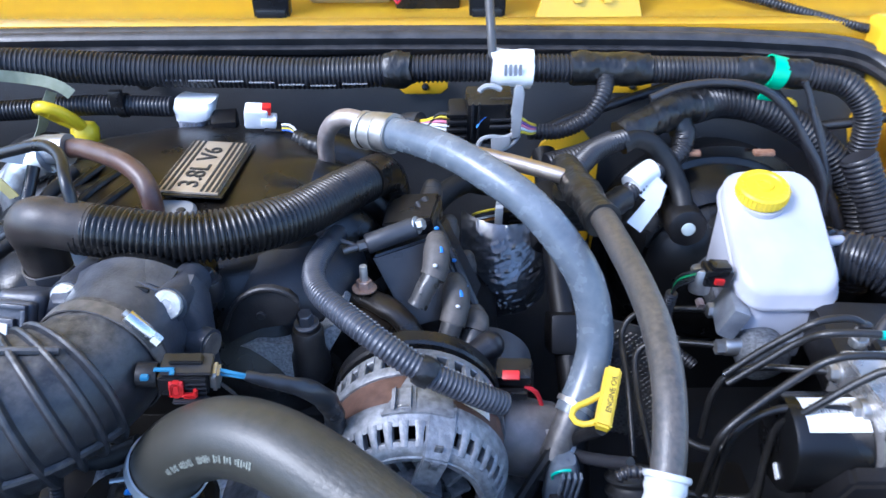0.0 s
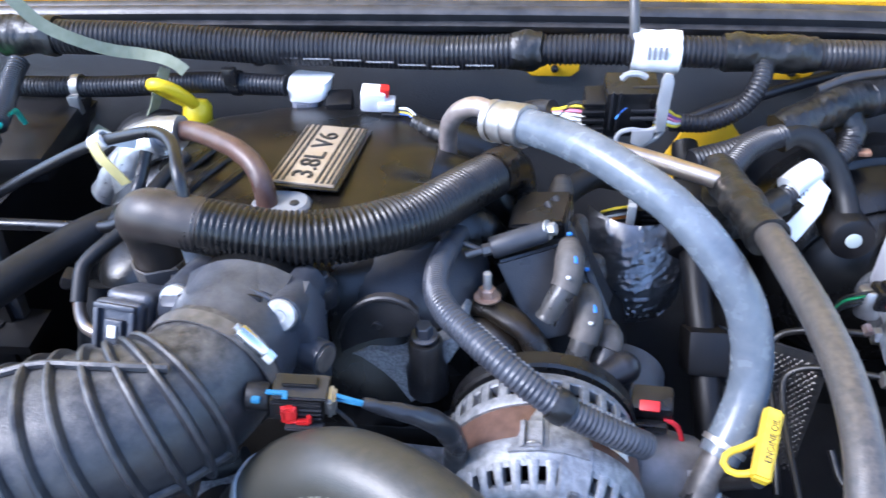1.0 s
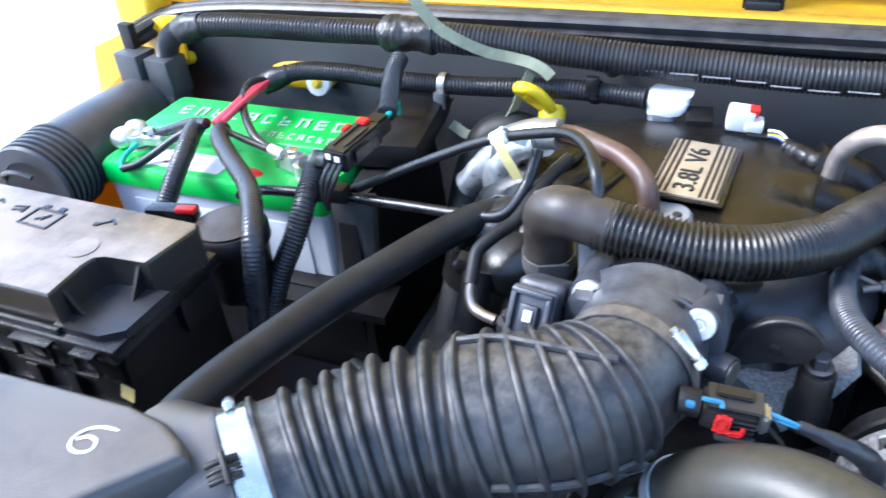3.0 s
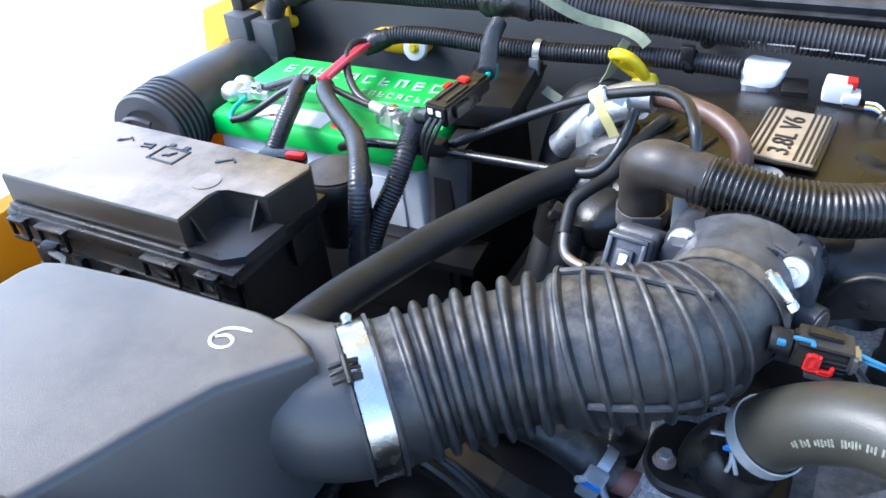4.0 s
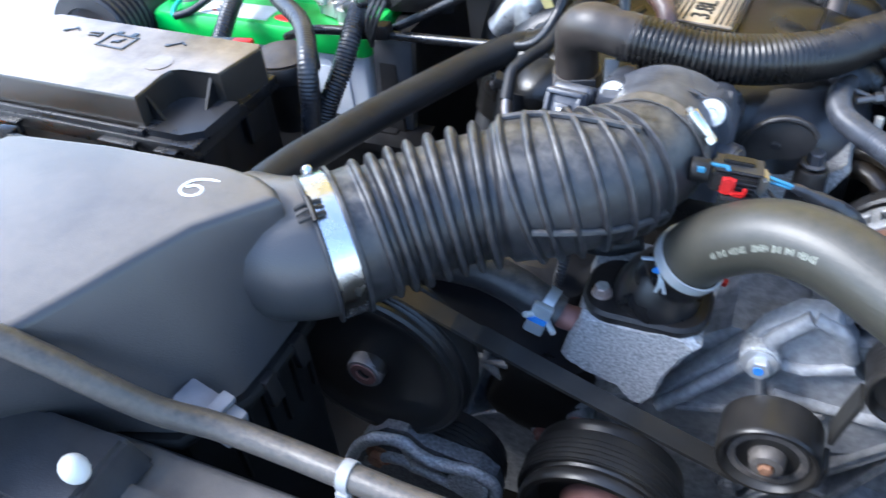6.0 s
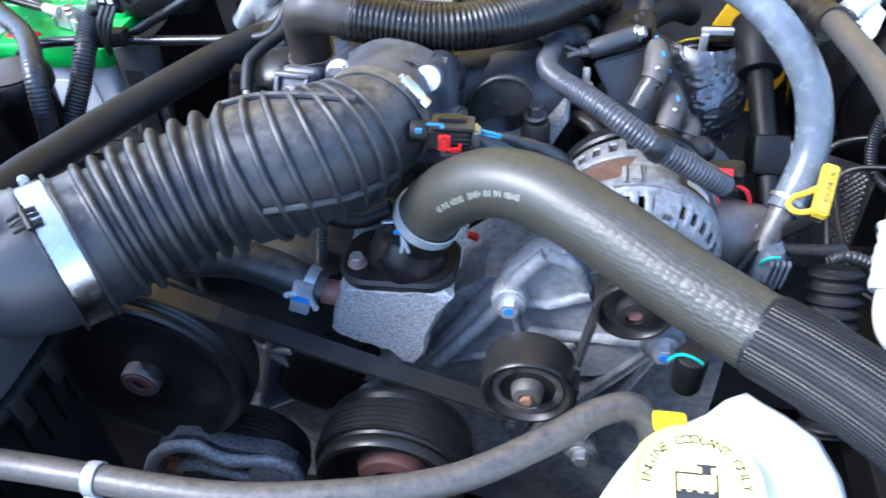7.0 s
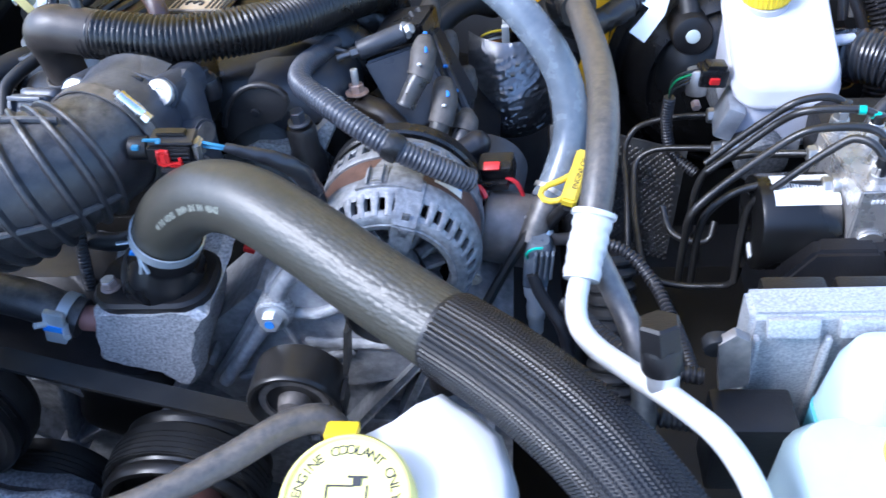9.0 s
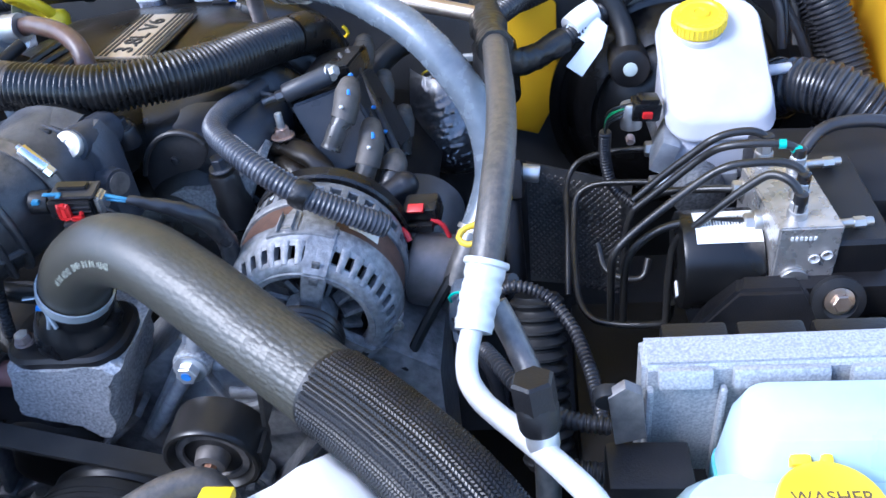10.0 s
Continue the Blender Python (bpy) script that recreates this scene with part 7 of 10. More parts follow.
for x, y, z in ((-0.260, 0.441, 1.040), (-0.186, 0.429, 1.043)):
    bm = B()
    tube(bm, [(x, y + 0.050, z - 0.018), (x, y + 0.02, z - 0.008), (x, y + 0.001, z - 0.002)], lambda s, S: 0.0150 - 0.002 * s / S, 24)
    b = part("boss", bm, TBODY, t)
    bm = B()
    lathe(bm, (x, y + 0.001, z - 0.001), (0, -0.85, 0.5), [(0, -0.002), (0.0104, -0.002), (0.0106, 0.0030), (0.0098, 0.0042), (0.0040, 0.0044), (0.0034, 0.0036), (0.0, 0.0036)], 28)
    part("bolt", bm, ZINC, b, "bright zinc bolt")
bm = B()
box(bm, (-0.2925, 0.4445, 1.0135), (0.034, 0.036, 0.050), (-32, 0, -8), bev=0.006, seg=3)
part("actuator", bm, TBODY, t)
CB = pose(-0.2955, 0.4215, 1.0275, -32, 0, -8)
RX = (-32, 0, -8)
bm = B()
box(bm, CB @ Vector((0, 0.004, 0)), (0.034, 0.010, 0.040), RX, bev=0.004, seg=3)
c = part("connector", bm, TBODY, t, "square grey connector")
for x, z, w, h in ((0, 0.0165, 0.030, 0.004), (0, -0.0165, 0.030, 0.004), (-0.013, 0, 0.004, 0.030), (0.013, 0, 0.004, 0.030)):
    bm = B()
    box(bm, CB @ Vector((x, -0.0025, z)), (w, 0.005, h), RX, bev=0.0015)
    part("rim_bar", bm, TBODY, c)
bm = B()
box(bm, CB @ Vector((0, -0.0025, 0)), (0.013, 0.005, 0.017), RX, bev=0.0015)
part("core", bm, TBODY, c)
bm = B()
box(bm, CB @ Vector((0.0005, -0.0058, 0.001)), (0.006, 0.002, 0.008), RX, bev=0.0005)
part("white_clip", bm, WHITE, c, "white clip")
bm = B()
tube(bm, [(-0.190, 0.442, 1.004), (-0.176, 0.436, 1.005), (-0.163, 0.430, 1.005)], 0.0115, 20)
po = part("side_port", bm, TBODY, t, "short side port")
bm = B()
disc(bm, (-0.164, 0.4305, 1.005), (-0.1615, 0.4293, 1.005), 0.0092, 18)
part("port_plug", bm, DUSTY_STEEL, po)
# A dark bar paints the slot's shade.
bm = B()
box(bm, (-0.206, 0.4310, 1.0555), (0.020, 0.004, 0.0035), (-30, 12, -6), bev=0.001)
part("slot", bm, SHADE_FLOOR, t)

# Air temperature connector with a red lock on the hose side.
t = thing("sensor_connector", (-0.165, 0.36, 1.03), "black sensor connector with a red lock and blue mark", "connector")
SC = pose(-0.160, 0.3720, 1.0300, 0, 6, 6)


def on_plug(bm, c, size, bev=0.0012):
    for v in bmesh.ops.create_cube(bm, size=1.0)["verts"]:
        v.co = SC @ Vector((c[0] + v.co.x * size[0], c[1] + v.co.y * size[1], c[2] + v.co.z * size[2]))
    bmesh.ops.bevel(bm, geom=bm.edges[:], offset=bev, segments=2, affect='EDGES')


bm = B()
on_plug(bm, (-0.001, 0.001, 0.0), (0.030, 0.020, 0.015))
part("connector_body", bm, PLASTIC, t)
bm = B()
on_plug(bm, (0.001, 0.002, 0.0095), (0.031, 0.019, 0.0022), 0.0008)
part("upper_shell", bm, PLASTIC_GREY, t)
bm = B()
on_plug(bm, (0.000, 0.004, 0.0120), (0.020, 0.008, 0.0030), 0.0008)
part("latch", bm, PLASTIC, t)
bm = B()
on_plug(bm, (0.004, -0.0115, -0.0082), (0.022, 0.007, 0.0024), 0.0008)
part("lower_shell", bm, PLASTIC_GREY, t)
for z in (-0.0035, 0.0, 0.0035):
    bm = B()
    on_plug(bm, (0.007, -0.0098, z), (0.013, 0.0012, 0.0012), 0.0003)
    part("rib", bm, PLASTIC_GREY, t)
bm = B()
on_plug(bm, (-0.0045, -0.0108, 0.0005), (0.0085, 0.0030, 0.0130), 0.0010)
on_plug(bm, (0.0030, -0.0112, -0.0045), (0.0100, 0.0030, 0.0036), 0.0010)
on_plug(bm, (0.0068, -0.0112, -0.0020), (0.0026, 0.0030, 0.0060), 0.0008)
part("red_lock", bm, RED, t, "red locking slide")
bm = B()
on_plug(bm, (-0.0120, -0.0045, 0.0112), (0.0120, 0.0030, 0.0010), 0.0003)
on_plug(bm, (-0.0068, -0.0070, 0.0112), (0.0030, 0.0040, 0.0010), 0.0003)
part("blue_mark", bm, CYAN, t)
bm = B()
disc(bm, SC @ Vector((-0.017, 0.001, 0.001)), SC @ Vector((-0.030, 0.001, 0.001)), 0.0085, 20, 0.001)
part("sensor_nose", bm, PLASTIC_DULL, t)
bm = B()
on_plug(bm, (-0.0235, -0.0065, 0.0065), (0.0050, 0.0040, 0.0030), 0.0005)
part("blue_key", bm, CYAN, t)
bm = B()
on_plug(bm, (0.0178, 0.000, 0.001), (0.0060, 0.014, 0.0150), 0.0020)
part("end_seal", bm, STEEL_DULL, t, "dusty grey rear seal")
C0 = SC @ Vector((0.0205, 0.001, 0.004))
for dz, c in ((0.0015, CYAN), (-0.002, CYAN), (-0.006, WIRES["black"])):
    bm = B()
    tube(bm, [C0 + Vector((0, 0, dz)), (-0.126, 0.374, 1.0295 + dz * 0.6), (-0.110, 0.376, 1.0235 + dz * 0.3)] if dz > -0.004 else [C0 + Vector((0, -0.004, dz)), (-0.130, 0.368, 1.018), (-0.126, 0.366, 1.002), (-0.124, 0.366, 0.985)], 0.0013, 6)
    part("wire", bm, c, t)
bm = B()
tube(bm, [(-0.124, 0.3745, 1.0290), (-0.106, 0.377, 1.021), (-0.092, 0.381, 1.012), (-0.080, 0.386, 0.999), (-0.074, 0.390, 0.978), (-0.078, 0.394, 0.94)], lambda s, S: 0.0032 + 0.0042 * min(1, s / 0.05), 16, 0.002)
for v in bm.verts:
    v.co += noise.noise_vector(v.co * 110) * 0.0013
part("sleeve", bm, LOOM_GREY, t, "shiny taped sleeve")

# ---- breather hose over the engine ----
CORR = [(-0.268, 0.4965, 1.0605), (-0.236, 0.494, 1.0575), (-0.203, 0.494, 1.053), (-0.172, 0.501, 1.050), (-0.143, 0.518, 1.046), (-0.115, 0.549, 1.038), (-0.088, 0.598, 1.028), (-0.065, 0.645, 1.016)]
t = thing("breather_hose", (-0.2, 0.50, 1.03), "fat black corrugated breather hose with a dusty elbow", "hose")
bm = B()
tube(bm, CORR, ribbed(0.0197, 0.0026, 0.0044, 0.0, 0.0, 0.45), 32, 0.0044 / 6)
part("corrugated_tube", bm, BREATHER, t, sharp=80)
bm = B()
tube(bm, [(-0.257, 0.4955, 1.0600), (-0.275, 0.4960, 1.0640), (-0.293, 0.4975, 1.0660), (-0.305, 0.504, 1.058), (-0.309, 0.513, 1.040), (-0.309, 0.518, 0.99)], 0.0190, 28, 0.003)
part("elbow", bm, BROWN_RUBBER, t, "dusty black rubber elbow browned by a painted hood reflection")
bm = B()
tube(bm, [(-0.070, 0.634, 1.019), (-0.058, 0.662, 1.010), (-0.052, 0.678, 0.990), (-0.050, 0.685, 0.955)], 0.0198, 28, 0.003)
part("end_cuff", bm, BREATHER, t)

t = thing("brown_pipe", (-0.28, 0.60, 1.05), "brown rubber vacuum pipe over the manifold", "hose")
bm = B()
tube(bm, [(-0.350, 0.655, 1.040), (-0.330, 0.648, 1.047), (-0.300, 0.628, 1.052), (-0.272, 0.609, 1.052), (-0.254, 0.594, 1.046), (-0.246, 0.583, 1.036), (-0.243, 0.576, 1.018)], 0.0088, 16)
part("hose_body", bm, BROWN_HOSE, t)
bm = B()
tube(bm, [(-0.345, 0.654, 1.041), (-0.358, 0.660, 1.034), (-0.368, 0.662, 1.024)], 0.0125, 20)
part("foil_sleeve", bm, FOIL_DARK, t, "wrinkled pale foil sleeve")

for pts in ([(-0.352, 0.652, 1.036), (-0.372, 0.660, 1.028), (-0.396, 0.662, 1.014), (-0.418, 0.661, 0.991), (-0.436, 0.660, 0.970)], [(-0.358, 0.645, 1.038), (-0.378, 0.643, 1.029), (-0.391, 0.640, 1.012), (-0.395, 0.638, 0.992), (-0.394, 0.636, 0.972)]):
    bm = B()
    tube(bm, pts, 0.0148, 22, 0.002)
    for v in bm.verts:
        v.co += noise.noise_vector(v.co * 60) * 0.0014
    solo("foil_sleeve", bm, FOIL, "silver foil-wrapped pipe bend beside the manifold", "pipe", "foil pipes")

# Thin black steel lines from the battery side.
t = thing("vacuum_line", (-0.4, 0.58, 1.04), "shiny black steel line arching over to the engine", "pipe")
bm = B()
tube(bm, [(-0.525, 0.585, 0.995), (-0.45, 0.585, 1.035), (-0.38, 0.580, 1.070), (-0.335, 0.568, 1.088), (-0.305, 0.555, 1.098), (-0.285, 0.535, 1.099), (-0.272, 0.508, 1.092), (-0.268, 0.500, 1.075), (-0.268, 0.50, 1.05)], 0.0046, 14)
part("line", bm, PLASTIC, t)
bm = B()
ribbon(bm, [(-0.366, 0.565, 1.082), (-0.362, 0.562, 1.072), (-0.356, 0.563, 1.060), (-0.350, 0.566, 1.045)], 0.009, 0.0012, (1, 0, 0.4))
part("yellow_tail", bm, YELLOW_PALE, t, "faded yellow tie tail")
bm = B()
band(bm, (-0.368, 0.5775, 1.0755), (0.65, 0, 0.4), 0.0058, 0.013, 0.0015, 16)
box(bm, (-0.366, 0.571, 1.078), (0.012, 0.005, 0.010), (0, -25, 0), bev=0.001)
part("white_tie", bm, WHITE, t, "white cable tie")
bm = B()
tube(bm, [(-0.655, 0.575, 0.975), (-0.62, 0.565, 0.992), (-0.575, 0.565, 0.997), (-0.53, 0.575, 0.993), (-0.46, 0.572, 0.996), (-0.40, 0.562, 1.004), (-0.36, 0.555, 1.015), (-0.345, 0.565, 1.035), (-0.34, 0.59, 1.06)], 0.0052, 14)
solo("vacuum_line", bm, PLASTIC, "black rubber line passing in front of the battery", "hose")
bm = B()
box(bm, (-0.54, 0.572, 0.998), (0.036, 0.016, 0.016), (0, -4, 0), bev=0.003)
solo("line_clip", bm, PLASTIC_DULL, "black clip joining the two lines", "fastener")

t = thing("heater_hose", (-0.44, 0.42, 1.0), "long dull black heater hose past the air box", "hose")
bm = B()
tube(bm, [(-0.50, 0.16, 0.93), (-0.487, 0.21, 0.99), (-0.479, 0.26, 1.022), (-0.475, 0.307, 1.020), (-0.468, 0.359, 1.012), (-0.455, 0.412, 1.007), (-0.433, 0.470, 1.004), (-0.408, 0.530, 1.001), (-0.380, 0.572, 1.000), (-0.362, 0.592, 0.990), (-0.35, 0.60, 0.96)], 0.0145, 20)
part("hose_body", bm, RUBBER, t)
bm = B()
band(bm, (-0.372, 0.582, 0.997), (0.35, 0.55, -0.3), 0.0152, 0.010, 0.0012, 24)
part("end_clamp", bm, DUSTY_STEEL, t)
for pts, r, lb in (([(-0.415, 0.52, 0.84), (-0.41, 0.545, 0.90), (-0.405, 0.575, 0.95), (-0.40, 0.60, 0.985)], 0.017, "dark lower hose behind the intake"),
                   ([(-0.40, 0.46, 0.82), (-0.385, 0.48, 0.88), (-0.375, 0.50, 0.94), (-0.37, 0.52, 0.98)], 0.014, "dark rubber hose behind the throttle body"),
                   ([(-0.46, 0.70, 0.90), (-0.455, 0.735, 0.95), (-0.44, 0.75, 0.98), (-0.41, 0.755, 0.985), (-0.385, 0.75, 0.95)], 0.022, "black hose loop behind the foil pipes")):
    bm = B()
    tube(bm, pts, r, 18)
    solo("rubber_hose", bm, RUBBER, lb, "hose", "dark hoses")
bm = B()
tube(bm, [(-0.3625, 0.482, 0.998), (-0.3620, 0.476, 0.988), (-0.358, 0.471, 0.981), (-0.350, 0.468, 0.978), (-0.338, 0.466, 0.976)], 0.0045, 14, 0.002)
solo("metal_elbow", bm, WARM_METAL, "small bright metal tube elbow near the throttle body", "pipe")
bm = B()
tube(bm, [(-0.3628, 0.480, 0.996), (-0.3640, 0.492, 1.006), (-0.3640, 0.502, 1.013), (-0.356, 0.515, 1.019), (-0.343, 0.535, 1.024), (-0.336, 0.560, 1.032), (-0.328, 0.585, 1.040), (-0.318, 0.61, 1.045)], 0.0058, 14, 0.003)
solo("rubber_elbow", bm, RUBBER, "thin black rubber line rising from the metal tube", "hose")
bm = B()
box(bm, (-0.372, 0.497, 1.004), (0.016, 0.014, 0.010), (0, 25, 10), bev=0.002)
disc(bm, (-0.382, 0.497, 0.998), (-0.372, 0.497, 1.003), 0.005, 12, 0.001)
solo("line_clip", bm, PLASTIC_DULL, "black clip on the thin rubber line", "fastener")
bm = B()
disc(bm, (-0.333, 0.553, 1.033), (-0.322, 0.560, 1.040), 0.0055, 14, 0.001)
disc(bm, (-0.330, 0.555, 1.035), (-0.327, 0.557, 1.037), 0.0068, 14, 0.0008)
solo("pipe_coupling", bm, HUB_PALE, "small brassy pipe coupling behind the elbow", "fitting")

# ---- dipstick ----
t = thing("dipstick", (-0.40, 0.80, 0.92), "yellow ring-handled transmission dipstick", "dipstick")
bm = B()
lathe(bm, (-0.380, 0.764, 0.988), (0.05, 0.35, 1), [(0, 0), (0.012, 0), (0.0145, 0.004), (0.0145, 0.020), (0.010, 0.026), (0, 0.027)], 24)
part("cap", bm, YELLOW_PL, t)
bm = B()
tube(bm, [(-0.381, 0.766, 1.010), (-0.396, 0.764, 1.019), (-0.408, 0.756, 1.033), (-0.408, 0.746, 1.041), (-0.400, 0.741, 1.044), (-0.389, 0.746, 1.037), (-0.380, 0.755, 1.022), (-0.378, 0.764, 1.010)], 0.0064, 10, 0.004)
hull_loft(bm, [[(-0.3940 + 0.009 * math.cos(a), 0.7540 + 0.011 * math.sin(a) + dy, 1.026 - 0.011 * math.sin(a) + dy) for a in [k * math.pi / 6 for k in range(12)]] for dy in (-0.0015, 0.0015)])
part("ring_handle", bm, YELLOW_PL, t)
bm = B()
tube(bm, [(-0.380, 0.765, 0.990), (-0.390, 0.785, 0.90), (-0.39, 0.78, 0.80)], 0.008, 12)
part("tube", bm, PLASTIC_DULL, t)

# ---- white sensor plugs at the back of the manifold ----
t = thing("map_sensor_plug", (-0.265, 0.79, 1.0), "white wrapped sensor plug on the manifold", "connector")
bm = B()
hull_loft(bm, [rrect(-0.264, 0.785, 0.036, 0.026, 0.006, 1.012), rrect(-0.262, 0.786, 0.042, 0.030, 0.006, 1.026), rrect(-0.260, 0.788, 0.042, 0.028, 0.006, 1.032)])
bmesh.ops.subdivide_edges(bm, edges=bm.edges[:], cuts=2, use_grid_fill=True)
for v in bm.verts:
    v.co += noise.noise_vector(v.co * 90) * 0.0022
part("paper_wrap", bm, LABEL_WHITE, t)
bm = B()
hull_loft(bm, [rrect(-0.269, 0.785, 0.020, 0.020, 0.006, 0.978), rrect(-0.268, 0.785, 0.025, 0.023, 0.006, 0.995), rrect(-0.267, 0.785, 0.029, 0.024, 0.006, 1.013)])
part("wrap_skirt", bm, WRAP_GREY, t, "cloudy translucent wrap skirt")
for k in range(4):
    bm = B()
    box(bm, (-0.2745 + 0.0045 * k, 0.7735, 1.002), (0.0022, 0.001, 0.015), (8, 0, 0), bev=0)
    part("print_bar", bm, INK_GREY, t)
bm = B()
box(bm, (-0.230, 0.775, 1.008), (0.026, 0.026, 0.022), (10, 0, 8), bev=0.003)
part("socket", bm, PLASTIC_DULL, t)
t = thing("white_plug", (-0.195, 0.757, 1.02), "white electrical plug with a red lock tab", "connector")
bm = B()
box(bm, (-0.191, 0.757, 1.026), (0.024, 0.020, 0.021), (8, 6, 6), bev=0.003)
box(bm, (-0.178, 0.754, 1.022), (0.016, 0.016, 0.010), (8, 6, 6), bev=0.002)
part("plug_body", bm, WHITE, t)
bm = B()
box(bm, (-0.1795, 0.756, 1.034), (0.009, 0.010, 0.009), (8, 6, 6), bev=0.001)
part("red_lock", bm, RED, t)
bm = B()
box(bm, (-0.174, 0.754, 1.010), (0.020, 0.018, 0.012), (8, 6, 6), bev=0.002)
part("collar", bm, PLASTIC, t)
for k, c in enumerate(("blue", "yellow", "black", "white")):
    bm = B()
    tube(bm, [(-0.164, 0.748, 1.014 + 0.002 * k), (-0.154, 0.742, 1.016 + 0.002 * k), (-0.144, 0.734, 1.012 + 0.001 * k), (-0.136, 0.728, 1.006)], 0.0013, 6)
    part("wire", bm, WIRES[c], t)
bm = B()
tube(bm, [(-0.148, 0.735, 1.012), (-0.134, 0.725, 1.011), (-0.117, 0.716, 1.008), (-0.106, 0.710, 0.998), (-0.102, 0.70, 0.975)], lambda s, S: 0.0085 + 0.0006 * math.sin(s * 620), 14, 0.002)
for v in bm.verts:
    v.co += noise.noise_vector(v.co * 120) * 0.0014
part("taped_cable", bm, TAPE, t, "black taped cable")
bm = B()
corrugated(bm, [(-0.172, 0.748, 1.004), (-0.164, 0.735, 0.998), (-0.150, 0.725, 0.996), (-0.132, 0.718, 1.000), (-0.112, 0.712, 1.002)], 0.0058, 0.001, 0.0034, 12)
part("loom", bm, LOOM, t)
bm = B()
box(bm, (-0.122, 0.748, 1.000), (0.016, 0.010, 0.006), (0, 20, 10), bev=0.002)
part("clip", bm, INK_GREY, t)

# ---- blue-grey heater hose with its pipe ----
t = thing("heater_return_hose", (0.05, 0.55, 1.0), "dusty blue-grey hose arching across the engine bay", "hose")
bm = B()
BLUEH = [(-0.052, 0.633, 1.070), (-0.025, 0.612, 1.074), (0.005, 0.585, 1.076), (0.035, 0.557, 1.072), (0.066, 0.532, 1.060), (0.094, 0.510, 1.036), (0.114, 0.494, 1.004), (0.120, 0.474, 0.965), (0.110, 0.452, 0.936), (0.100, 0.438, 0.922)]
tube(bm, BLUEH, 0.0142, 24, 0.004)
part("hose_body", bm, HOSE_BLUE, t)
bm = B()
tube(bm, [(-0.064, 0.642, 1.066), (-0.052, 0.633, 1.070), (-0.040, 0.624, 1.072)], 0.0165, 26, 0.004)
part("ferrule", bm, STEEL_DULL, t, "crimped silver ferrule")
bm = B()
tube(bm, [(-0.058, 0.637, 1.068), (-0.071, 0.643, 1.075), (-0.082, 0.648, 1.076), (-0.093, 0.654, 1.070), (-0.102, 0.662, 1.058), (-0.108, 0.672, 1.040), (-0.110, 0.680, 1.01)], 0.0080, 18)
part("end_pipe", bm, PIPE_PINK, t, "bent pinkish aluminium end pipe")
bm = B()
for s in (0.0, 0.45, 0.9):
    band(bm, V((-0.066, 0.6425, 1.066)).lerp(V((-0.040, 0.624, 1.072)), s), (0.75, -0.62, 0.12), 0.0166, 0.0060, 0.0007, 28)
part("crimp_ring", bm, STEEL_DULL, t)
bm = B()
tube(bm, [(0.102, 0.441, 0.925), (0.094, 0.43, 0.912), (0.086, 0.42, 0.895)], 0.0108, 20)
part("end_fitting", bm, DUSTY_STEEL, t)
bm = B()
band(bm, (0.104, 0.4435, 0.928), (0.5, 0.6, 0.6), 0.0146, 0.004, 0.001, 24)
part("ring_clamp", bm, STEEL_DULL, t)

bm = B()
tube(bm, [(-0.045, 0.655, 1.052), (0.0, 0.645, 1.048), (0.05, 0.632, 1.043), (0.11, 0.610, 1.036)], 0.0072, 14)
solo("metal_pipe", bm, WARM_METAL, "silver metal pipe, orange reflection in its colour, behind the grey hose", "pipe")

t = thing("oil_dipstick", (0.12, 0.45, 0.9), "yellow engine oil dipstick handle with lettering", "dipstick")
HM = pose(0.1225, 0.424, 0.956, 14, 8, -16)
bm = B()
vs = bmesh.ops.create_cube(bm, size=1.0)["verts"]
for v in vs:
    v.co = HM @ Vector((v.co.x * 0.0125, v.co.y * 0.052, v.co.z * 0.009))
bmesh.ops.bevel(bm, geom=bm.edges[:], offset=0.0018, segments=2, affect='EDGES')
h = part("handle", bm, YELLOW_TAG, t)
bm = B()
tube(bm, [HM @ Vector(p) for p in ((-0.004, 0.004, -0.002), (-0.013, -0.006, -0.003), (-0.021, -0.013, -0.004), (-0.0225, -0.020, -0.005), (-0.017, -0.0245, -0.005), (-0.010, -0.0235, -0.004), (-0.004, -0.020, -0.002))], 0.0024, 8)
part("ring", bm, YELLOW_TAG, t)
lettering("letters", "ENGINE OIL", 0.0060, HM @ pose(0.0018, 0.002, 0.0046, 0, 0, 90), INK, h, 0.0002)
bm = B()
tube(bm, [HM @ Vector((0.0, -0.024, -0.004)), (0.10, 0.43, 0.90), (0.085, 0.455, 0.80)], 0.005, 10)
part("tube", bm, PLASTIC_DULL, t)

# ---- air-conditioning line ----
t = thing("ac_hose", (0.13, 0.42, 1.02), "dusty grey air-conditioning hose with white fittings", "hose")
bm = B()
tube(bm, [(0.120, 0.585, 1.030), (0.126, 0.54, 1.043), (0.130, 0.49, 1.050), (0.134, 0.432, 1.055), (0.135, 0.382, 1.056), (0.133, 0.344, 1.050), (0.129, 0.314, 1.036), (0.126, 0.300, 1.0245), (0.1235, 0.292, 1.018)], 0.0100, 20)
part("hose_body", bm, HOSE_GREY, t)
bm = B()
tube(bm, [(0.1262, 0.3005, 1.0245), (0.1225, 0.288, 1.014), (0.1195, 0.278, 1.007), (0.1172, 0.268, 1.000)], lambda s, S: 0.0120 - 0.0012 * s / S + 0.0003 * math.sin(s * 900) + 0.0003 * math.sin(s * 370) + (0.0012 if s < 0.004 else 0), 22, 0.001)
part("ferrule", bm, ALU_WHITE, t, "white crimped ferrule")
bm = B()
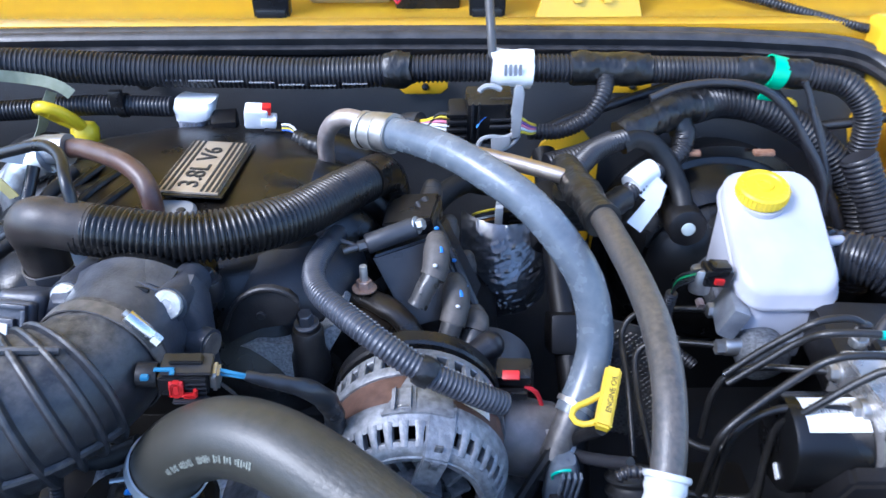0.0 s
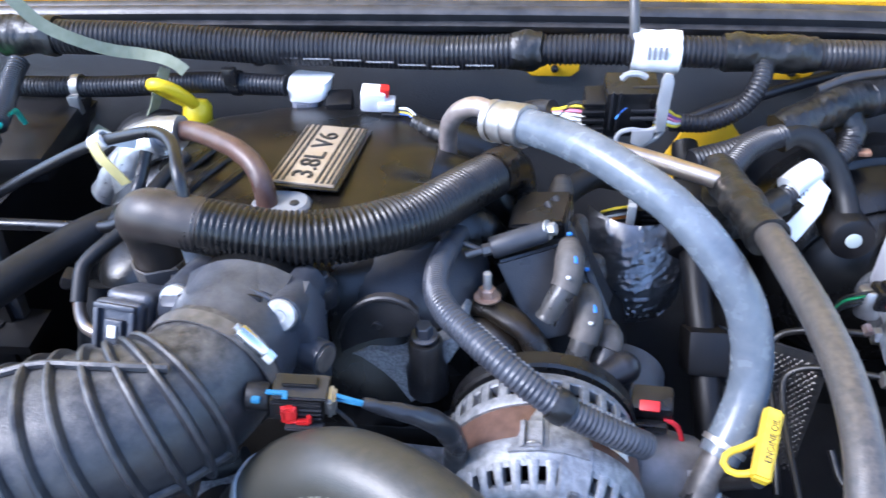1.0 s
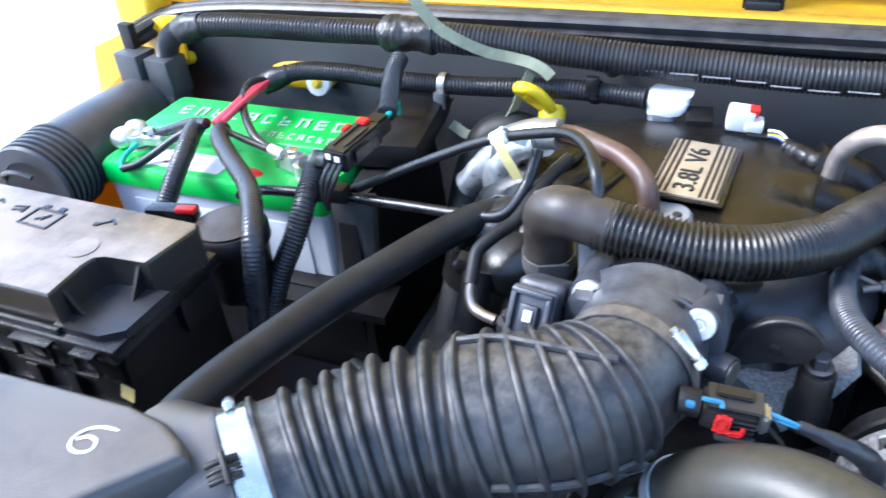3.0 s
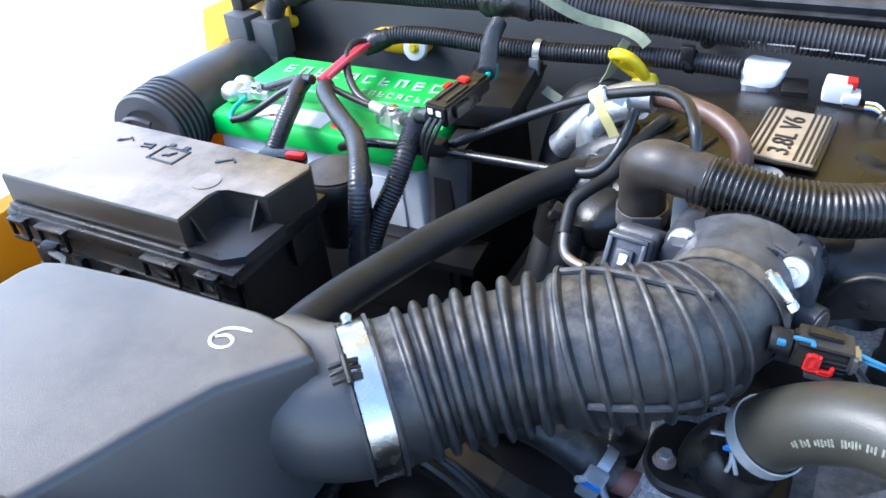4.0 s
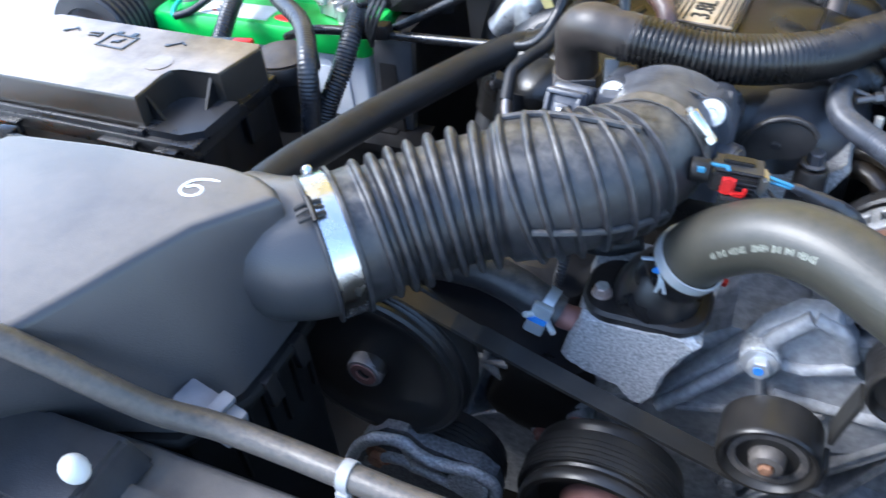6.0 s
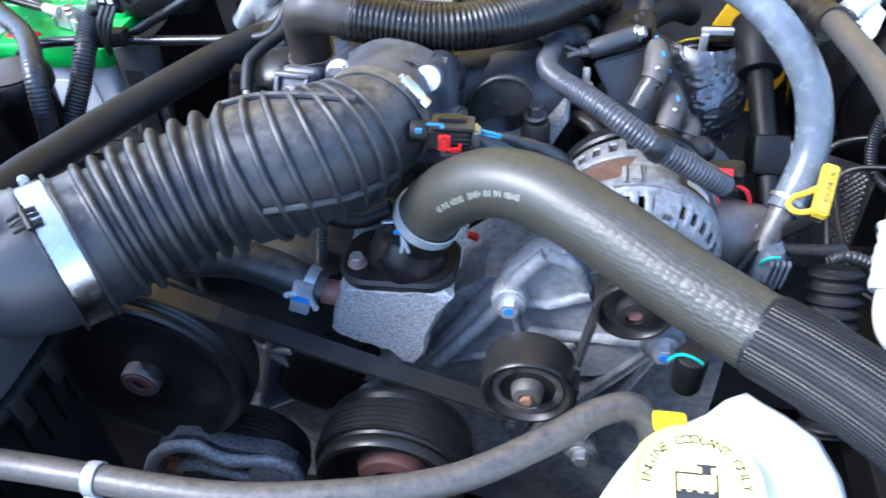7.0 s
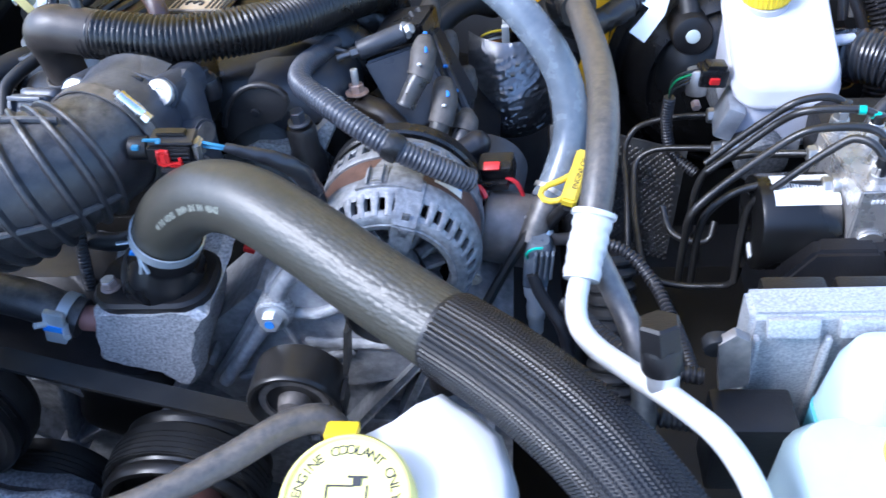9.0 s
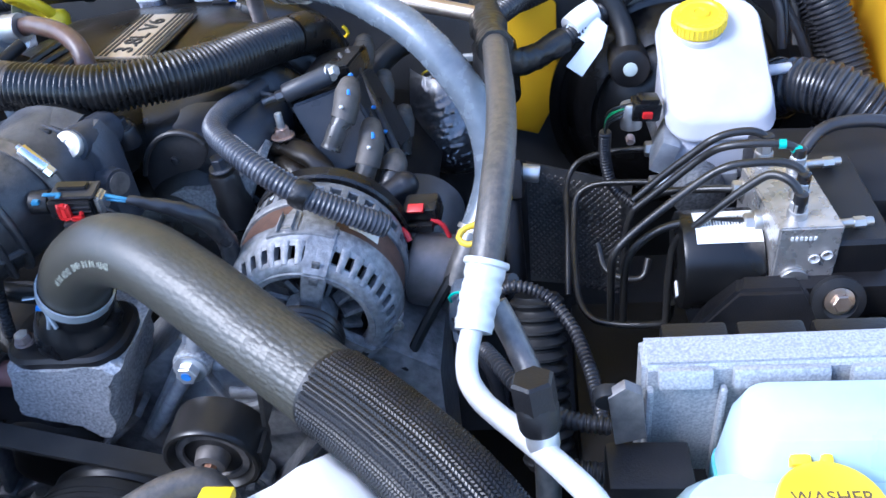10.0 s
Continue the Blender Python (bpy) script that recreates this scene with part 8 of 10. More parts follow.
tube(bm, [(0.118, 0.272, 1.003), (0.114, 0.257, 0.995), (0.1145, 0.243, 0.990), (0.122, 0.229, 0.988), (0.144, 0.204, 0.991), (0.163, 0.180, 0.998), (0.180, 0.158, 0.998), (0.193, 0.13, 0.985), (0.196, 0.10, 0.95), (0.195, 0.08, 0.88)], 0.0064, 16)
part("line", bm, ALU_WHITE, t, "pale aluminium line")
bm = B()
disc(bm, (0.155, 0.194, 0.994), (0.154, 0.197, 1.008), 0.0085, 20, 0.002)
part("service_port", bm, ALU, t)
capb = B()
lathe(capb, (0.1540, 0.1975, 1.006), (-0.1, 0.25, 1), [(0, 0), (0.0102, 0), (0.0106, 0.001), (0.0106, 0.013), (0.0098, 0.015)], 32)
hexa(capb, V((0.1528, 0.2010, 1.0190)), V((0.1510, 0.2050, 1.0340)), 0.0112, 0.0015)
part("port_cap", capb, PLASTIC_DULL, t, "black hexagonal port cap")
wrap([(0.112, 0.640, 1.030), (0.117, 0.600, 1.034), (0.122, 0.565, 1.038), (0.127, 0.530, 1.043)], 0.0135, t)

bm = B()
tube(bm, [(0.128, 0.300, 0.990), (0.140, 0.285, 0.97), (0.150, 0.262, 0.955), (0.155, 0.24, 0.93), (0.155, 0.22, 0.88)], 0.0078, 16)
solo("ac_line", bm, DUSTY_STEEL, "second bare aluminium line below the grey hose", "pipe")

# ---- ignition coil and plug boots ----
t = thing("ignition_coil", (-0.02, 0.58, 0.92), "black ignition coil pack with grey plug boots", "ignition coil")
def hull(bm, pts):
    bmesh.ops.convex_hull(bm, input=[bm.verts.new(p) for p in pts])
    bmesh.ops.dissolve_limit(bm, angle_limit=radians(3), verts=bm.verts[:], edges=bm.edges[:])
    bmesh.ops.bevel(bm, geom=bm.edges[:], offset=0.0022, segments=2, affect='EDGES')


face = [(-0.060, 0.556, 0.990), (-0.008, 0.574, 0.998), (0.026, 0.540, 0.940), (-0.028, 0.524, 0.938)]
bm = B()
hull(bm, [V(p) for p in face] + [V(p) + Vector((0.012, 0.055, -0.012)) for p in face])
part("coil_body", bm, PLASTIC_GREY, t)
bm = B()
hull(bm, [V(p) for p in ((-0.052, 0.585, 1.004), (-0.008, 0.585, 1.010), (0.000, 0.640, 1.004), (-0.048, 0.645, 0.998))] + [V(p) for p in ((-0.052, 0.585, 0.975), (-0.006, 0.585, 0.975), (0.002, 0.640, 0.97), (-0.048, 0.645, 0.965))])
part("connector", bm, PLASTIC, t)
for k, (p, q) in enumerate((((-0.016, 0.628, 1.004), (0.034, 0.541, 0.934)), ((-0.022, 0.618, 1.006), (0.026, 0.536, 0.942)))):
    bm = B()
    tube(bm, [p, V(p).lerp(V(q), 0.5) + Vector((0, 0, 0.003)), q], 0.0042 if k == 0 else 0.0028, 8)
    part("edge_rail", bm, PLASTIC_GREY, t)
for p in ((-0.004, 0.5745, 1.0065), (0.011, 0.5725, 0.974), (0.021, 0.556, 0.958), (0.030, 0.543, 0.946)):
    bm = B()
    blob(bm, p, (0.005, 0.003, 0.004), seg=10)
    part("paint_mark", bm, BLUE, t)
bm = B()
disc(bm, (-0.064, 0.562, 0.999), (-0.022, 0.574, 1.009), 0.0088, 22, 0.002)
part("mount_tube", bm, BOOT_PANEL, t)
bm = B()
bolt(bm, (-0.0215, 0.5735, 1.0105), (0.75, -0.2, 0.35), 0.0052, 0.0065)
part("bolt", bm, ZINC, t, "bright zinc bolt")
bm = B()
hexa(bm, (-0.064, 0.562, 0.999), (-0.071, 0.560, 0.998), 0.0050)
disc(bm, (-0.071, 0.560, 0.998), (-0.083, 0.556, 0.996), 0.0030, 10)
part("stud_end", bm, DUSTY_STEEL, t)


def boot(pts, r, dot):
    """A rubber cap with a rounded head, and a thinner cloudy sleeve below it."""
    C, S = spline(pts, 0.002)
    k = max(3, int(len(C) * 0.56))
    bm = B()
    tube(bm, C[:k:2] + [C[k]], lambda s, S: r * (0.80 + 0.30 * min(1.0, s / S * 3.0) ** 0.6 - 0.06 * s / S), 22, 0.001)
    blob(bm, V(pts[0]), (r * 1.75, r * 1.75, r * 1.6), seg=16)
    o = part("plug_boot", bm, BOOT, t, "dusty grey rubber plug boot")
    bm = B()
    tube(bm, C[k - 1::2], lambda s, S: r * (0.86 - 0.08 * s / S + (0.06 if s > S * 0.92 else 0.0)), 22, 0.001)
    part("sleeve", bm, BOOT_CLEAR, o, "cloudy lower sleeve")
    if dot:
        bm = B()
        blob(bm, dot, (0.0040, 0.003, 0.0033), seg=10)
        part("dot", bm, INK_WHITE, o)
        bm = B()
        p, q = C[k // 3], C[k // 3 + 2]
        side = Vector((0.25, -0.55, 0.8)).normalized()
        tube(bm, [p + side * r * 1.02, (p + q) / 2 + side * r * 1.05 + Vector((0.001, 0, 0)), q + side * r * 1.02 + Vector((0.0015, -0.002, -0.001))], 0.0016, 6, 0.001, squash=0.5)
        part("paint_mark", bm, BLUE, o)
    return o


boot([(-0.004, 0.562, 1.003), (-0.004, 0.545, 0.999), (-0.006, 0.533, 0.990), (-0.013, 0.525, 0.980), (-0.021, 0.517, 0.966)], 0.0105, (-0.005, 0.5265, 1.0025))
boot([(0.011, 0.549, 0.968), (0.0125, 0.534, 0.963), (0.011, 0.523, 0.955), (0.006, 0.512, 0.942), (0.000, 0.502, 0.926)], 0.0108, (0.0135, 0.5175, 0.967))
boot([(-0.009, 0.668, 0.992), (-0.011, 0.655, 0.978), (-0.014, 0.640, 0.960)], 0.0105, None)
boot([(0.007, 0.655, 0.960), (0.006, 0.644, 0.946), (0.004, 0.632, 0.925)], 0.0100, None)
boot([(0.024, 0.640, 0.928), (0.023, 0.630, 0.914), (0.020, 0.618, 0.890)], 0.0100, None)
boot([(0.029, 0.540, 0.940), (0.029, 0.526, 0.937), (0.023, 0.512, 0.926)], 0.0108, None)
bm = B()
tube(bm, [(0.040, 0.508, 0.932), (0.031, 0.502, 0.930), (0.022, 0.496, 0.928), (0.014, 0.492, 0.924)], lambda s, S: 0.0125 - 0.003 * s / S, 20, 0.003)
blob(bm, (0.040, 0.508, 0.932), (0.026, 0.026, 0.025), seg=18)
box(bm, (0.012, 0.492, 0.928), (0.010, 0.020, 0.018), (0, 20, 30), bev=0.002)
tube(bm, [(0.038, 0.505, 0.925), (0.033, 0.495, 0.905), (0.028, 0.485, 0.88)], 0.010, 14)
part("black_boot", bm, LOOM, t, "glossy black rubber boot")

t = thing("ground_stud", (-0.064, 0.53, 0.96), "zinc stud with a copper-rusted nut on a bracket", "fastener")
bm = B()
disc(bm, (-0.0648, 0.5350, 0.978), (-0.0648, 0.5365, 0.9955), 0.0034, 14, 0.001)
part("stud", bm, ZINC, t)
bm = B()
bolt(bm, (-0.0648, 0.5345, 0.9725), (0, 0.1, 1), 0.0068, 0.0075)
part("nut", bm, NUT_COPPER, t, "copper-tinted nut")
for dx, dz in ((0.0, 0.0), (-0.013, -0.014)):
    bm = B()
    tube(bm, [(-0.080 + dx, 0.542, 0.958 + dz), (-0.064 + dx, 0.534, 0.9635 + dz), (-0.050 + dx, 0.524, 0.964 + dz), (-0.036 + dx, 0.514, 0.960 + dz), (-0.024 + dx, 0.504, 0.948 + dz), (-0.017 + dx, 0.495, 0.928 + dz), (-0.016 + dx, 0.486, 0.900 + dz)], 0.0105, 14, squash=0.7)
    for v in bm.verts:
        v.co += noise.noise_vector(v.co * 80) * 0.0014
    part("bracket", bm, OILY, t, "dark oily bracket")

t = thing("alternator_loom", (-0.03, 0.41, 1.02), "grey corrugated loom sweeping down to the alternator", "cable")
bm = B()
LM = [(-0.088, 0.590, 0.996), (-0.097, 0.555, 1.002), (-0.099, 0.515, 1.014), (-0.096, 0.485, 1.021), (-0.086, 0.457, 1.028), (-0.068, 0.433, 1.030), (-0.048, 0.415, 1.026), (-0.028, 0.405, 1.016), (-0.006, 0.400, 1.003), (0.014, 0.400, 0.991), (0.032, 0.402, 0.979), (0.044, 0.405, 0.970)]
tube(bm, LM[:2], 0.0088, 16, 0.004)
part("smooth_end", bm, LOOM_BLUE, t)
bm = B()
corrugated(bm, LM[1:], 0.0092, 0.0008, 0.0034, 18)
part("loom_section", bm, LOOM_BLUE, t)
wrap([(-0.016, 0.4025, 1.009), (-0.006, 0.400, 1.003)], 0.0102, t)
bm = B()
up = Vector((0.45, 0.72, 0.52)).normalized() * 0.0088
tube(bm, [V(p) + up for p in LM[5:11]], ribbed(0.0015, 0.0009, 0.0034), 8, 0.0034 / 6)
part("split_edge", bm, LOOM_EDGE, t, "pale zigzag edge of the split loom")
bm = B()
tube(bm, [(-0.086, 0.566, 1.000), (-0.078, 0.563, 0.999), (-0.072, 0.561, 0.998)], 0.0024, 10)
part("bolt_end", bm, DUSTY_STEEL, t)

t = thing("field_connector", (0.06, 0.47, 0.92), "black alternator plug with a red tab and wire", "connector")
bm = B()
box(bm, (0.059, 0.477, 0.928), (0.030, 0.022, 0.020), (8, -6, -8), bev=0.004)
box(bm, (0.056, 0.462, 0.922), (0.026, 0.008, 0.008), (0, -6, -8), bev=0.003)
part("plug_body", bm, PLASTIC, t)
bm = B()
box(bm, (0.0550, 0.466, 0.9385), (0.014, 0.008, 0.003), (25, -6, -8), bev=0.001)
part("red_tab", bm, RED, t)
bm = B()
tube(bm, [(0.066, 0.465, 0.926), (0.074, 0.464, 0.924), (0.080, 0.461, 0.912), (0.081, 0.458, 0.89)], 0.0020, 8)
part("wire", bm, WIRES["red"], t)
bm = B()
tube(bm, [(0.040, 0.455, 0.926), (0.046, 0.450, 0.928), (0.050, 0.444, 0.922)], 0.0026, 8)
part("wire", bm, WIRES["red"], t)

bm = B()
lathe(bm, (0.035, 0.505, 0.862), (0.15, 1, 0.1), [(0, -0.03), (0.030, -0.03), (0.036, -0.015), (0.040, 0.03), (0.040, 0.06), (0, 0.06)], 40)
solo("pump_housing", bm, CAN_DARK, "dull grey pump housing behind the alternator", "housing")
bm = B()
disc(bm, (0.045, 0.455, 0.885), (0.092, 0.45, 0.878), 0.032, 32, 0.006)
solo("steel_can", bm, CAN_GREY, "dull steel can beside the alternator", "housing")

# Foil heat shield: a bulge with long wrinkles.
bm = B()
bmesh.ops.create_grid(bm, x_segments=70, y_segments=70, size=0.5)
for v in bm.verts:
    u, w = v.co.x * 2, v.co.y * 2
    p = Vector((0.066 + 0.046 * u, 0.655 + 0.034 * (u * u + w * w) + 0.006 * w, 0.874 + 0.056 * w))
    fold = abs(noise.noise(Vector((u * 1.3 + w * 0.9, w * 7.5 - u * 1.6, 3.0))))
    v.co = p + Vector((0.15, -1, 0.3)) * (0.006 * noise.noise(p * 22) + 0.020 * max(0.0, 0.11 - fold) + 0.0024 * abs(noise.noise(Vector((p.x * 70, p.y * 70, p.z * 170)))) * max(0.15, min(1.0, 0.6 + u)) + 0.0004 * noise.noise(p * 260))
bmesh.ops.solidify(bm, geom=bm.faces[:], thickness=0.001)
solo("heat_shield", bm, FOIL_BAG, "crumpled silver foil heat shield", "heat shield", sharp=60)


# ---- brake booster, master cylinder and reservoir ----
BO = (0.300, 0.800, 0.852)
t = thing("brake_booster", (0.295, 0.74, 0.80), "black round brake booster on the firewall", "brake booster")
bm = B()
lathe(bm, BO, (0, -1, 0.10), [(0.0, 0.0), (0.120, 0.0), (0.126, 0.02), (0.126, 0.05), (0.120, 0.055), (0.112, 0.058), (0.106, 0.070), (0.100, 0.088), (0.088, 0.100), (0.084, 0.098), (0.078, 0.110), (0.045, 0.128), (0.0, 0.130)], 72)
part("shell", bm, BOOSTER, t, "glossy black steel shell")
bm = B()
lathe(bm, BO, (0, -1, 0.10), [(0.125, 0.046), (0.131, 0.048), (0.131, 0.055), (0.120, 0.057)], 72)
part("rim", bm, BOOSTER, t)
bm = B()
disc(bm, (0.250, 0.725, 0.930), (0.249, 0.672, 0.939), 0.020, 28, 0.004)
v = part("check_valve", bm, PLASTIC_DULL, t, "black check valve grommet")
bm = B()
disc(bm, (0.249, 0.673, 0.9388), (0.249, 0.6705, 0.9392), 0.0070, 24, 0.001)
part("white_dot", bm, DOT_PALE, v, "pale round dot")
for x, z in ((0.262, 0.979), (0.340, 0.979)):
    bm = B()
    box(bm, (x, 0.748, z + 0.006), (0.022, 0.010, 0.005), bev=0.002)
    part("crimp", bm, RUST, t)
t = thing("vacuum_hose", (0.20, 0.73, 1.0), "black rubber vacuum hose looping to the booster", "hose")
bm = B()
tube(bm, [(0.182, 0.726, 1.006), (0.196, 0.733, 1.010), (0.214, 0.735, 1.004), (0.234, 0.728, 0.984), (0.246, 0.714, 0.962), (0.249, 0.695, 0.946), (0.250, 0.690, 0.938)], 0.0105, 18)
part("smooth_hose", bm, RUBBER, t)
bm = B()
corrugated(bm, [(0.116, 0.648, 1.012), (0.132, 0.672, 1.012), (0.150, 0.700, 1.012), (0.170, 0.720, 1.011), (0.186, 0.730, 1.011)], 0.0108, 0.0015, 0.0042, 16)
part("corrugated_cover", bm, LOOM, t)

t = thing("brake_reservoir", (0.315, 0.62, 0.88), "translucent white brake fluid reservoir with a yellow cap", "brake reservoir")
bm = B()


def slant(ring, z0, z1, y0=0.575, y1=0.70):
    return [(x, y, z0 + (z1 - z0) * (y - y0) / (y1 - y0)) for x, y, z in ring]


def tank(w, d, r, drop):
    """A section parallel to the sloping top, `drop` below it."""
    return slant(rrect(0.319, 0.630, w * 1.05, d * 1.12, r, 0), 0.944 - drop, 0.998 - drop, 0.580, 0.690)


hull_loft(bm, [rrect(0.317, 0.620, 0.078, 0.094, 0.018, 0.874), rrect(0.318, 0.625, 0.092, 0.116, 0.020, 0.884), tank(0.085, 0.107, 0.022, 0.019)])
part("lower_body", bm, MILKY, t, "translucent lower body")
bm = B()
hull_loft(bm, [tank(0.085, 0.107, 0.022, 0.020), tank(0.091, 0.113, 0.024, 0.0185), tank(0.092, 0.114, 0.024, 0.0165), tank(0.091, 0.113, 0.024, 0.0140), tank(0.0885, 0.110, 0.023, 0.0125), tank(0.0875, 0.109, 0.023, 0.0045), tank(0.083, 0.104, 0.022, 0.0008), tank(0.076, 0.097, 0.020, 0.0)])
lathe(bm, (0.3085, 0.663, 0.957), (-0.02, -0.20, 1), [(0, 0), (0.0215, 0), (0.0215, 0.026), (0, 0.026)], 36)
part("upper_body", bm, RES_WHITE, t, "white upper half with a seam")
bm = B()
disc(bm, (0.360, 0.640, 0.944), (0.392, 0.646, 0.943), 0.0052, 14, 0.001)
part("nozzle", bm, RES_WHITE, t)
bm = B()
A = V((-0.02, -0.20, 1)).normalized()
c0 = V((0.3080, 0.662, 0.9840))
lathe(bm, c0, A, [(0, 0), (0.0232, 0), (0.0242, 0.003), (0.0242, 0.0125), (0.0225, 0.0145), (0.018, 0.0150), (0.0165, 0.0135), (0.009, 0.0135), (0.008, 0.017), (0.0055, 0.017), (0.0045, 0.015), (0, 0.015)], 48)
cap = part("cap", bm, YELLOW_PL, t, "yellow ribbed cap")
for i in range(36):
    a = radians(10 * i)
    r_, u_, a_ = frame_of(A)
    bm = B()
    q = c0 + A * 0.008 + (r_ * math.cos(a) + u_ * math.sin(a)) * 0.0243
    disc(bm, q - A * 0.0055, q + A * 0.0045, 0.0008, 6)
    part("grip", bm, YELLOW_PL, cap)
for i in range(22):
    a = radians(360 * i / 22)
    bm = B()
    q = c0 + A * 0.0150 + (r_ * math.cos(a) + u_ * math.sin(a)) * 0.0200
    box(bm, q, (0.0036, 0.0014, 0.0008), (11, 0, math.degrees(a) + 90), bev=0)
    part("print_bar", bm, YELLOW_TAG, cap)

t = thing("master_cylinder", (0.30, 0.60, 0.87), "grey cast brake master cylinder under the reservoir", "master cylinder")
bm = B()
disc(bm, (0.288, 0.70, 0.885), (0.300, 0.545, 0.873), 0.024, 28, 0.004)
part("cylinder", bm, CAST_DARK, t)
bm = B()
box(bm, (0.272, 0.585, 0.905), (0.018, 0.045, 0.034), (0, 20, -8), bev=0.004)
box(bm, (0.310, 0.585, 0.878), (0.05, 0.05, 0.02), (0, 0, 0), bev=0.004)
part("mount", bm, MC_CAST, t)
for y, z in ((0.600, 0.893), (0.562, 0.880)):
    bm = B()
    disc(bm, (0.285, y, z), (0.264, y, z), 0.0085, 16, 0.001)
    hexa(bm, (0.264, y, z), (0.256, y, z), 0.0075)
    part("line_port", bm, STEEL_DULL, t)

t = thing("brake_switch", (0.25, 0.59, 0.93), "black brake sensor plug with a red lock tab", "connector")
bm = B()
box(bm, (0.254, 0.596, 0.940), (0.026, 0.020, 0.018), (0, 8, 6), bev=0.003)
box(bm, (0.256, 0.594, 0.951), (0.018, 0.014, 0.005), (0, 8, 6), bev=0.001)
part("plug_body", bm, PLASTIC, t)
bm = B()
box(bm, (0.255, 0.585, 0.939), (0.009, 0.004, 0.006), (0, 8, 6), bev=0.001)
part("red_tab", bm, RED, t)
bm = B()
disc(bm, (0.242, 0.595, 0.92), (0.242, 0.600, 0.945), 0.010, 16, 0.002)
part("sensor_body", bm, STEEL_DULL, t)
bm = B()
hexa(bm, (0.240, 0.584, 0.918), (0.240, 0.576, 0.917), 0.0042)
part("nut", bm, HUB_PALE, t)
for k, c in enumerate(("black", "green", "black", "black")):
    bm = B()
    tube(bm, [(0.242, 0.595, 0.946 - 0.003 * k), (0.228, 0.592, 0.945 - 0.004 * k), (0.220, 0.597, 0.935 - 0.004 * k), (0.219, 0.60, 0.90)], 0.0013, 6)
    part("wire", bm, WIRES[c], t)
bm = B()
corrugated(bm, [(0.219, 0.60, 0.915), (0.220, 0.605, 0.88), (0.228, 0.60, 0.85), (0.25, 0.585, 0.835)], 0.006, 0.001, 0.0036, 10)
part("loom", bm, LOOM, t)


# Two thin black cables over the taped loom.
for pts, r in (([(0.2103, 0.745, 1.0485), (0.2383, 0.75, 1.0583), (0.2846, 0.755, 1.0608), (0.3241, 0.75, 1.0548), (0.3535, 0.745, 1.0322), (0.3741, 0.735, 1.0052), (0.3951, 0.72, 0.9704), (0.402, 0.71, 0.93)], 0.0042),
               ([(0.372, 0.768, 1.056), (0.378, 0.765, 1.0448), (0.3863, 0.755, 1.0209), (0.396, 0.745, 0.9967), (0.4039, 0.73, 0.968), (0.408, 0.72, 0.93)], 0.0032)):
    bm = B()
    tube(bm, pts, r, 10)
    solo("cable", bm, LOOM, "thin black cable hanging beside the brake reservoir", "cable", "thin cables")


# ---- anti-lock brake unit and its lines ----
t = thing("abs_unit", (0.33, 0.42, 0.87), "machined aluminium anti-lock brake block with a black motor", "brake unit")
bm = B()
bm_c = [(0.318, 0.388), (0.360, 0.388), (0.354, 0.466), (0.309, 0.466)]
hull_loft(bm, [[(x, y, 0.905) for x, y in bm_c], [(x, y, 0.964) for x, y in bm_c]])
bmesh.ops.bevel(bm, geom=bm.edges[:], offset=0.0012, segments=2, affect='EDGES')
part("valve_block", bm, BLOCK_ALU, t, "bright machined valve block")
bm = B()
disc(bm, (0.316, 0.424, 0.908), (0.258, 0.424, 0.908), 0.038, 40, 0.004)
m = part("motor", bm, BOOSTER, t, "glossy black motor can")
bm = B()
lathe(bm, (0.268, 0.424, 0.908), (1, 0, 0), [(0.0383, 0), (0.0383, 0.046)], 16, (58, 106))
lab = part("label", bm, LABEL_WHITE, m, "white barcode label")
bm = B()
box(bm, (0.2575, 0.410, 0.890), (0.0012, 0.012, 0.006), (30, 0, 0), bev=0)
part("end_mark", bm, LABEL_WHITE, m)
for i in range(15):
    w = 0.0006 if i % 3 else 0.0011
    bm = B()
    lathe(bm, (0.274 + 0.0021 * i, 0.424, 0.908), (1, 0, 0), [(0.03855, 0), (0.03855, w)], 4, (80, 94))
    part("barcode_bar", bm, INK, m)
for x, y in ((0.326, 0.474), (0.345, 0.455), (0.339, 0.424), (0.332, 0.402)):
    bm = B()
    disc(bm, (x, y, 0.962), (x, y, 0.970), 0.0068, 18, 0.001)
    hexa(bm, (x, y, 0.969), (x, y, 0.977), 0.0060)
    part("line_nut", bm, STEEL_DULL, t)
for y, z in ((0.421, 0.945), (0.461, 0.945)):
    bm = B()
    disc(bm, (0.320, y, z), (0.309, y, z), 0.009, 18, 0.001)
    hexa(bm, (0.311, y, z), (0.303, y, z), 0.0068)
    part("line_nut", bm, STEEL_DULL, t)
bm = B()
disc(bm, (0.333, 0.3885, 0.918), (0.333, 0.3845, 0.918), 0.010, 24, 0.001)
part("plug", bm, STEEL_DULL, t)
for x, z in ((0.344, 0.937), (0.352, 0.940)):
    bm = B()
    lathe(bm, (x, 0.3878, z), (0, -1, 0), [(0.002, 0), (0.004, 0.001), (0.0036, 0.002)], 14)
    part("dimple", bm, ALU_WHITE, t)
for i in range(6):
    bm = B()
    box(bm, (0.327 + 0.003 * i, 0.3875, 0.955), (0.0016, 0.001, 0.003), bev=0)
    part("print_bar", bm, INK_WHITE, t)
bm = B()
hull_loft(bm, [rrect(0.375, 0.445, 0.045, 0.11, 0.006, 0.87), rrect(0.375, 0.445, 0.045, 0.11, 0.006, 0.945), rrect(0.375, 0.445, 0.040, 0.105, 0.006, 0.948)])
part("control_module", bm, PLASTIC_DULL, t, "black control module")
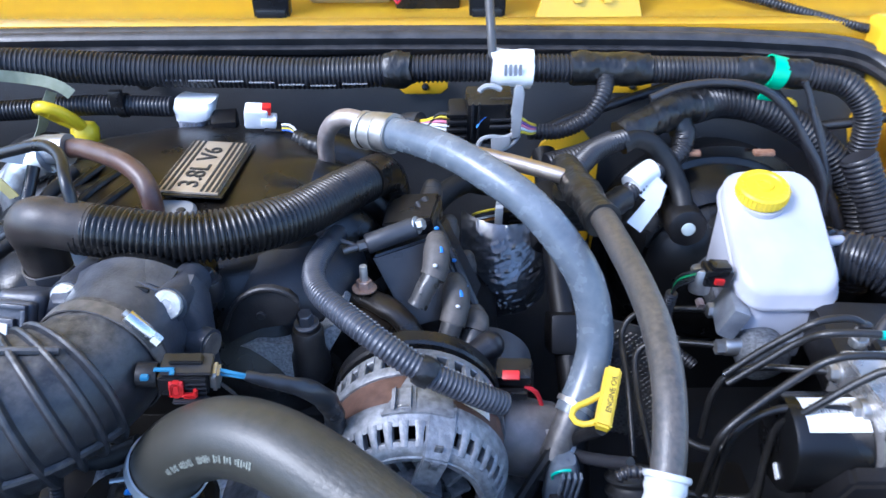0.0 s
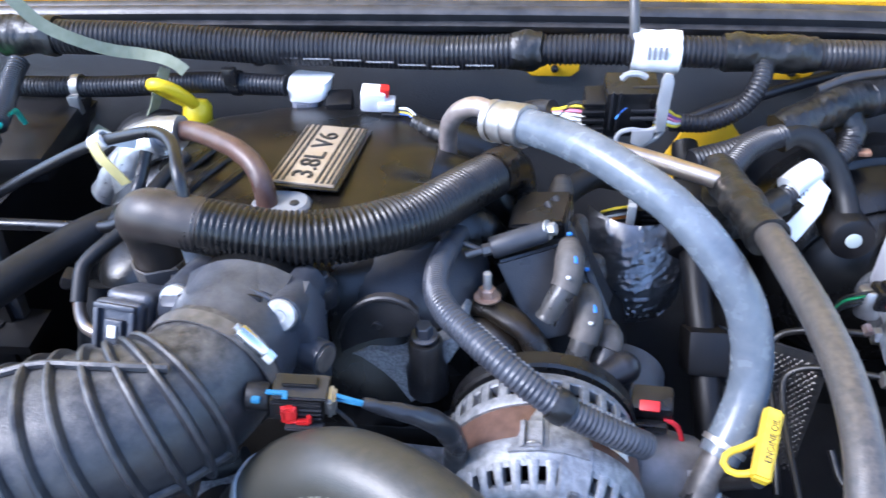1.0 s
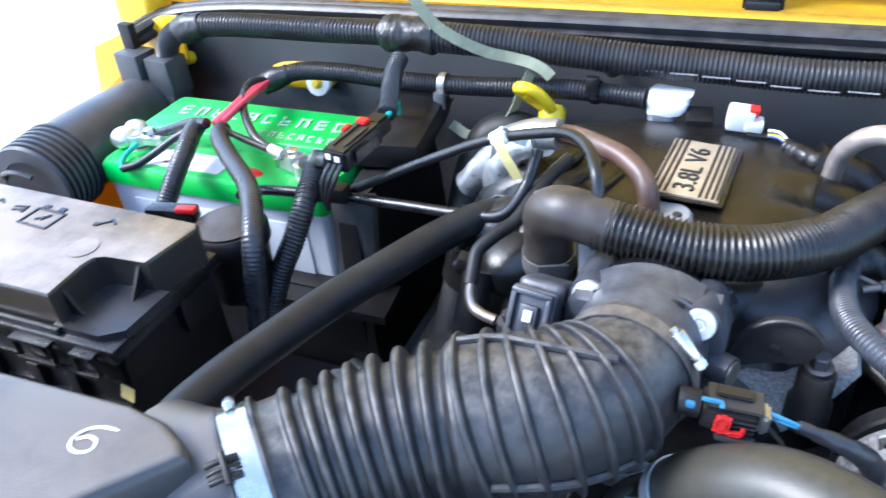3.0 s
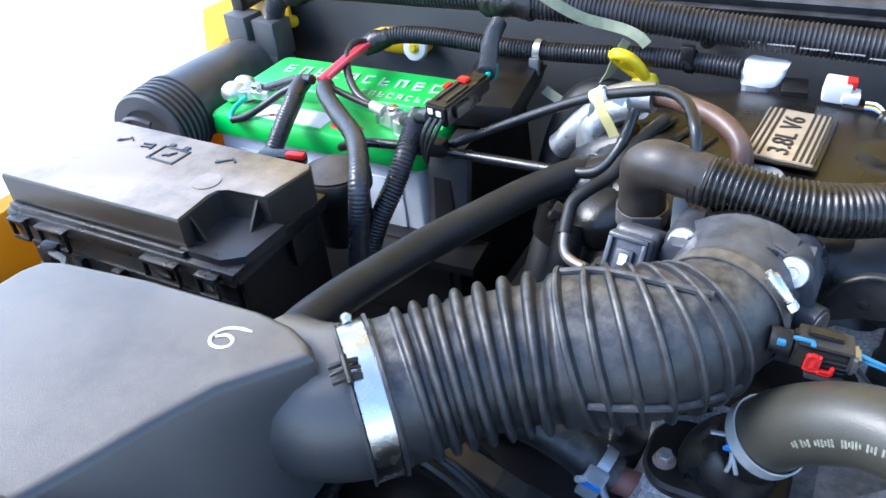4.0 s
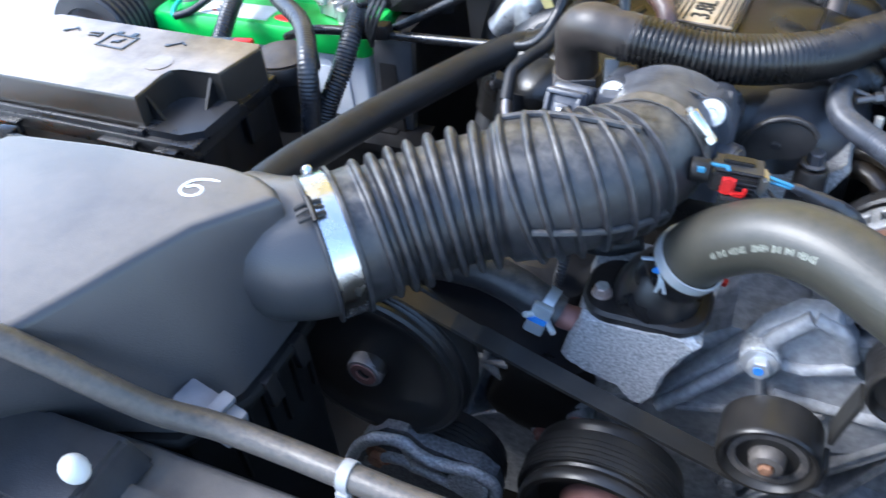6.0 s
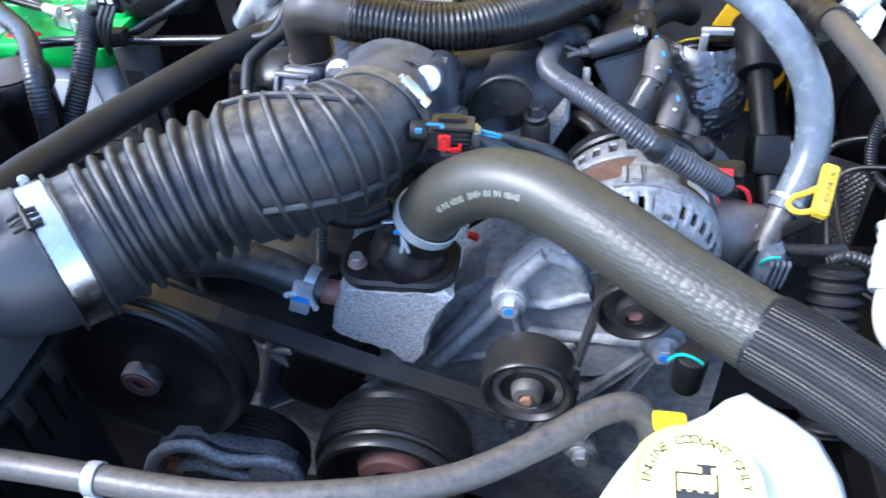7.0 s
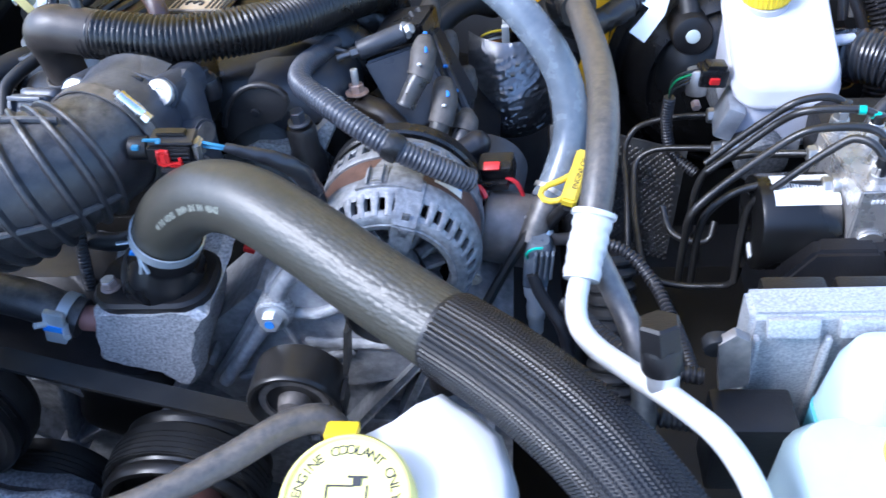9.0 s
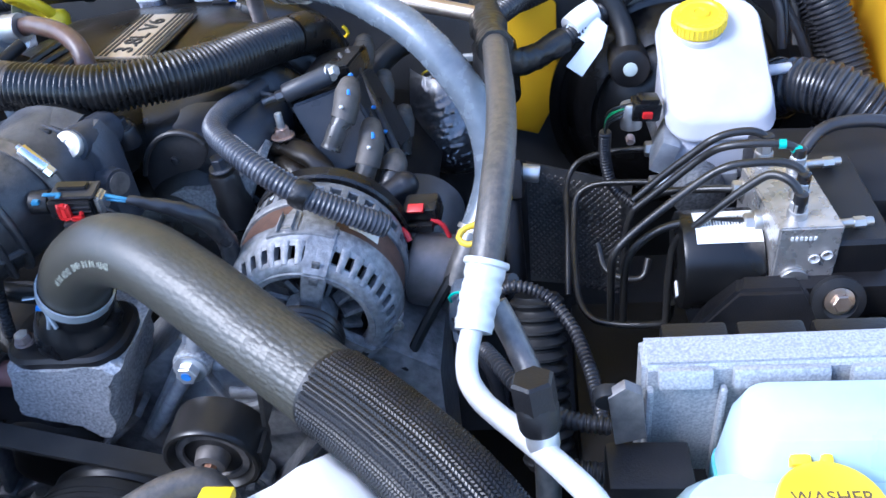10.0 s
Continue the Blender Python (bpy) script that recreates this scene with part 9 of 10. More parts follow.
for y in (0.405, 0.478):
    bm = B()
    disc(bm, (0.352, y, 0.952), (0.385, y, 0.954), 0.0032, 12, 0.001)
    hexa(bm, (0.372, y, 0.953), (0.380, y, 0.9535), 0.0044)
    part("stud", bm, STEEL_DULL, t)

LINES = [
    [(0.232, 0.480, 0.925), (0.255, 0.482, 0.947), (0.277, 0.481, 0.968), (0.288, 0.479, 0.979), (0.300, 0.479, 0.984), (0.318, 0.478, 0.985), (0.326, 0.475, 0.981), (0.327, 0.474, 0.966)],
    [(0.232, 0.472, 0.922), (0.258, 0.473, 0.946), (0.280, 0.472, 0.968), (0.291, 0.466, 0.980), (0.305, 0.462, 0.985), (0.333, 0.458, 0.986), (0.343, 0.456, 0.982), (0.345, 0.455, 0.966)],
    [(0.210, 0.424, 0.845), (0.209, 0.418, 0.90), (0.210, 0.416, 0.922), (0.222, 0.420, 0.937), (0.278, 0.437, 0.976), (0.290, 0.436, 0.984), (0.304, 0.435, 0.987), (0.330, 0.432, 0.987), (0.339, 0.427, 0.983), (0.340, 0.424, 0.966)],
    [(0.253, 0.415, 0.85), (0.254, 0.424, 0.90), (0.257, 0.425, 0.925), (0.268, 0.419, 0.944), (0.302, 0.418, 0.980), (0.315, 0.416, 0.990), (0.326, 0.408, 0.989), (0.332, 0.402, 0.980), (0.332, 0.401, 0.966)],
    [(0.220, 0.422, 0.845), (0.220, 0.422, 0.90), (0.224, 0.423, 0.918), (0.240, 0.426, 0.934), (0.258, 0.427, 0.941), (0.285, 0.424, 0.944), (0.312, 0.421, 0.945)],
    [(0.270, 0.600, 0.893), (0.240, 0.612, 0.885), (0.210, 0.625, 0.872), (0.194, 0.630, 0.860), (0.184, 0.620, 0.848), (0.181, 0.56, 0.83), (0.178, 0.50, 0.80)],
    [(0.270, 0.562, 0.880), (0.24, 0.575, 0.873), (0.206, 0.588, 0.862), (0.192, 0.586, 0.852), (0.187, 0.56, 0.840), (0.185, 0.50, 0.830), (0.188, 0.465, 0.822), (0.198, 0.448, 0.820), (0.214, 0.442, 0.820), (0.240, 0.434, 0.826), (0.255, 0.428, 0.835), (0.258, 0.425, 0.86)],
    [(0.312, 0.461, 0.945), (0.285, 0.472, 0.938), (0.255, 0.486, 0.926), (0.238, 0.488, 0.915), (0.229, 0.486, 0.895), (0.226, 0.48, 0.85)],
    [(0.205, 0.50, 0.862), (0.21, 0.478, 0.852), (0.222, 0.468, 0.85), (0.240, 0.465, 0.852), (0.246, 0.475, 0.865)],
]
for i, pts in enumerate(LINES):
    k = thing("brake_line", pts[0], "bent black steel brake line" + (" to the valve block" if i < 5 else " under the master cylinder"), "pipe", "brake lines")
    bm = B()
    tube(bm, pts, 0.0031, 12, 0.003)
    part("line", bm, PULLEY, k)
    if i < 4:
        bm = B()
        disc(bm, V(pts[-1]) + Vector((0, 0, 0.018)), V(pts[-1]), 0.0048, 12, 0.001)
        part("sleeve", bm, PLASTIC, k)
    if i == 1:
        for j in (5, 6):
            bm = B()
            band(bm, pts[j], V(pts[j]) - V(pts[j - 1]), 0.0032, 0.005, 0.0004, 12)
            part("paint_mark", bm, TEAL, k)
    if i == 0:
        bm = B()
        blob(bm, pts[0], (0.005, 0.005, 0.005), seg=8)
        part("end_tip", bm, STEEL, k)

t = thing("abs_bracket", (0.30, 0.385, 0.86), "black moulded bracket in front of the brake unit", "bracket")
bm = B()
hull_loft(bm, [[(0.255, 0.350, 0.86), (0.350, 0.350, 0.86), (0.350, 0.385, 0.86), (0.255, 0.385, 0.86)], [(0.262, 0.360, 0.898), (0.348, 0.360, 0.905), (0.348, 0.388, 0.905), (0.275, 0.388, 0.898)], [(0.292, 0.372, 0.922), (0.338, 0.372, 0.922), (0.336, 0.390, 0.922), (0.297, 0.390, 0.922)]])
bmesh.ops.bevel(bm, geom=bm.edges[:], offset=0.003, segments=2, affect='EDGES')
part("bracket_body", bm, PLASTIC_DULL, t)
bm = B()
box(bm, (0.40, 0.385, 0.905), (0.13, 0.02, 0.03), bev=0.003)
part("rail", bm, PLASTIC_DULL, t)
bm = B()
lathe(bm, (0.358, 0.372, 0.913), (0, -1, 0.4), [(0.0, 0), (0.017, 0.0), (0.018, 0.004), (0.018, 0.008), (0.012, 0.010), (0.009, 0.008), (0, 0.008)], 28)
part("bushing", bm, RUBBER, t, "black rubber bushing")
bm = B()
bolt(bm, (0.358, 0.365, 0.917), (0, -1, 0.4), 0.0065, 0.006)
part("bolt", bm, WARM_METAL, t, "brassy bolt head")

# ---- engine control module and washer bottle ----
t = thing("control_module", (0.29, 0.25, 0.90), "ribbed speckled aluminium engine control module", "control module")
bm = B()
hull_loft(bm, [[(0.208, 0.238, 0.905), (0.43, 0.238, 0.905), (0.43, 0.262, 0.905), (0.208, 0.262, 0.905)], [(0.208, 0.240, 0.998), (0.43, 0.240, 1.002), (0.43, 0.262, 1.004), (0.208, 0.262, 1.000)]])
bmesh.ops.bevel(bm, geom=bm.edges[:], offset=0.003, segments=3, affect='EDGES')
part("housing", bm, ALU_SPECK, t)
for x0, x1 in ((0.216, 0.244), (0.254, 0.302), (0.312, 0.36), (0.37, 0.42)):
    bm = B()
    box(bm, ((x0 + x1) / 2, 0.2375, 0.992), (x1 - x0, 0.006, 0.012), (-18, 0, 0), bev=0.002)
    part("top_rib", bm, ALU_SPECK, t)
for x in (0.212, 0.25, 0.308):
    bm = B()
    box(bm, (x, 0.2365, 0.945), (0.004, 0.006, 0.08), bev=0.002)
    part("side_rib", bm, ALU_SPECK, t)
for x0, x1 in ((0.223, 0.260), (0.265, 0.302), (0.306, 0.347)):
    k = thing("module_plug", ((x0 + x1) / 2, 0.28, 0.95), "black multi-pin plug behind the control module", "connector", "module plugs")
    bm = B()
    box(bm, ((x0 + x1) / 2, 0.274, 0.958), (x1 - x0, 0.020, 0.056), bev=0.003)
    part("plug_body", bm, PLASTIC_DULL, k)
    n = 5
    for j in range(n):
        bm = B()
        box(bm, (x0 + (x1 - x0) * (j + 0.5) / n, 0.267, 0.987), ((x1 - x0) / n * 0.45, 0.008, 0.005), bev=0.001)
        part("ridge", bm, PLASTIC_DULL, k)
t = thing("module_bracket", (0.198, 0.215, 0.93), "grey steel foot bracket on a black block", "bracket")
bm = B()
sheet(bm, [(0.189, 0.226, 0.990), (0.198, 0.228, 0.996), (0.207, 0.228, 0.990), (0.210, 0.224, 0.958), (0.193, 0.222, 0.955)], (0, 1, 0.2), 0.006, 0.001)
part("bracket_plate", bm, DUSTY_STEEL, t)
bm = B()
disc(bm, (0.190, 0.228, 0.984), (0.190, 0.236, 0.985), 0.008, 18, 0.001)
part("grommet", bm, RUBBER, t)
bm = B()
box(bm, (0.210, 0.210, 0.925), (0.045, 0.03, 0.06), bev=0.003)
part("block", bm, PLASTIC_DULL, t, "black mounting block")

t = thing("washer_bottle", (0.31, 0.15, 0.80), "translucent washer bottle with blue fluid and a yellow cap", "washer bottle")
bm = B()
hull_loft(bm, [rrect(0.331, 0.208, 0.170, 0.050, 0.014, 0.945), rrect(0.332, 0.211, 0.166, 0.042, 0.016, 0.985), rrect(0.333, 0.2125, 0.160, 0.036, 0.016, 0.996), rrect(0.334, 0.213, 0.14, 0.022, 0.010, 1.000)])
part("upper_tank", bm, MILKY_BLUE, t, "milky upper tank")
bm = B()
hull_loft(bm, [rrect(0.329, 0.174, 0.169, 0.111, 0.014, 0.78), rrect(0.330, 0.175, 0.1715, 0.1135, 0.014, 0.9445)])
part("fluid_level", bm, BLUE_FLUID, t, "blue washer fluid showing through")
bm = B()
hull_loft(bm, [rrect(0.302, 0.144, 0.176, 0.112, 0.02, 0.86), rrect(0.302, 0.144, 0.174, 0.112, 0.028, 0.957), rrect(0.302, 0.144, 0.162, 0.100, 0.026, 0.970), rrect(0.302, 0.144, 0.13, 0.07, 0.02, 0.974)])
part("front_shelf", bm, MILKY_BLUE, t, "milky lower front shoulder")
bm = B()
disc(bm, (0.284, 0.165, 0.970), (0.284, 0.165, 0.990), 0.0245, 36, 0.004)
cp = part("cap", bm, YELLOW_PL, t, "yellow filler cap")
lettering("letters", "WASHER", 0.0090, pose(0.284, 0.1680, 0.9901, 0, 0, 0), BELT_BROWN, cp, 0.0003)
for k in range(5):
    bm = B()
    box(bm, (0.272 + 0.006 * k, 0.1565, 0.9902), (0.0034, 0.0050, 0.0004), bev=0)
    part("print_bar", bm, BELT_BROWN, cp)
bm = B()
box(bm, (0.276, 0.194, 0.986), (0.010, 0.012, 0.008), (20, 0, 0), bev=0.002)
part("hinge", bm, YELLOW_PL, t)
bm = B()
box(bm, (0.288, 0.194, 0.986), (0.006, 0.012, 0.008), (20, 0, 0), bev=0.002)
part("hinge", bm, YELLOW_PL, t)

# ---- looms on the brake side ----
t = thing("brake_side_loom", (0.33, 0.78, 1.0), "black corrugated loom arching over the brake booster", "cable")
bm = B()
corrugated(bm, [(0.268, 0.785, 1.019), (0.300, 0.80, 1.019), (0.345, 0.80, 1.012), (0.398, 0.79, 0.988), (0.434, 0.775, 0.958), (0.458, 0.76, 0.925), (0.468, 0.74, 0.880), (0.468, 0.72, 0.82)], 0.0175, 0.0024, 0.0055, 20)
part("loom_section", bm, LOOM, t)
wrap([(0.185, 0.742, 1.008), (0.215, 0.757, 1.016), (0.245, 0.775, 1.021), (0.280, 0.792, 1.020)], 0.0165, t)
wrap([(0.250, 0.770, 1.012), (0.256, 0.762, 1.000), (0.254, 0.752, 0.990)], 0.0115, t)
bm = B()
corrugated(bm, [(0.256, 0.760, 1.000), (0.252, 0.748, 0.988), (0.236, 0.735, 0.980), (0.216, 0.718, 0.975), (0.198, 0.702, 0.970), (0.180, 0.688, 0.966)], 0.0105, 0.0014, 0.0042, 16)
part("branch", bm, LOOM, t)
bm = B()
corrugated(bm, [(0.105, 0.700, 0.998), (0.14, 0.715, 1.000), (0.175, 0.735, 1.005)], 0.0125, 0.0016, 0.0042, 16)
part("branch", bm, LOOM, t)
wrap([(0.185, 0.690, 0.967), (0.160, 0.672, 0.962), (0.135, 0.655, 0.965), (0.120, 0.640, 0.985), (0.115, 0.632, 1.01)], 0.0125, t)
bm = B()
sheet(bm, [(0.186, 0.694, 0.977), (0.206, 0.712, 0.992), (0.229, 0.704, 0.972), (0.222, 0.694, 0.955), (0.202, 0.676, 0.932), (0.186, 0.676, 0.945), (0.206, 0.690, 0.962)], (0.2, -1, 0.3), 0.0012)
for v in bm.verts:
    v.co += noise.noise_vector(v.co * 70) * 0.003
solo("paper_label", bm, LABEL_WHITE, "torn white paper label on the loom branch", "label")
bm = B()
tube(bm, [(0.192, 0.70, 0.974), (0.204, 0.71, 0.979), (0.216, 0.718, 0.982)], 0.0122, 14)
solo("paper_label", bm, LABEL_WHITE, "white paper wrap around the loom branch", "label")
bm = B()
corrugated(bm, [(0.090, 0.758, 1.006), (0.125, 0.754, 1.009), (0.152, 0.756, 1.024), (0.166, 0.766, 1.042), (0.172, 0.782, 1.055)], 0.0092, 0.0013, 0.0038, 14)
solo("loom_branch", bm, LOOM, "black corrugated branch joining the main loom", "cable")
for pts, r, lb in (([(0.10, 0.79, 0.985), (0.14, 0.80, 1.0), (0.18, 0.805, 1.012), (0.257, 0.81, 1.035), (0.31, 0.805, 1.042), (0.345, 0.80, 1.038), (0.371, 0.79, 1.018), (0.390, 0.78, 0.99), (0.409, 0.77, 0.959), (0.430, 0.755, 0.925), (0.443, 0.74, 0.895)], 0.0055, "thin black cable along the firewall"),
                   ([(0.395, 0.785, 1.02), (0.41, 0.775, 0.99), (0.425, 0.765, 0.95), (0.43, 0.755, 0.91)], 0.004, "thin black cable dropping past the booster"),
                   ([(0.42, 0.80, 0.99), (0.455, 0.79, 1.0), (0.49, 0.78, 1.012), (0.54, 0.77, 1.03)], 0.0055, "thin black cable to the fender"),
                   ([(0.05, 0.86, 1.20), (0.050, 0.835, 1.13), (0.052, 0.80, 1.095), (0.055, 0.785, 1.05), (0.058, 0.775, 1.02)], 0.0048, "grey ribbed cable hanging from above the cowl")):
    bm = B()
    tube(bm, pts, r, 10)
    solo("cable", bm, LOOM if r > 0.005 else GREY_CABLE, lb, "cable", "thin cables")
bm = B()
corrugated(bm, [(0.385, 0.672, 0.905), (0.400, 0.650, 0.922), (0.425, 0.63, 0.926), (0.455, 0.61, 0.915), (0.495, 0.59, 0.89)], 0.026, 0.003, 0.0068, 24)
t = thing("air_duct", (0.44, 0.62, 0.88), "fat grey-black corrugated duct beside the reservoir", "duct")
part("duct_tube", bm, LOOM_GREY, t)
bm = B()
band(bm, (0.390, 0.664, 0.911), (0.5, -0.7, 0.5), 0.0285, 0.010, 0.0015, 32)
part("cuff", bm, PLASTIC, t)
bm = B()
corrugated(bm, [(0.43, 0.73, 0.99), (0.45, 0.715, 0.95), (0.465, 0.69, 0.91), (0.475, 0.66, 0.87)], 0.019, 0.0024, 0.006, 20)
solo("air_duct", bm, LOOM, "black corrugated duct behind the reservoir", "duct")
bm = B()
box(bm, (0.40, 0.52, 0.90), (0.13, 0.11, 0.05), (0, 0, -4), bev=0.01)
solo("relay_tray", bm, PLASTIC_DULL, "black plastic tray beside the brake unit", "tray")
bm = B()
tube(bm, [(0.36, 0.505, 0.93), (0.385, 0.525, 0.952), (0.42, 0.53, 0.955), (0.46, 0.52, 0.95), (0.50, 0.51, 0.94)], 0.0055, 10)
solo("cable", bm, LOOM, "black cable arching over the plastic tray", "cable", "thin cables")

# ---- connectors at the back of the engine ----
t = thing("harness_connector", (0.045, 0.72, 1.0), "black harness connector with coloured wires and grey lever", "connector")
bm = B()
box(bm, (0.046, 0.718, 1.044), (0.044, 0.030, 0.050), (14, 0, 3), bev=0.003)
part("connector_body", bm, PLASTIC, t)
bm = B()
box(bm, (0.016, 0.716, 1.040), (0.018, 0.024, 0.036), (14, 0, 3), bev=0.003)
part("rear_shell", bm, PLASTIC_DULL, t)
for j in range(4):
    bm = B()
    box(bm, (0.015, 0.703, 1.028 + 0.008 * j), (0.020, 0.006, 0.0045), (14, 0, 3), bev=0.0015)
    part("cavity", bm, PLASTIC, t)
for j in range(5):
    bm = B()
    box(bm, (0.058, 0.7005 + 0.0016 * j, 1.040 + 0.0065 * j), (0.022, 0.003, 0.0030), (14, 0, 3), bev=0.0008)
    part("ridge", bm, PLASTIC_GREY, t)
for x in (0.030, 0.036):
    bm = B()
    box(bm, (x, 0.7005, 1.046), (0.002, 0.003, 0.044), (14, 0, 3), bev=0.0006)
    part("rib", bm, PLASTIC_GREY, t)
bm = B()
tube(bm, [(0.034, 0.6995, 1.040), (0.039, 0.7010, 1.047), (0.046, 0.7025, 1.052)], 0.0013, 6, squash=0.5)
part("paint_mark", bm, BLUE, t)
bm = B()
sheet(bm, [(0.0675, 0.693, 1.082), (0.070, 0.693, 1.087), (0.0755, 0.693, 1.086), (0.0775, 0.693, 1.079), (0.0760, 0.692, 1.058), (0.0755, 0.691, 1.036), (0.0670, 0.691, 1.033), (0.0675, 0.692, 1.050), (0.0655, 0.692, 1.060), (0.0675, 0.693, 1.068)], (0, -1, 0.2), 0.005, 0.001)
lev = part("lever", bm, CLIP_DIM, t, "grey locking lever")
bm = B()
tube(bm, [(0.0740, 0.690, 1.040), (0.0600, 0.690, 1.034), (0.0480, 0.690, 1.035), (0.0385, 0.690, 1.032), (0.0355, 0.690, 1.024), (0.0380, 0.690, 1.015), (0.0480, 0.690, 1.013), (0.0580, 0.690, 1.020), (0.0690, 0.690, 1.028), (0.0745, 0.690, 1.036)], 0.0022, 8, 0.003)
part("foot_loop", bm, CLIP_DIM, lev)
bm = B()
sheet(bm, [(0.048, 0.691, 1.034), (0.066, 0.691, 1.036), (0.066, 0.691, 1.026), (0.056, 0.691, 1.019), (0.048, 0.691, 1.022)], (0, -1, 0.2), 0.004, 0.0008)
part("foot_plate", bm, CLIP_DIM, lev)
bm = B()
tube(bm, [(0.036, 0.698, 1.078), (0.041, 0.697, 1.083), (0.050, 0.697, 1.083), (0.056, 0.697, 1.080)], 0.0028, 8, 0.002)
part("top_hook", bm, CLIP_DIM, t, "grey hook")
for k, (c, z) in enumerate((("yellow", 1.047), ("pink", 1.042), ("white", 1.038), ("white", 1.034), ("black", 1.050), ("white", 1.030))):
    bm = B()
    tube(bm, [(0.010, 0.706, z), (-0.002, 0.707, z + 0.001), (-0.014, 0.713, 1.041 - 0.0015 * k), (-0.026, 0.722, 1.036 - 0.0010 * k)], 0.0017, 6)
    part("wire", bm, WIRES[c], t)
for k, c in enumerate(("yellow", "purple", "pink", "white", "yellow")):
    bm = B()
    tube(bm, [(0.068, 0.706, 1.046 - 0.004 * k), (0.078, 0.710, 1.044 - 0.0035 * k), (0.086, 0.716, 1.036 - 0.0028 * k), (0.095, 0.735, 1.024 - 0.002 * k)], 0.0016, 6)
    part("wire", bm, WIRES[c], t)
bm = B()
tube(bm, [(-0.020, 0.717, 1.039), (-0.034, 0.730, 1.032), (-0.050, 0.745, 1.020)], 0.0085, 14)
part("wire_sleeve", bm, LOOM, t, "black sleeve over the wires")
t = thing("lower_connector", (0.085, 0.74, 0.88), "black multi-wire connector in a pale grey frame", "connector")
bm = B()
box(bm, (0.088, 0.742, 0.905), (0.05, 0.03, 0.05), (8, 0, 0), bev=0.003)
part("connector_body", bm, PLASTIC, t)
bm = B()
box(bm, (0.061, 0.722, 0.905), (0.008, 0.006, 0.068), (8, 0, 0), bev=0.001)
box(bm, (0.082, 0.720, 0.874), (0.050, 0.006, 0.008), (8, 0, 0), bev=0.001)
box(bm, (0.080, 0.724, 0.939), (0.044, 0.006, 0.007), (8, 0, 0), bev=0.001)
part("frame", bm, GREY_CLIP, t, "pale grey plastic frame")
for j in range(7):
    bm = B()
    box(bm, (0.090, 0.725, 0.886 + 0.006 * j), (0.034, 0.004, 0.0022), (8, 0, 0), bev=0)
    part("ridge", bm, PLASTIC_DULL, t)
for k, c in enumerate(("yellow", "black", "white", "orange", "black", "black")):
    bm = B()
    tube(bm, [(0.062, 0.735, 0.925 - 0.004 * k), (0.045, 0.725, 0.928 - 0.004 * k), (0.034, 0.728, 0.922 - 0.004 * k), (0.036, 0.74, 0.91 - 0.002 * k)], 0.0014, 6)
    part("wire", bm, WIRES[c], t)
for k, c in enumerate(("white", "pink", "blue", "orange")):
    bm = B()
    tube(bm, [(0.113, 0.735, 0.93 - 0.004 * k), (0.128, 0.715, 0.950 - 0.004 * k), (0.135, 0.70, 0.965)], 0.0014, 6)
    part("wire", bm, WIRES[c], t)

# Yellow body metal seen behind the connectors.
bm = B()
sheet(bm, [(0.085, 0.820, 0.90), (0.085, 0.820, 0.80), (0.155, 0.815, 0.78), (0.180, 0.815, 0.83), (0.182, 0.815, 0.95), (0.150, 0.818, 0.99), (0.115, 0.82, 0.96)], (0, 1, 0), 0.006, 0.002)
solo("body_panel", bm, YELLOW, "yellow painted firewall panel behind the wiring", "car body", kind="structure")
# Steering shaft and column joint.
t = thing("steering_shaft", (0.12, 0.60, 0.75), "black steering shaft and joint beside the engine", "steering shaft")
bm = B()
tube(bm, [(0.112, 0.78, 0.97), (0.118, 0.66, 0.90), (0.125, 0.55, 0.83), (0.130, 0.45, 0.70)], 0.013, 18)
part("shaft", bm, PLASTIC_DULL, t)
bm = B()
disc(bm, (0.113, 0.74, 0.945), (0.117, 0.68, 0.912), 0.024, 24, 0.004)
part("collar", bm, PLASTIC_DULL, t)
bm = B()
box(bm, (0.122, 0.60, 0.866), (0.036, 0.05, 0.04), (-35, 0, 0), bev=0.006)
part("joint", bm, PLASTIC_DULL, t)
bm = B()
disc(bm, (0.135, 0.60, 0.875), (0.156, 0.598, 0.872), 0.009, 18, 0.002)
part("joint_bolt", bm, ALU, t, "bright joint bolt")
# Perforated heat plate.
t = thing("perforated_plate", (0.18, 0.60, 0.75), "perforated dark steel heat plate", "heat shield")
bm = B()
sheet(bm, [(0.142, 0.640, 0.858), (0.252, 0.640, 0.822), (0.238, 0.612, 0.700), (0.140, 0.612, 0.716)], (0, 1, -0.2), 0.004)
part("plate", bm, MESH_STEEL, t)
u0, uv, uw = V((0.146, 0.6345, 0.850)), V((0.100, 0, -0.034)), V((-0.004, -0.026, -0.126))
nn = uv.cross(uw).normalized()
nn = -nn if nn.y > 0 else nn
bm = B()
for i in range(15):
    for j in range(34):
        p = u0 + uv * ((i + 0.5 * (j % 2)) / 15.5) + uw * (j / 34)
        lathe(bm, p, nn, [(0.0024, 0.0), (0.0016, 0.0009), (0.0, 0.0011)], 4)
tagged(part("embossing", bm, DUSTY_STEEL, t), kind="stuff")

# Frame rail and inner shelf under the brake lines.
bm = B()
box(bm, (0.235, 0.37, 0.745), (0.11, 0.30, 0.05), (0, 0, 0), bev=0.006)
solo("frame_rail", bm, SHADE_FLOOR, "dusty inner shelf under the brake lines, blackened as shade", "car body", kind="structure")
bm = B()
corrugated(bm, [(0.150, 0.42, 0.88), (0.152, 0.38, 0.82), (0.155, 0.34, 0.76)], 0.022, 0.004, 0.011, 20)
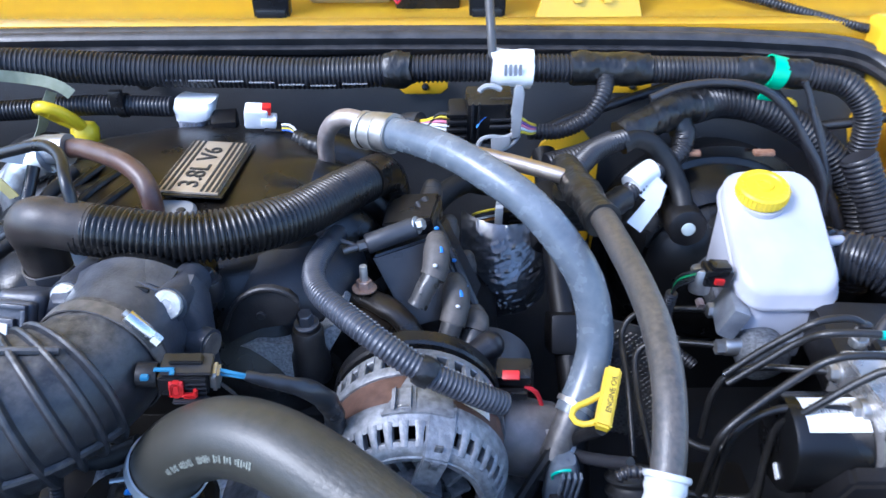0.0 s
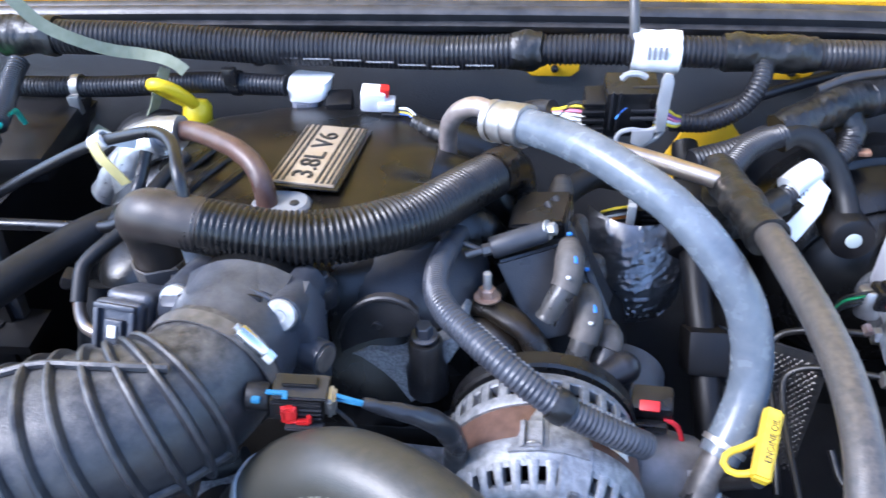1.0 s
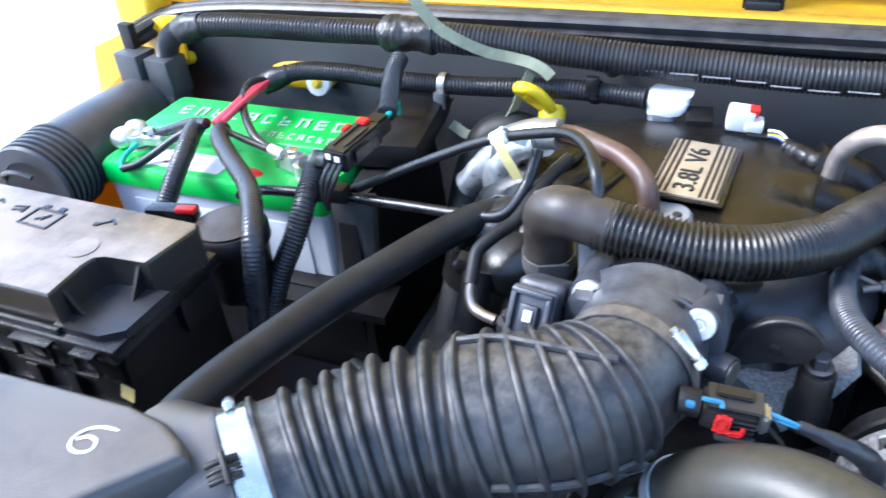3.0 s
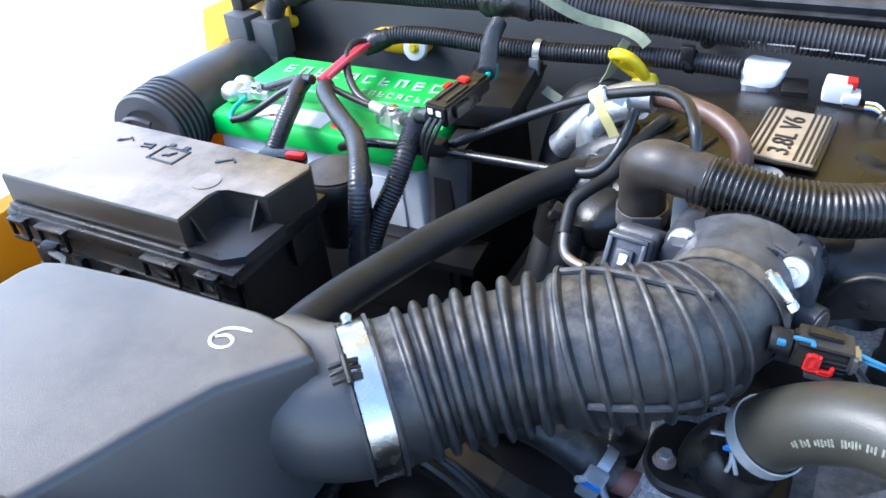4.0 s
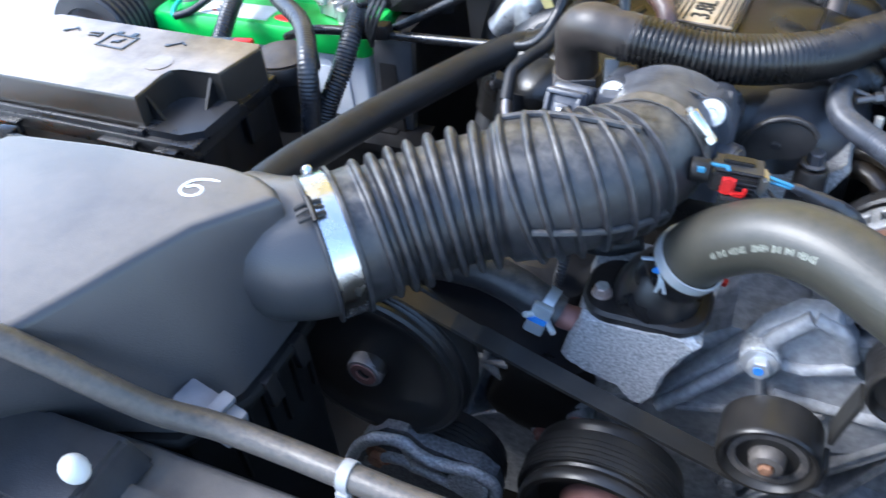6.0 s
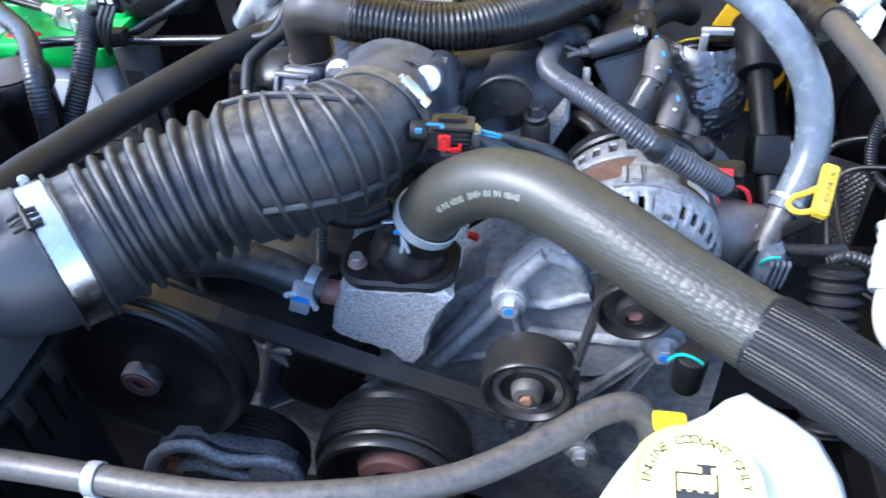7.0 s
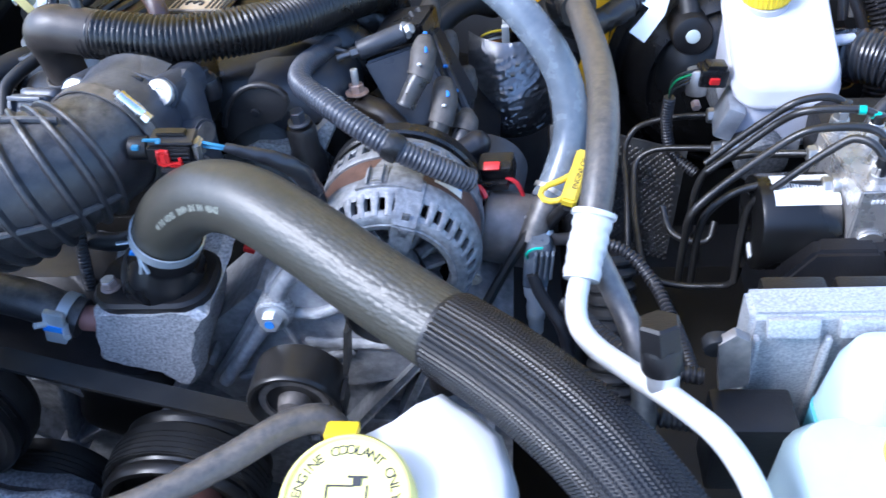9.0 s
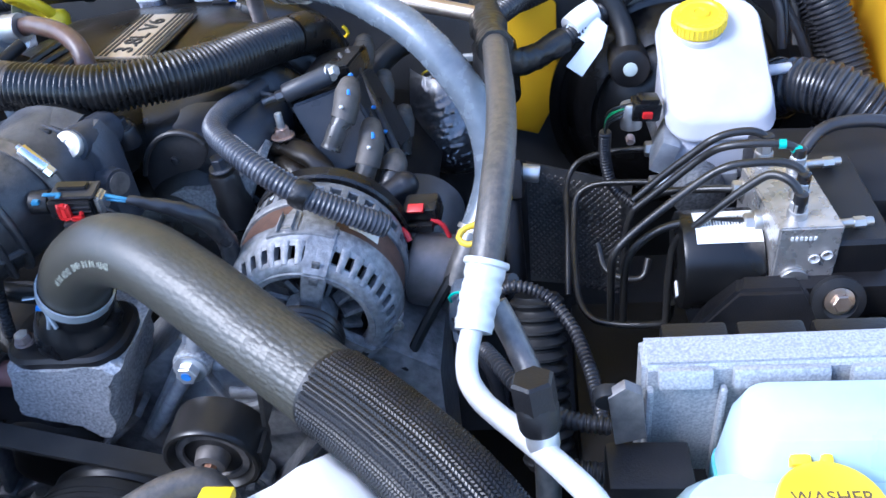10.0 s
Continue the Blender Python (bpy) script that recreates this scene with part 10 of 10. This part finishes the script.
solo("dust_boot", bm, RUBBER, "black ribbed rubber boot in the shadow", "boot")
bm = B()
box(bm, (0.455, 0.30, 0.86), (0.09, 0.50, 0.10), bev=0.01)
solo("side_tray", bm, PLASTIC_DULL, "black plastic side tray along the fender", "tray")

for pts, r, lb in (([(0.124, 0.376, 0.926), (0.134, 0.377, 0.931), (0.156, 0.374, 0.925), (0.175, 0.354, 0.913), (0.185, 0.321, 0.908), (0.189, 0.288, 0.912), (0.190, 0.26, 0.918)], 0.0050, "black corrugated loom dropping to the module"),
                   ([(0.112, 0.345, 0.900), (0.122, 0.325, 0.908), (0.136, 0.300, 0.914), (0.150, 0.28, 0.920), (0.168, 0.265, 0.922), (0.195, 0.259, 0.922)], 0.0062, "black corrugated loom under the white line"),
                   ([(0.148, 0.245, 0.905), (0.17, 0.240, 0.905), (0.20, 0.235, 0.905)], 0.0072, "short black corrugated loom under the bracket")):
    bm = B()
    corrugated(bm, pts, r, 0.0012, 0.0038, 12)
    solo("module_loom", bm, LOOM, lb, "cable", "module looms")

t = thing("pressure_sensor", (0.10, 0.37, 0.88), "pressure sensor plug wrapped in clear tape", "sensor")
bm = B()
hull_loft(bm, [rrect(0.0895, 0.408, 0.021, 0.020, 0.005, 0.862), rrect(0.092, 0.409, 0.023, 0.022, 0.006, 0.885), rrect(0.094, 0.410, 0.021, 0.020, 0.006, 0.900), rrect(0.0945, 0.410, 0.014, 0.014, 0.005, 0.906)])
part("plug", bm, SENSOR_BLUE, t, "dusty blue-grey finned plug")
for k in range(4):
    bm = B()
    box(bm, (0.0895 + 0.0045 * k, 0.397, 0.889), (0.002, 0.006, 0.030), (6, 4, 0), bev=0.0008)
    part("fin", bm, SENSOR_BLUE, t)
bm = B()
tube(bm, [(0.084, 0.402, 0.892), (0.083, 0.399, 0.900), (0.088, 0.397, 0.907), (0.096, 0.397, 0.908)], 0.0012, 6, 0.001)
part("wire", bm, TEAL, t)
bm = B()
lathe(bm, (0.0893, 0.407, 0.800), (0, 0.02, 1), [(0, 0), (0.0065, 0), (0.0070, 0.016), (0.0082, 0.018), (0.0082, 0.032), (0.0074, 0.034), (0.0074, 0.044), (0.0098, 0.046), (0.0098, 0.055), (0.0085, 0.058), (0.0085, 0.064), (0, 0.064)], 24)
part("body", bm, BODY_PALE, t, "pale stepped sensor body")
bm = B()
tube(bm, [(0.087, 0.397, 0.880), (0.092, 0.392, 0.866), (0.101, 0.386, 0.850), (0.110, 0.380, 0.836), (0.118, 0.37, 0.80)], 0.0052, 10)
part("lead", bm, LOOM, t)
bm = B()
tube(bm, [(0.092, 0.44, 0.905), (0.094, 0.425, 0.895), (0.095, 0.412, 0.885)], lambda s, S: 0.0115 if (s % 0.012) < 0.008 else 0.0095, 20, 0.001)
solo("hose_fitting", bm, ALU, "ribbed aluminium fitting under the oil dipstick", "fitting")
bm = B()
tube(bm, [(0.10, 0.435, 0.925), (0.085, 0.42, 0.905), (0.06, 0.40, 0.87), (0.04, 0.38, 0.84)], 0.0045, 8)
solo("cable", bm, RUBBER, "black rod running down behind the alternator", "cable", "thin cables")
bm = B()
tube(bm, [(0.09, 0.462, 0.905), (0.092, 0.45, 0.885), (0.10, 0.43, 0.89), (0.12, 0.40, 0.915), (0.135, 0.385, 0.930)], 0.005, 10)
solo("cable", bm, LOOM, "black wire bundle beside the alternator", "cable", "thin cables")

t = thing("coolant_plug", (0.02, 0.30, 0.88), "small sensor with a teal wire behind the coolant bottle", "sensor")
bm = B()
disc(bm, (0.022, 0.30, 0.86), (0.022, 0.295, 0.90), 0.012, 18, 0.002)
part("body", bm, PLASTIC_DULL, t)
bm = B()
tube(bm, [(0.005, 0.292, 0.895), (0.012, 0.290, 0.905), (0.022, 0.288, 0.904), (0.028, 0.287, 0.900)], 0.0013, 6)
part("wire", bm, TEAL, t)


# ---- engine sides in shadow ----
t = thing("engine_block", (-0.2, 0.6, 0.45), "oily engine block and cylinder heads, blackened as shade", "engine block")
bm = B()
box(bm, (-0.20, 0.62, 0.68), (0.44, 0.30, 0.42), bev=0.02)
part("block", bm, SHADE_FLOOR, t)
bm = B()
box(bm, (-0.02, 0.58, 0.86), (0.13, 0.26, 0.10), (0, 30, 0), bev=0.02)
part("valve_cover", bm, PLASTIC_DULL, t)
bm = B()
box(bm, (-0.37, 0.62, 0.86), (0.13, 0.26, 0.10), (0, -30, 0), bev=0.02)
part("valve_cover", bm, PLASTIC_DULL, t)
crescent = [(-0.182, 0.930), (-0.172, 0.946), (-0.150, 0.952), (-0.125, 0.950), (-0.100, 0.956), (-0.082, 0.972), (-0.078, 0.966), (-0.088, 0.946), (-0.103, 0.921), (-0.118, 0.905), (-0.136, 0.892), (-0.175, 0.900)]
bm = B()
hull_loft(bm, [[(-0.126 + (x + 0.126) * k, y + (z - 0.94) * 0.15, 0.946 + (z - 0.946) * k) for x, z in crescent] for y, k in ((0.490, 0.95), (0.494, 1.0), (0.530, 1.02))])
bmesh.ops.subdivide_edges(bm, edges=bm.edges[:], cuts=3, use_grid_fill=True)
for v in bm.verts:
    v.co += noise.noise_vector(v.co * 45) * 0.0012 + noise.noise_vector(v.co * 170) * 0.0006
part("head_casting", bm, CAST_LIGHT, t, "grey cast cylinder head front")
bm = B()
box(bm, (-0.13, 0.54, 0.91), (0.11, 0.06, 0.10), bev=0.01)
part("head_side", bm, SHADE_FLOOR, t)


# ---- small things round the engine front ----
t = thing("temperature_sensor", (-0.32, 0.43, 0.86), "rusty bolt on a black bracket under the intake hose", "sensor")
bm = B()
disc(bm, (-0.32, 0.43, 0.855), (-0.32, 0.428, 0.872), 0.018, 24, 0.003)
part("base", bm, PLASTIC, t)
bm = B()
bolt(bm, (-0.32, 0.427, 0.872), (0, -0.2, 1), 0.0075, 0.008)
part("bolt", bm, RUST, t)
bm = B()
corrugated(bm, [(-0.268, 0.395, 0.985), (-0.274, 0.388, 0.95), (-0.279, 0.380, 0.915), (-0.284, 0.375, 0.88)], 0.0052, 0.001, 0.0034, 12)
solo("sensor_loom", bm, LOOM, "thin black corrugated loom beside the thermostat", "cable")
bm = B()
box(bm, (-0.155, 0.42, 0.892), (0.010, 0.006, 0.005), (0, 20, 0), bev=0.001)
solo("red_clip", bm, RED, "small red clip in the shadow under the hose", "fastener")
for p, lb in (((-0.215, 0.385, 0.835), "red wire end in the shadow below the thermostat"), ((-0.345, 0.30, 0.99), "tiny red mark under the air hose")):
    bm = B()
    tube(bm, [p, (p[0] + 0.006, p[1], p[2] + 0.003), (p[0] + 0.012, p[1] - 0.002, p[2] + 0.001)], 0.0013, 6)
    solo("wire_end", bm, WIRES["red"], lb, "wire")
for pts, r, lb in (([(-0.30, 0.40, 0.93), (-0.25, 0.395, 0.925), (-0.22, 0.40, 0.935)], 0.008, "black coolant pipe behind the thermostat"),
                   ([(-0.44, 0.41, 0.95), (-0.39, 0.395, 0.955), (-0.34, 0.39, 0.958), (-0.29, 0.392, 0.965)], 0.006, "black tube under the intake hose")):
    bm = B()
    tube(bm, pts, r, 14)
    solo("rubber_hose", bm, RUBBER, lb, "hose", "dark hoses")

# Clamp and bracket under the dusty elbow.
t = thing("hose_clamp", (-0.322, 0.51, 1.0), "dark spring clamp with a grey tag under the elbow", "hose clamp")
bm = B()
band(bm, (-0.3092, 0.5160, 1.008), (0, 0.08, -1), 0.0196, 0.015, 0.0015, 32)
part("clamp_band", bm, DUSTY_STEEL, t)
bm = B()
box(bm, (-0.300, 0.4965, 1.008), (0.024, 0.003, 0.016), (0, 0, 20), bev=0.001)
part("tag", bm, BOOT_PANEL, t)
t = thing("small_bracket", (-0.27, 0.50, 1.0), "pale steel tab with a copper screw behind the throttle body", "bracket")
bm = B()
box(bm, (-0.276, 0.503, 1.018), (0.012, 0.004, 0.036), (0, 0, 10), bev=0.001)
part("tab", bm, CLIP_DIM, t)
bm = B()
bolt(bm, (-0.262, 0.500, 1.028), (0, -0.4, 1), 0.004)
part("screw", bm, RUST, t)
for x, y, z, r in ((-0.338, 0.533, 0.980, 0.0065), (-0.325, 0.46, 0.985, 0.005), (-0.175, 0.485, 1.022, 0.005), (-0.36, 0.60, 0.985, 0.006)):
    bm = B()
    disc(bm, (x, y, z - 0.018), (x, y, z), r * 1.9, 16, 0.002)
    bolt(bm, (x, y, z), (0, -0.1, 1), r, r * 1.5)
    solo("manifold_bolt", bm, PLASTIC_GREY, "dark hex bolt on the intake manifold", "fastener", "manifold bolts")

# White ties on the steel line.
t = thing("cable_tie", (-0.365, 0.585, 1.06), "white tape ties round the steel line and pipe", "tie")
for a, b, w in (((-0.372, 0.582, 1.078), (-0.352, 0.600, 1.062), 0.010), ((-0.374, 0.582, 1.070), (-0.380, 0.590, 1.050), 0.008)):
    bm = B()
    a, b = V(a), V(b)
    ribbon(bm, [a, (a + b) / 2 + Vector((0.001, -0.004, 0.002)), b], w, 0.0012, (0.5, 0.5, 0.6))
    part("tail", bm, LABEL_WHITE, t)
bm = B()
tube(bm, [(-0.338, 0.650, 1.045), (-0.362, 0.652, 1.042), (-0.385, 0.648, 1.034)], 0.0142, 18)
for v in bm.verts:
    v.co += noise.noise_vector(v.co * 120) * 0.0012
solo("foil_wrap", bm, FOIL_DARK, "pale foil wrap over the brown pipe end", "pipe")

# Fasteners on the yellow fender ledge.
for x, y, z in ((-0.962, 0.30, 0.957), (-0.964, 0.44, 0.960), (-0.966, 0.57, 0.968)):
    bm = B()
    bolt(bm, (x, y, z), (0, 0, 1), 0.007)
    solo("fender_bolt", bm, YELLOW, "yellow painted bolt on the fender ledge", "fastener", "fender bolts")

# Moulded lever tabs and side clips of the fuse box base.
for x in (-0.82, -0.77, -0.72, -0.67, -0.63):
    bm = B()
    box(bm, (x, 0.3135, 0.962), (0.012, 0.008, 0.03), bev=0.002)
    solo("side_rib", bm, PLASTIC_DULL, "black moulded rib on the fuse box side", "bracket", "fuse box ribs")
t = thing("bracket_rail", (-0.70, 0.24, 1.0), "thin black plastic rail and tab beside the air box", "bracket")
bm = B()
tube(bm, [(-0.715, 0.02, 1.046), (-0.695, 0.10, 1.046), (-0.684, 0.17, 1.046), (-0.680, 0.215, 1.045), (-0.670, 0.237, 1.044), (-0.650, 0.243, 1.044)], 0.003, 6)
part("rail", bm, PLASTIC, t)
bm = B()
tube(bm, [(-0.668, 0.240, 1.044), (-0.690, 0.256, 1.036), (-0.725, 0.268, 1.026)], 0.003, 6)
part("arm", bm, PLASTIC, t)
bm = B()
box(bm, (-0.730, 0.270, 1.020), (0.014, 0.008, 0.026), (0, 12, 20), bev=0.002)
part("upright", bm, PLASTIC, t)

# Teal-tipped and taped leads beside the booster, dark hose at the back.
bm = B()
tube(bm, [(-0.02, 0.70, 0.93), (0.0, 0.72, 0.95), (0.025, 0.74, 0.955), (0.05, 0.76, 0.94)], 0.012, 14)
solo("rubber_hose", bm, RUBBER, "black heater hose at the back of the engine", "hose", "dark hoses")
bm = B()
tube(bm, [(-0.112, 0.80, 0.951), (-0.100, 0.80, 0.940), (-0.082, 0.80, 0.935), (-0.066, 0.80, 0.936), (-0.057, 0.80, 0.944), (-0.062, 0.80, 0.952)], 0.0020, 8)
solo("wire_loop", bm, YELLOW_PL, "yellow wire loop behind the hose", "wire")
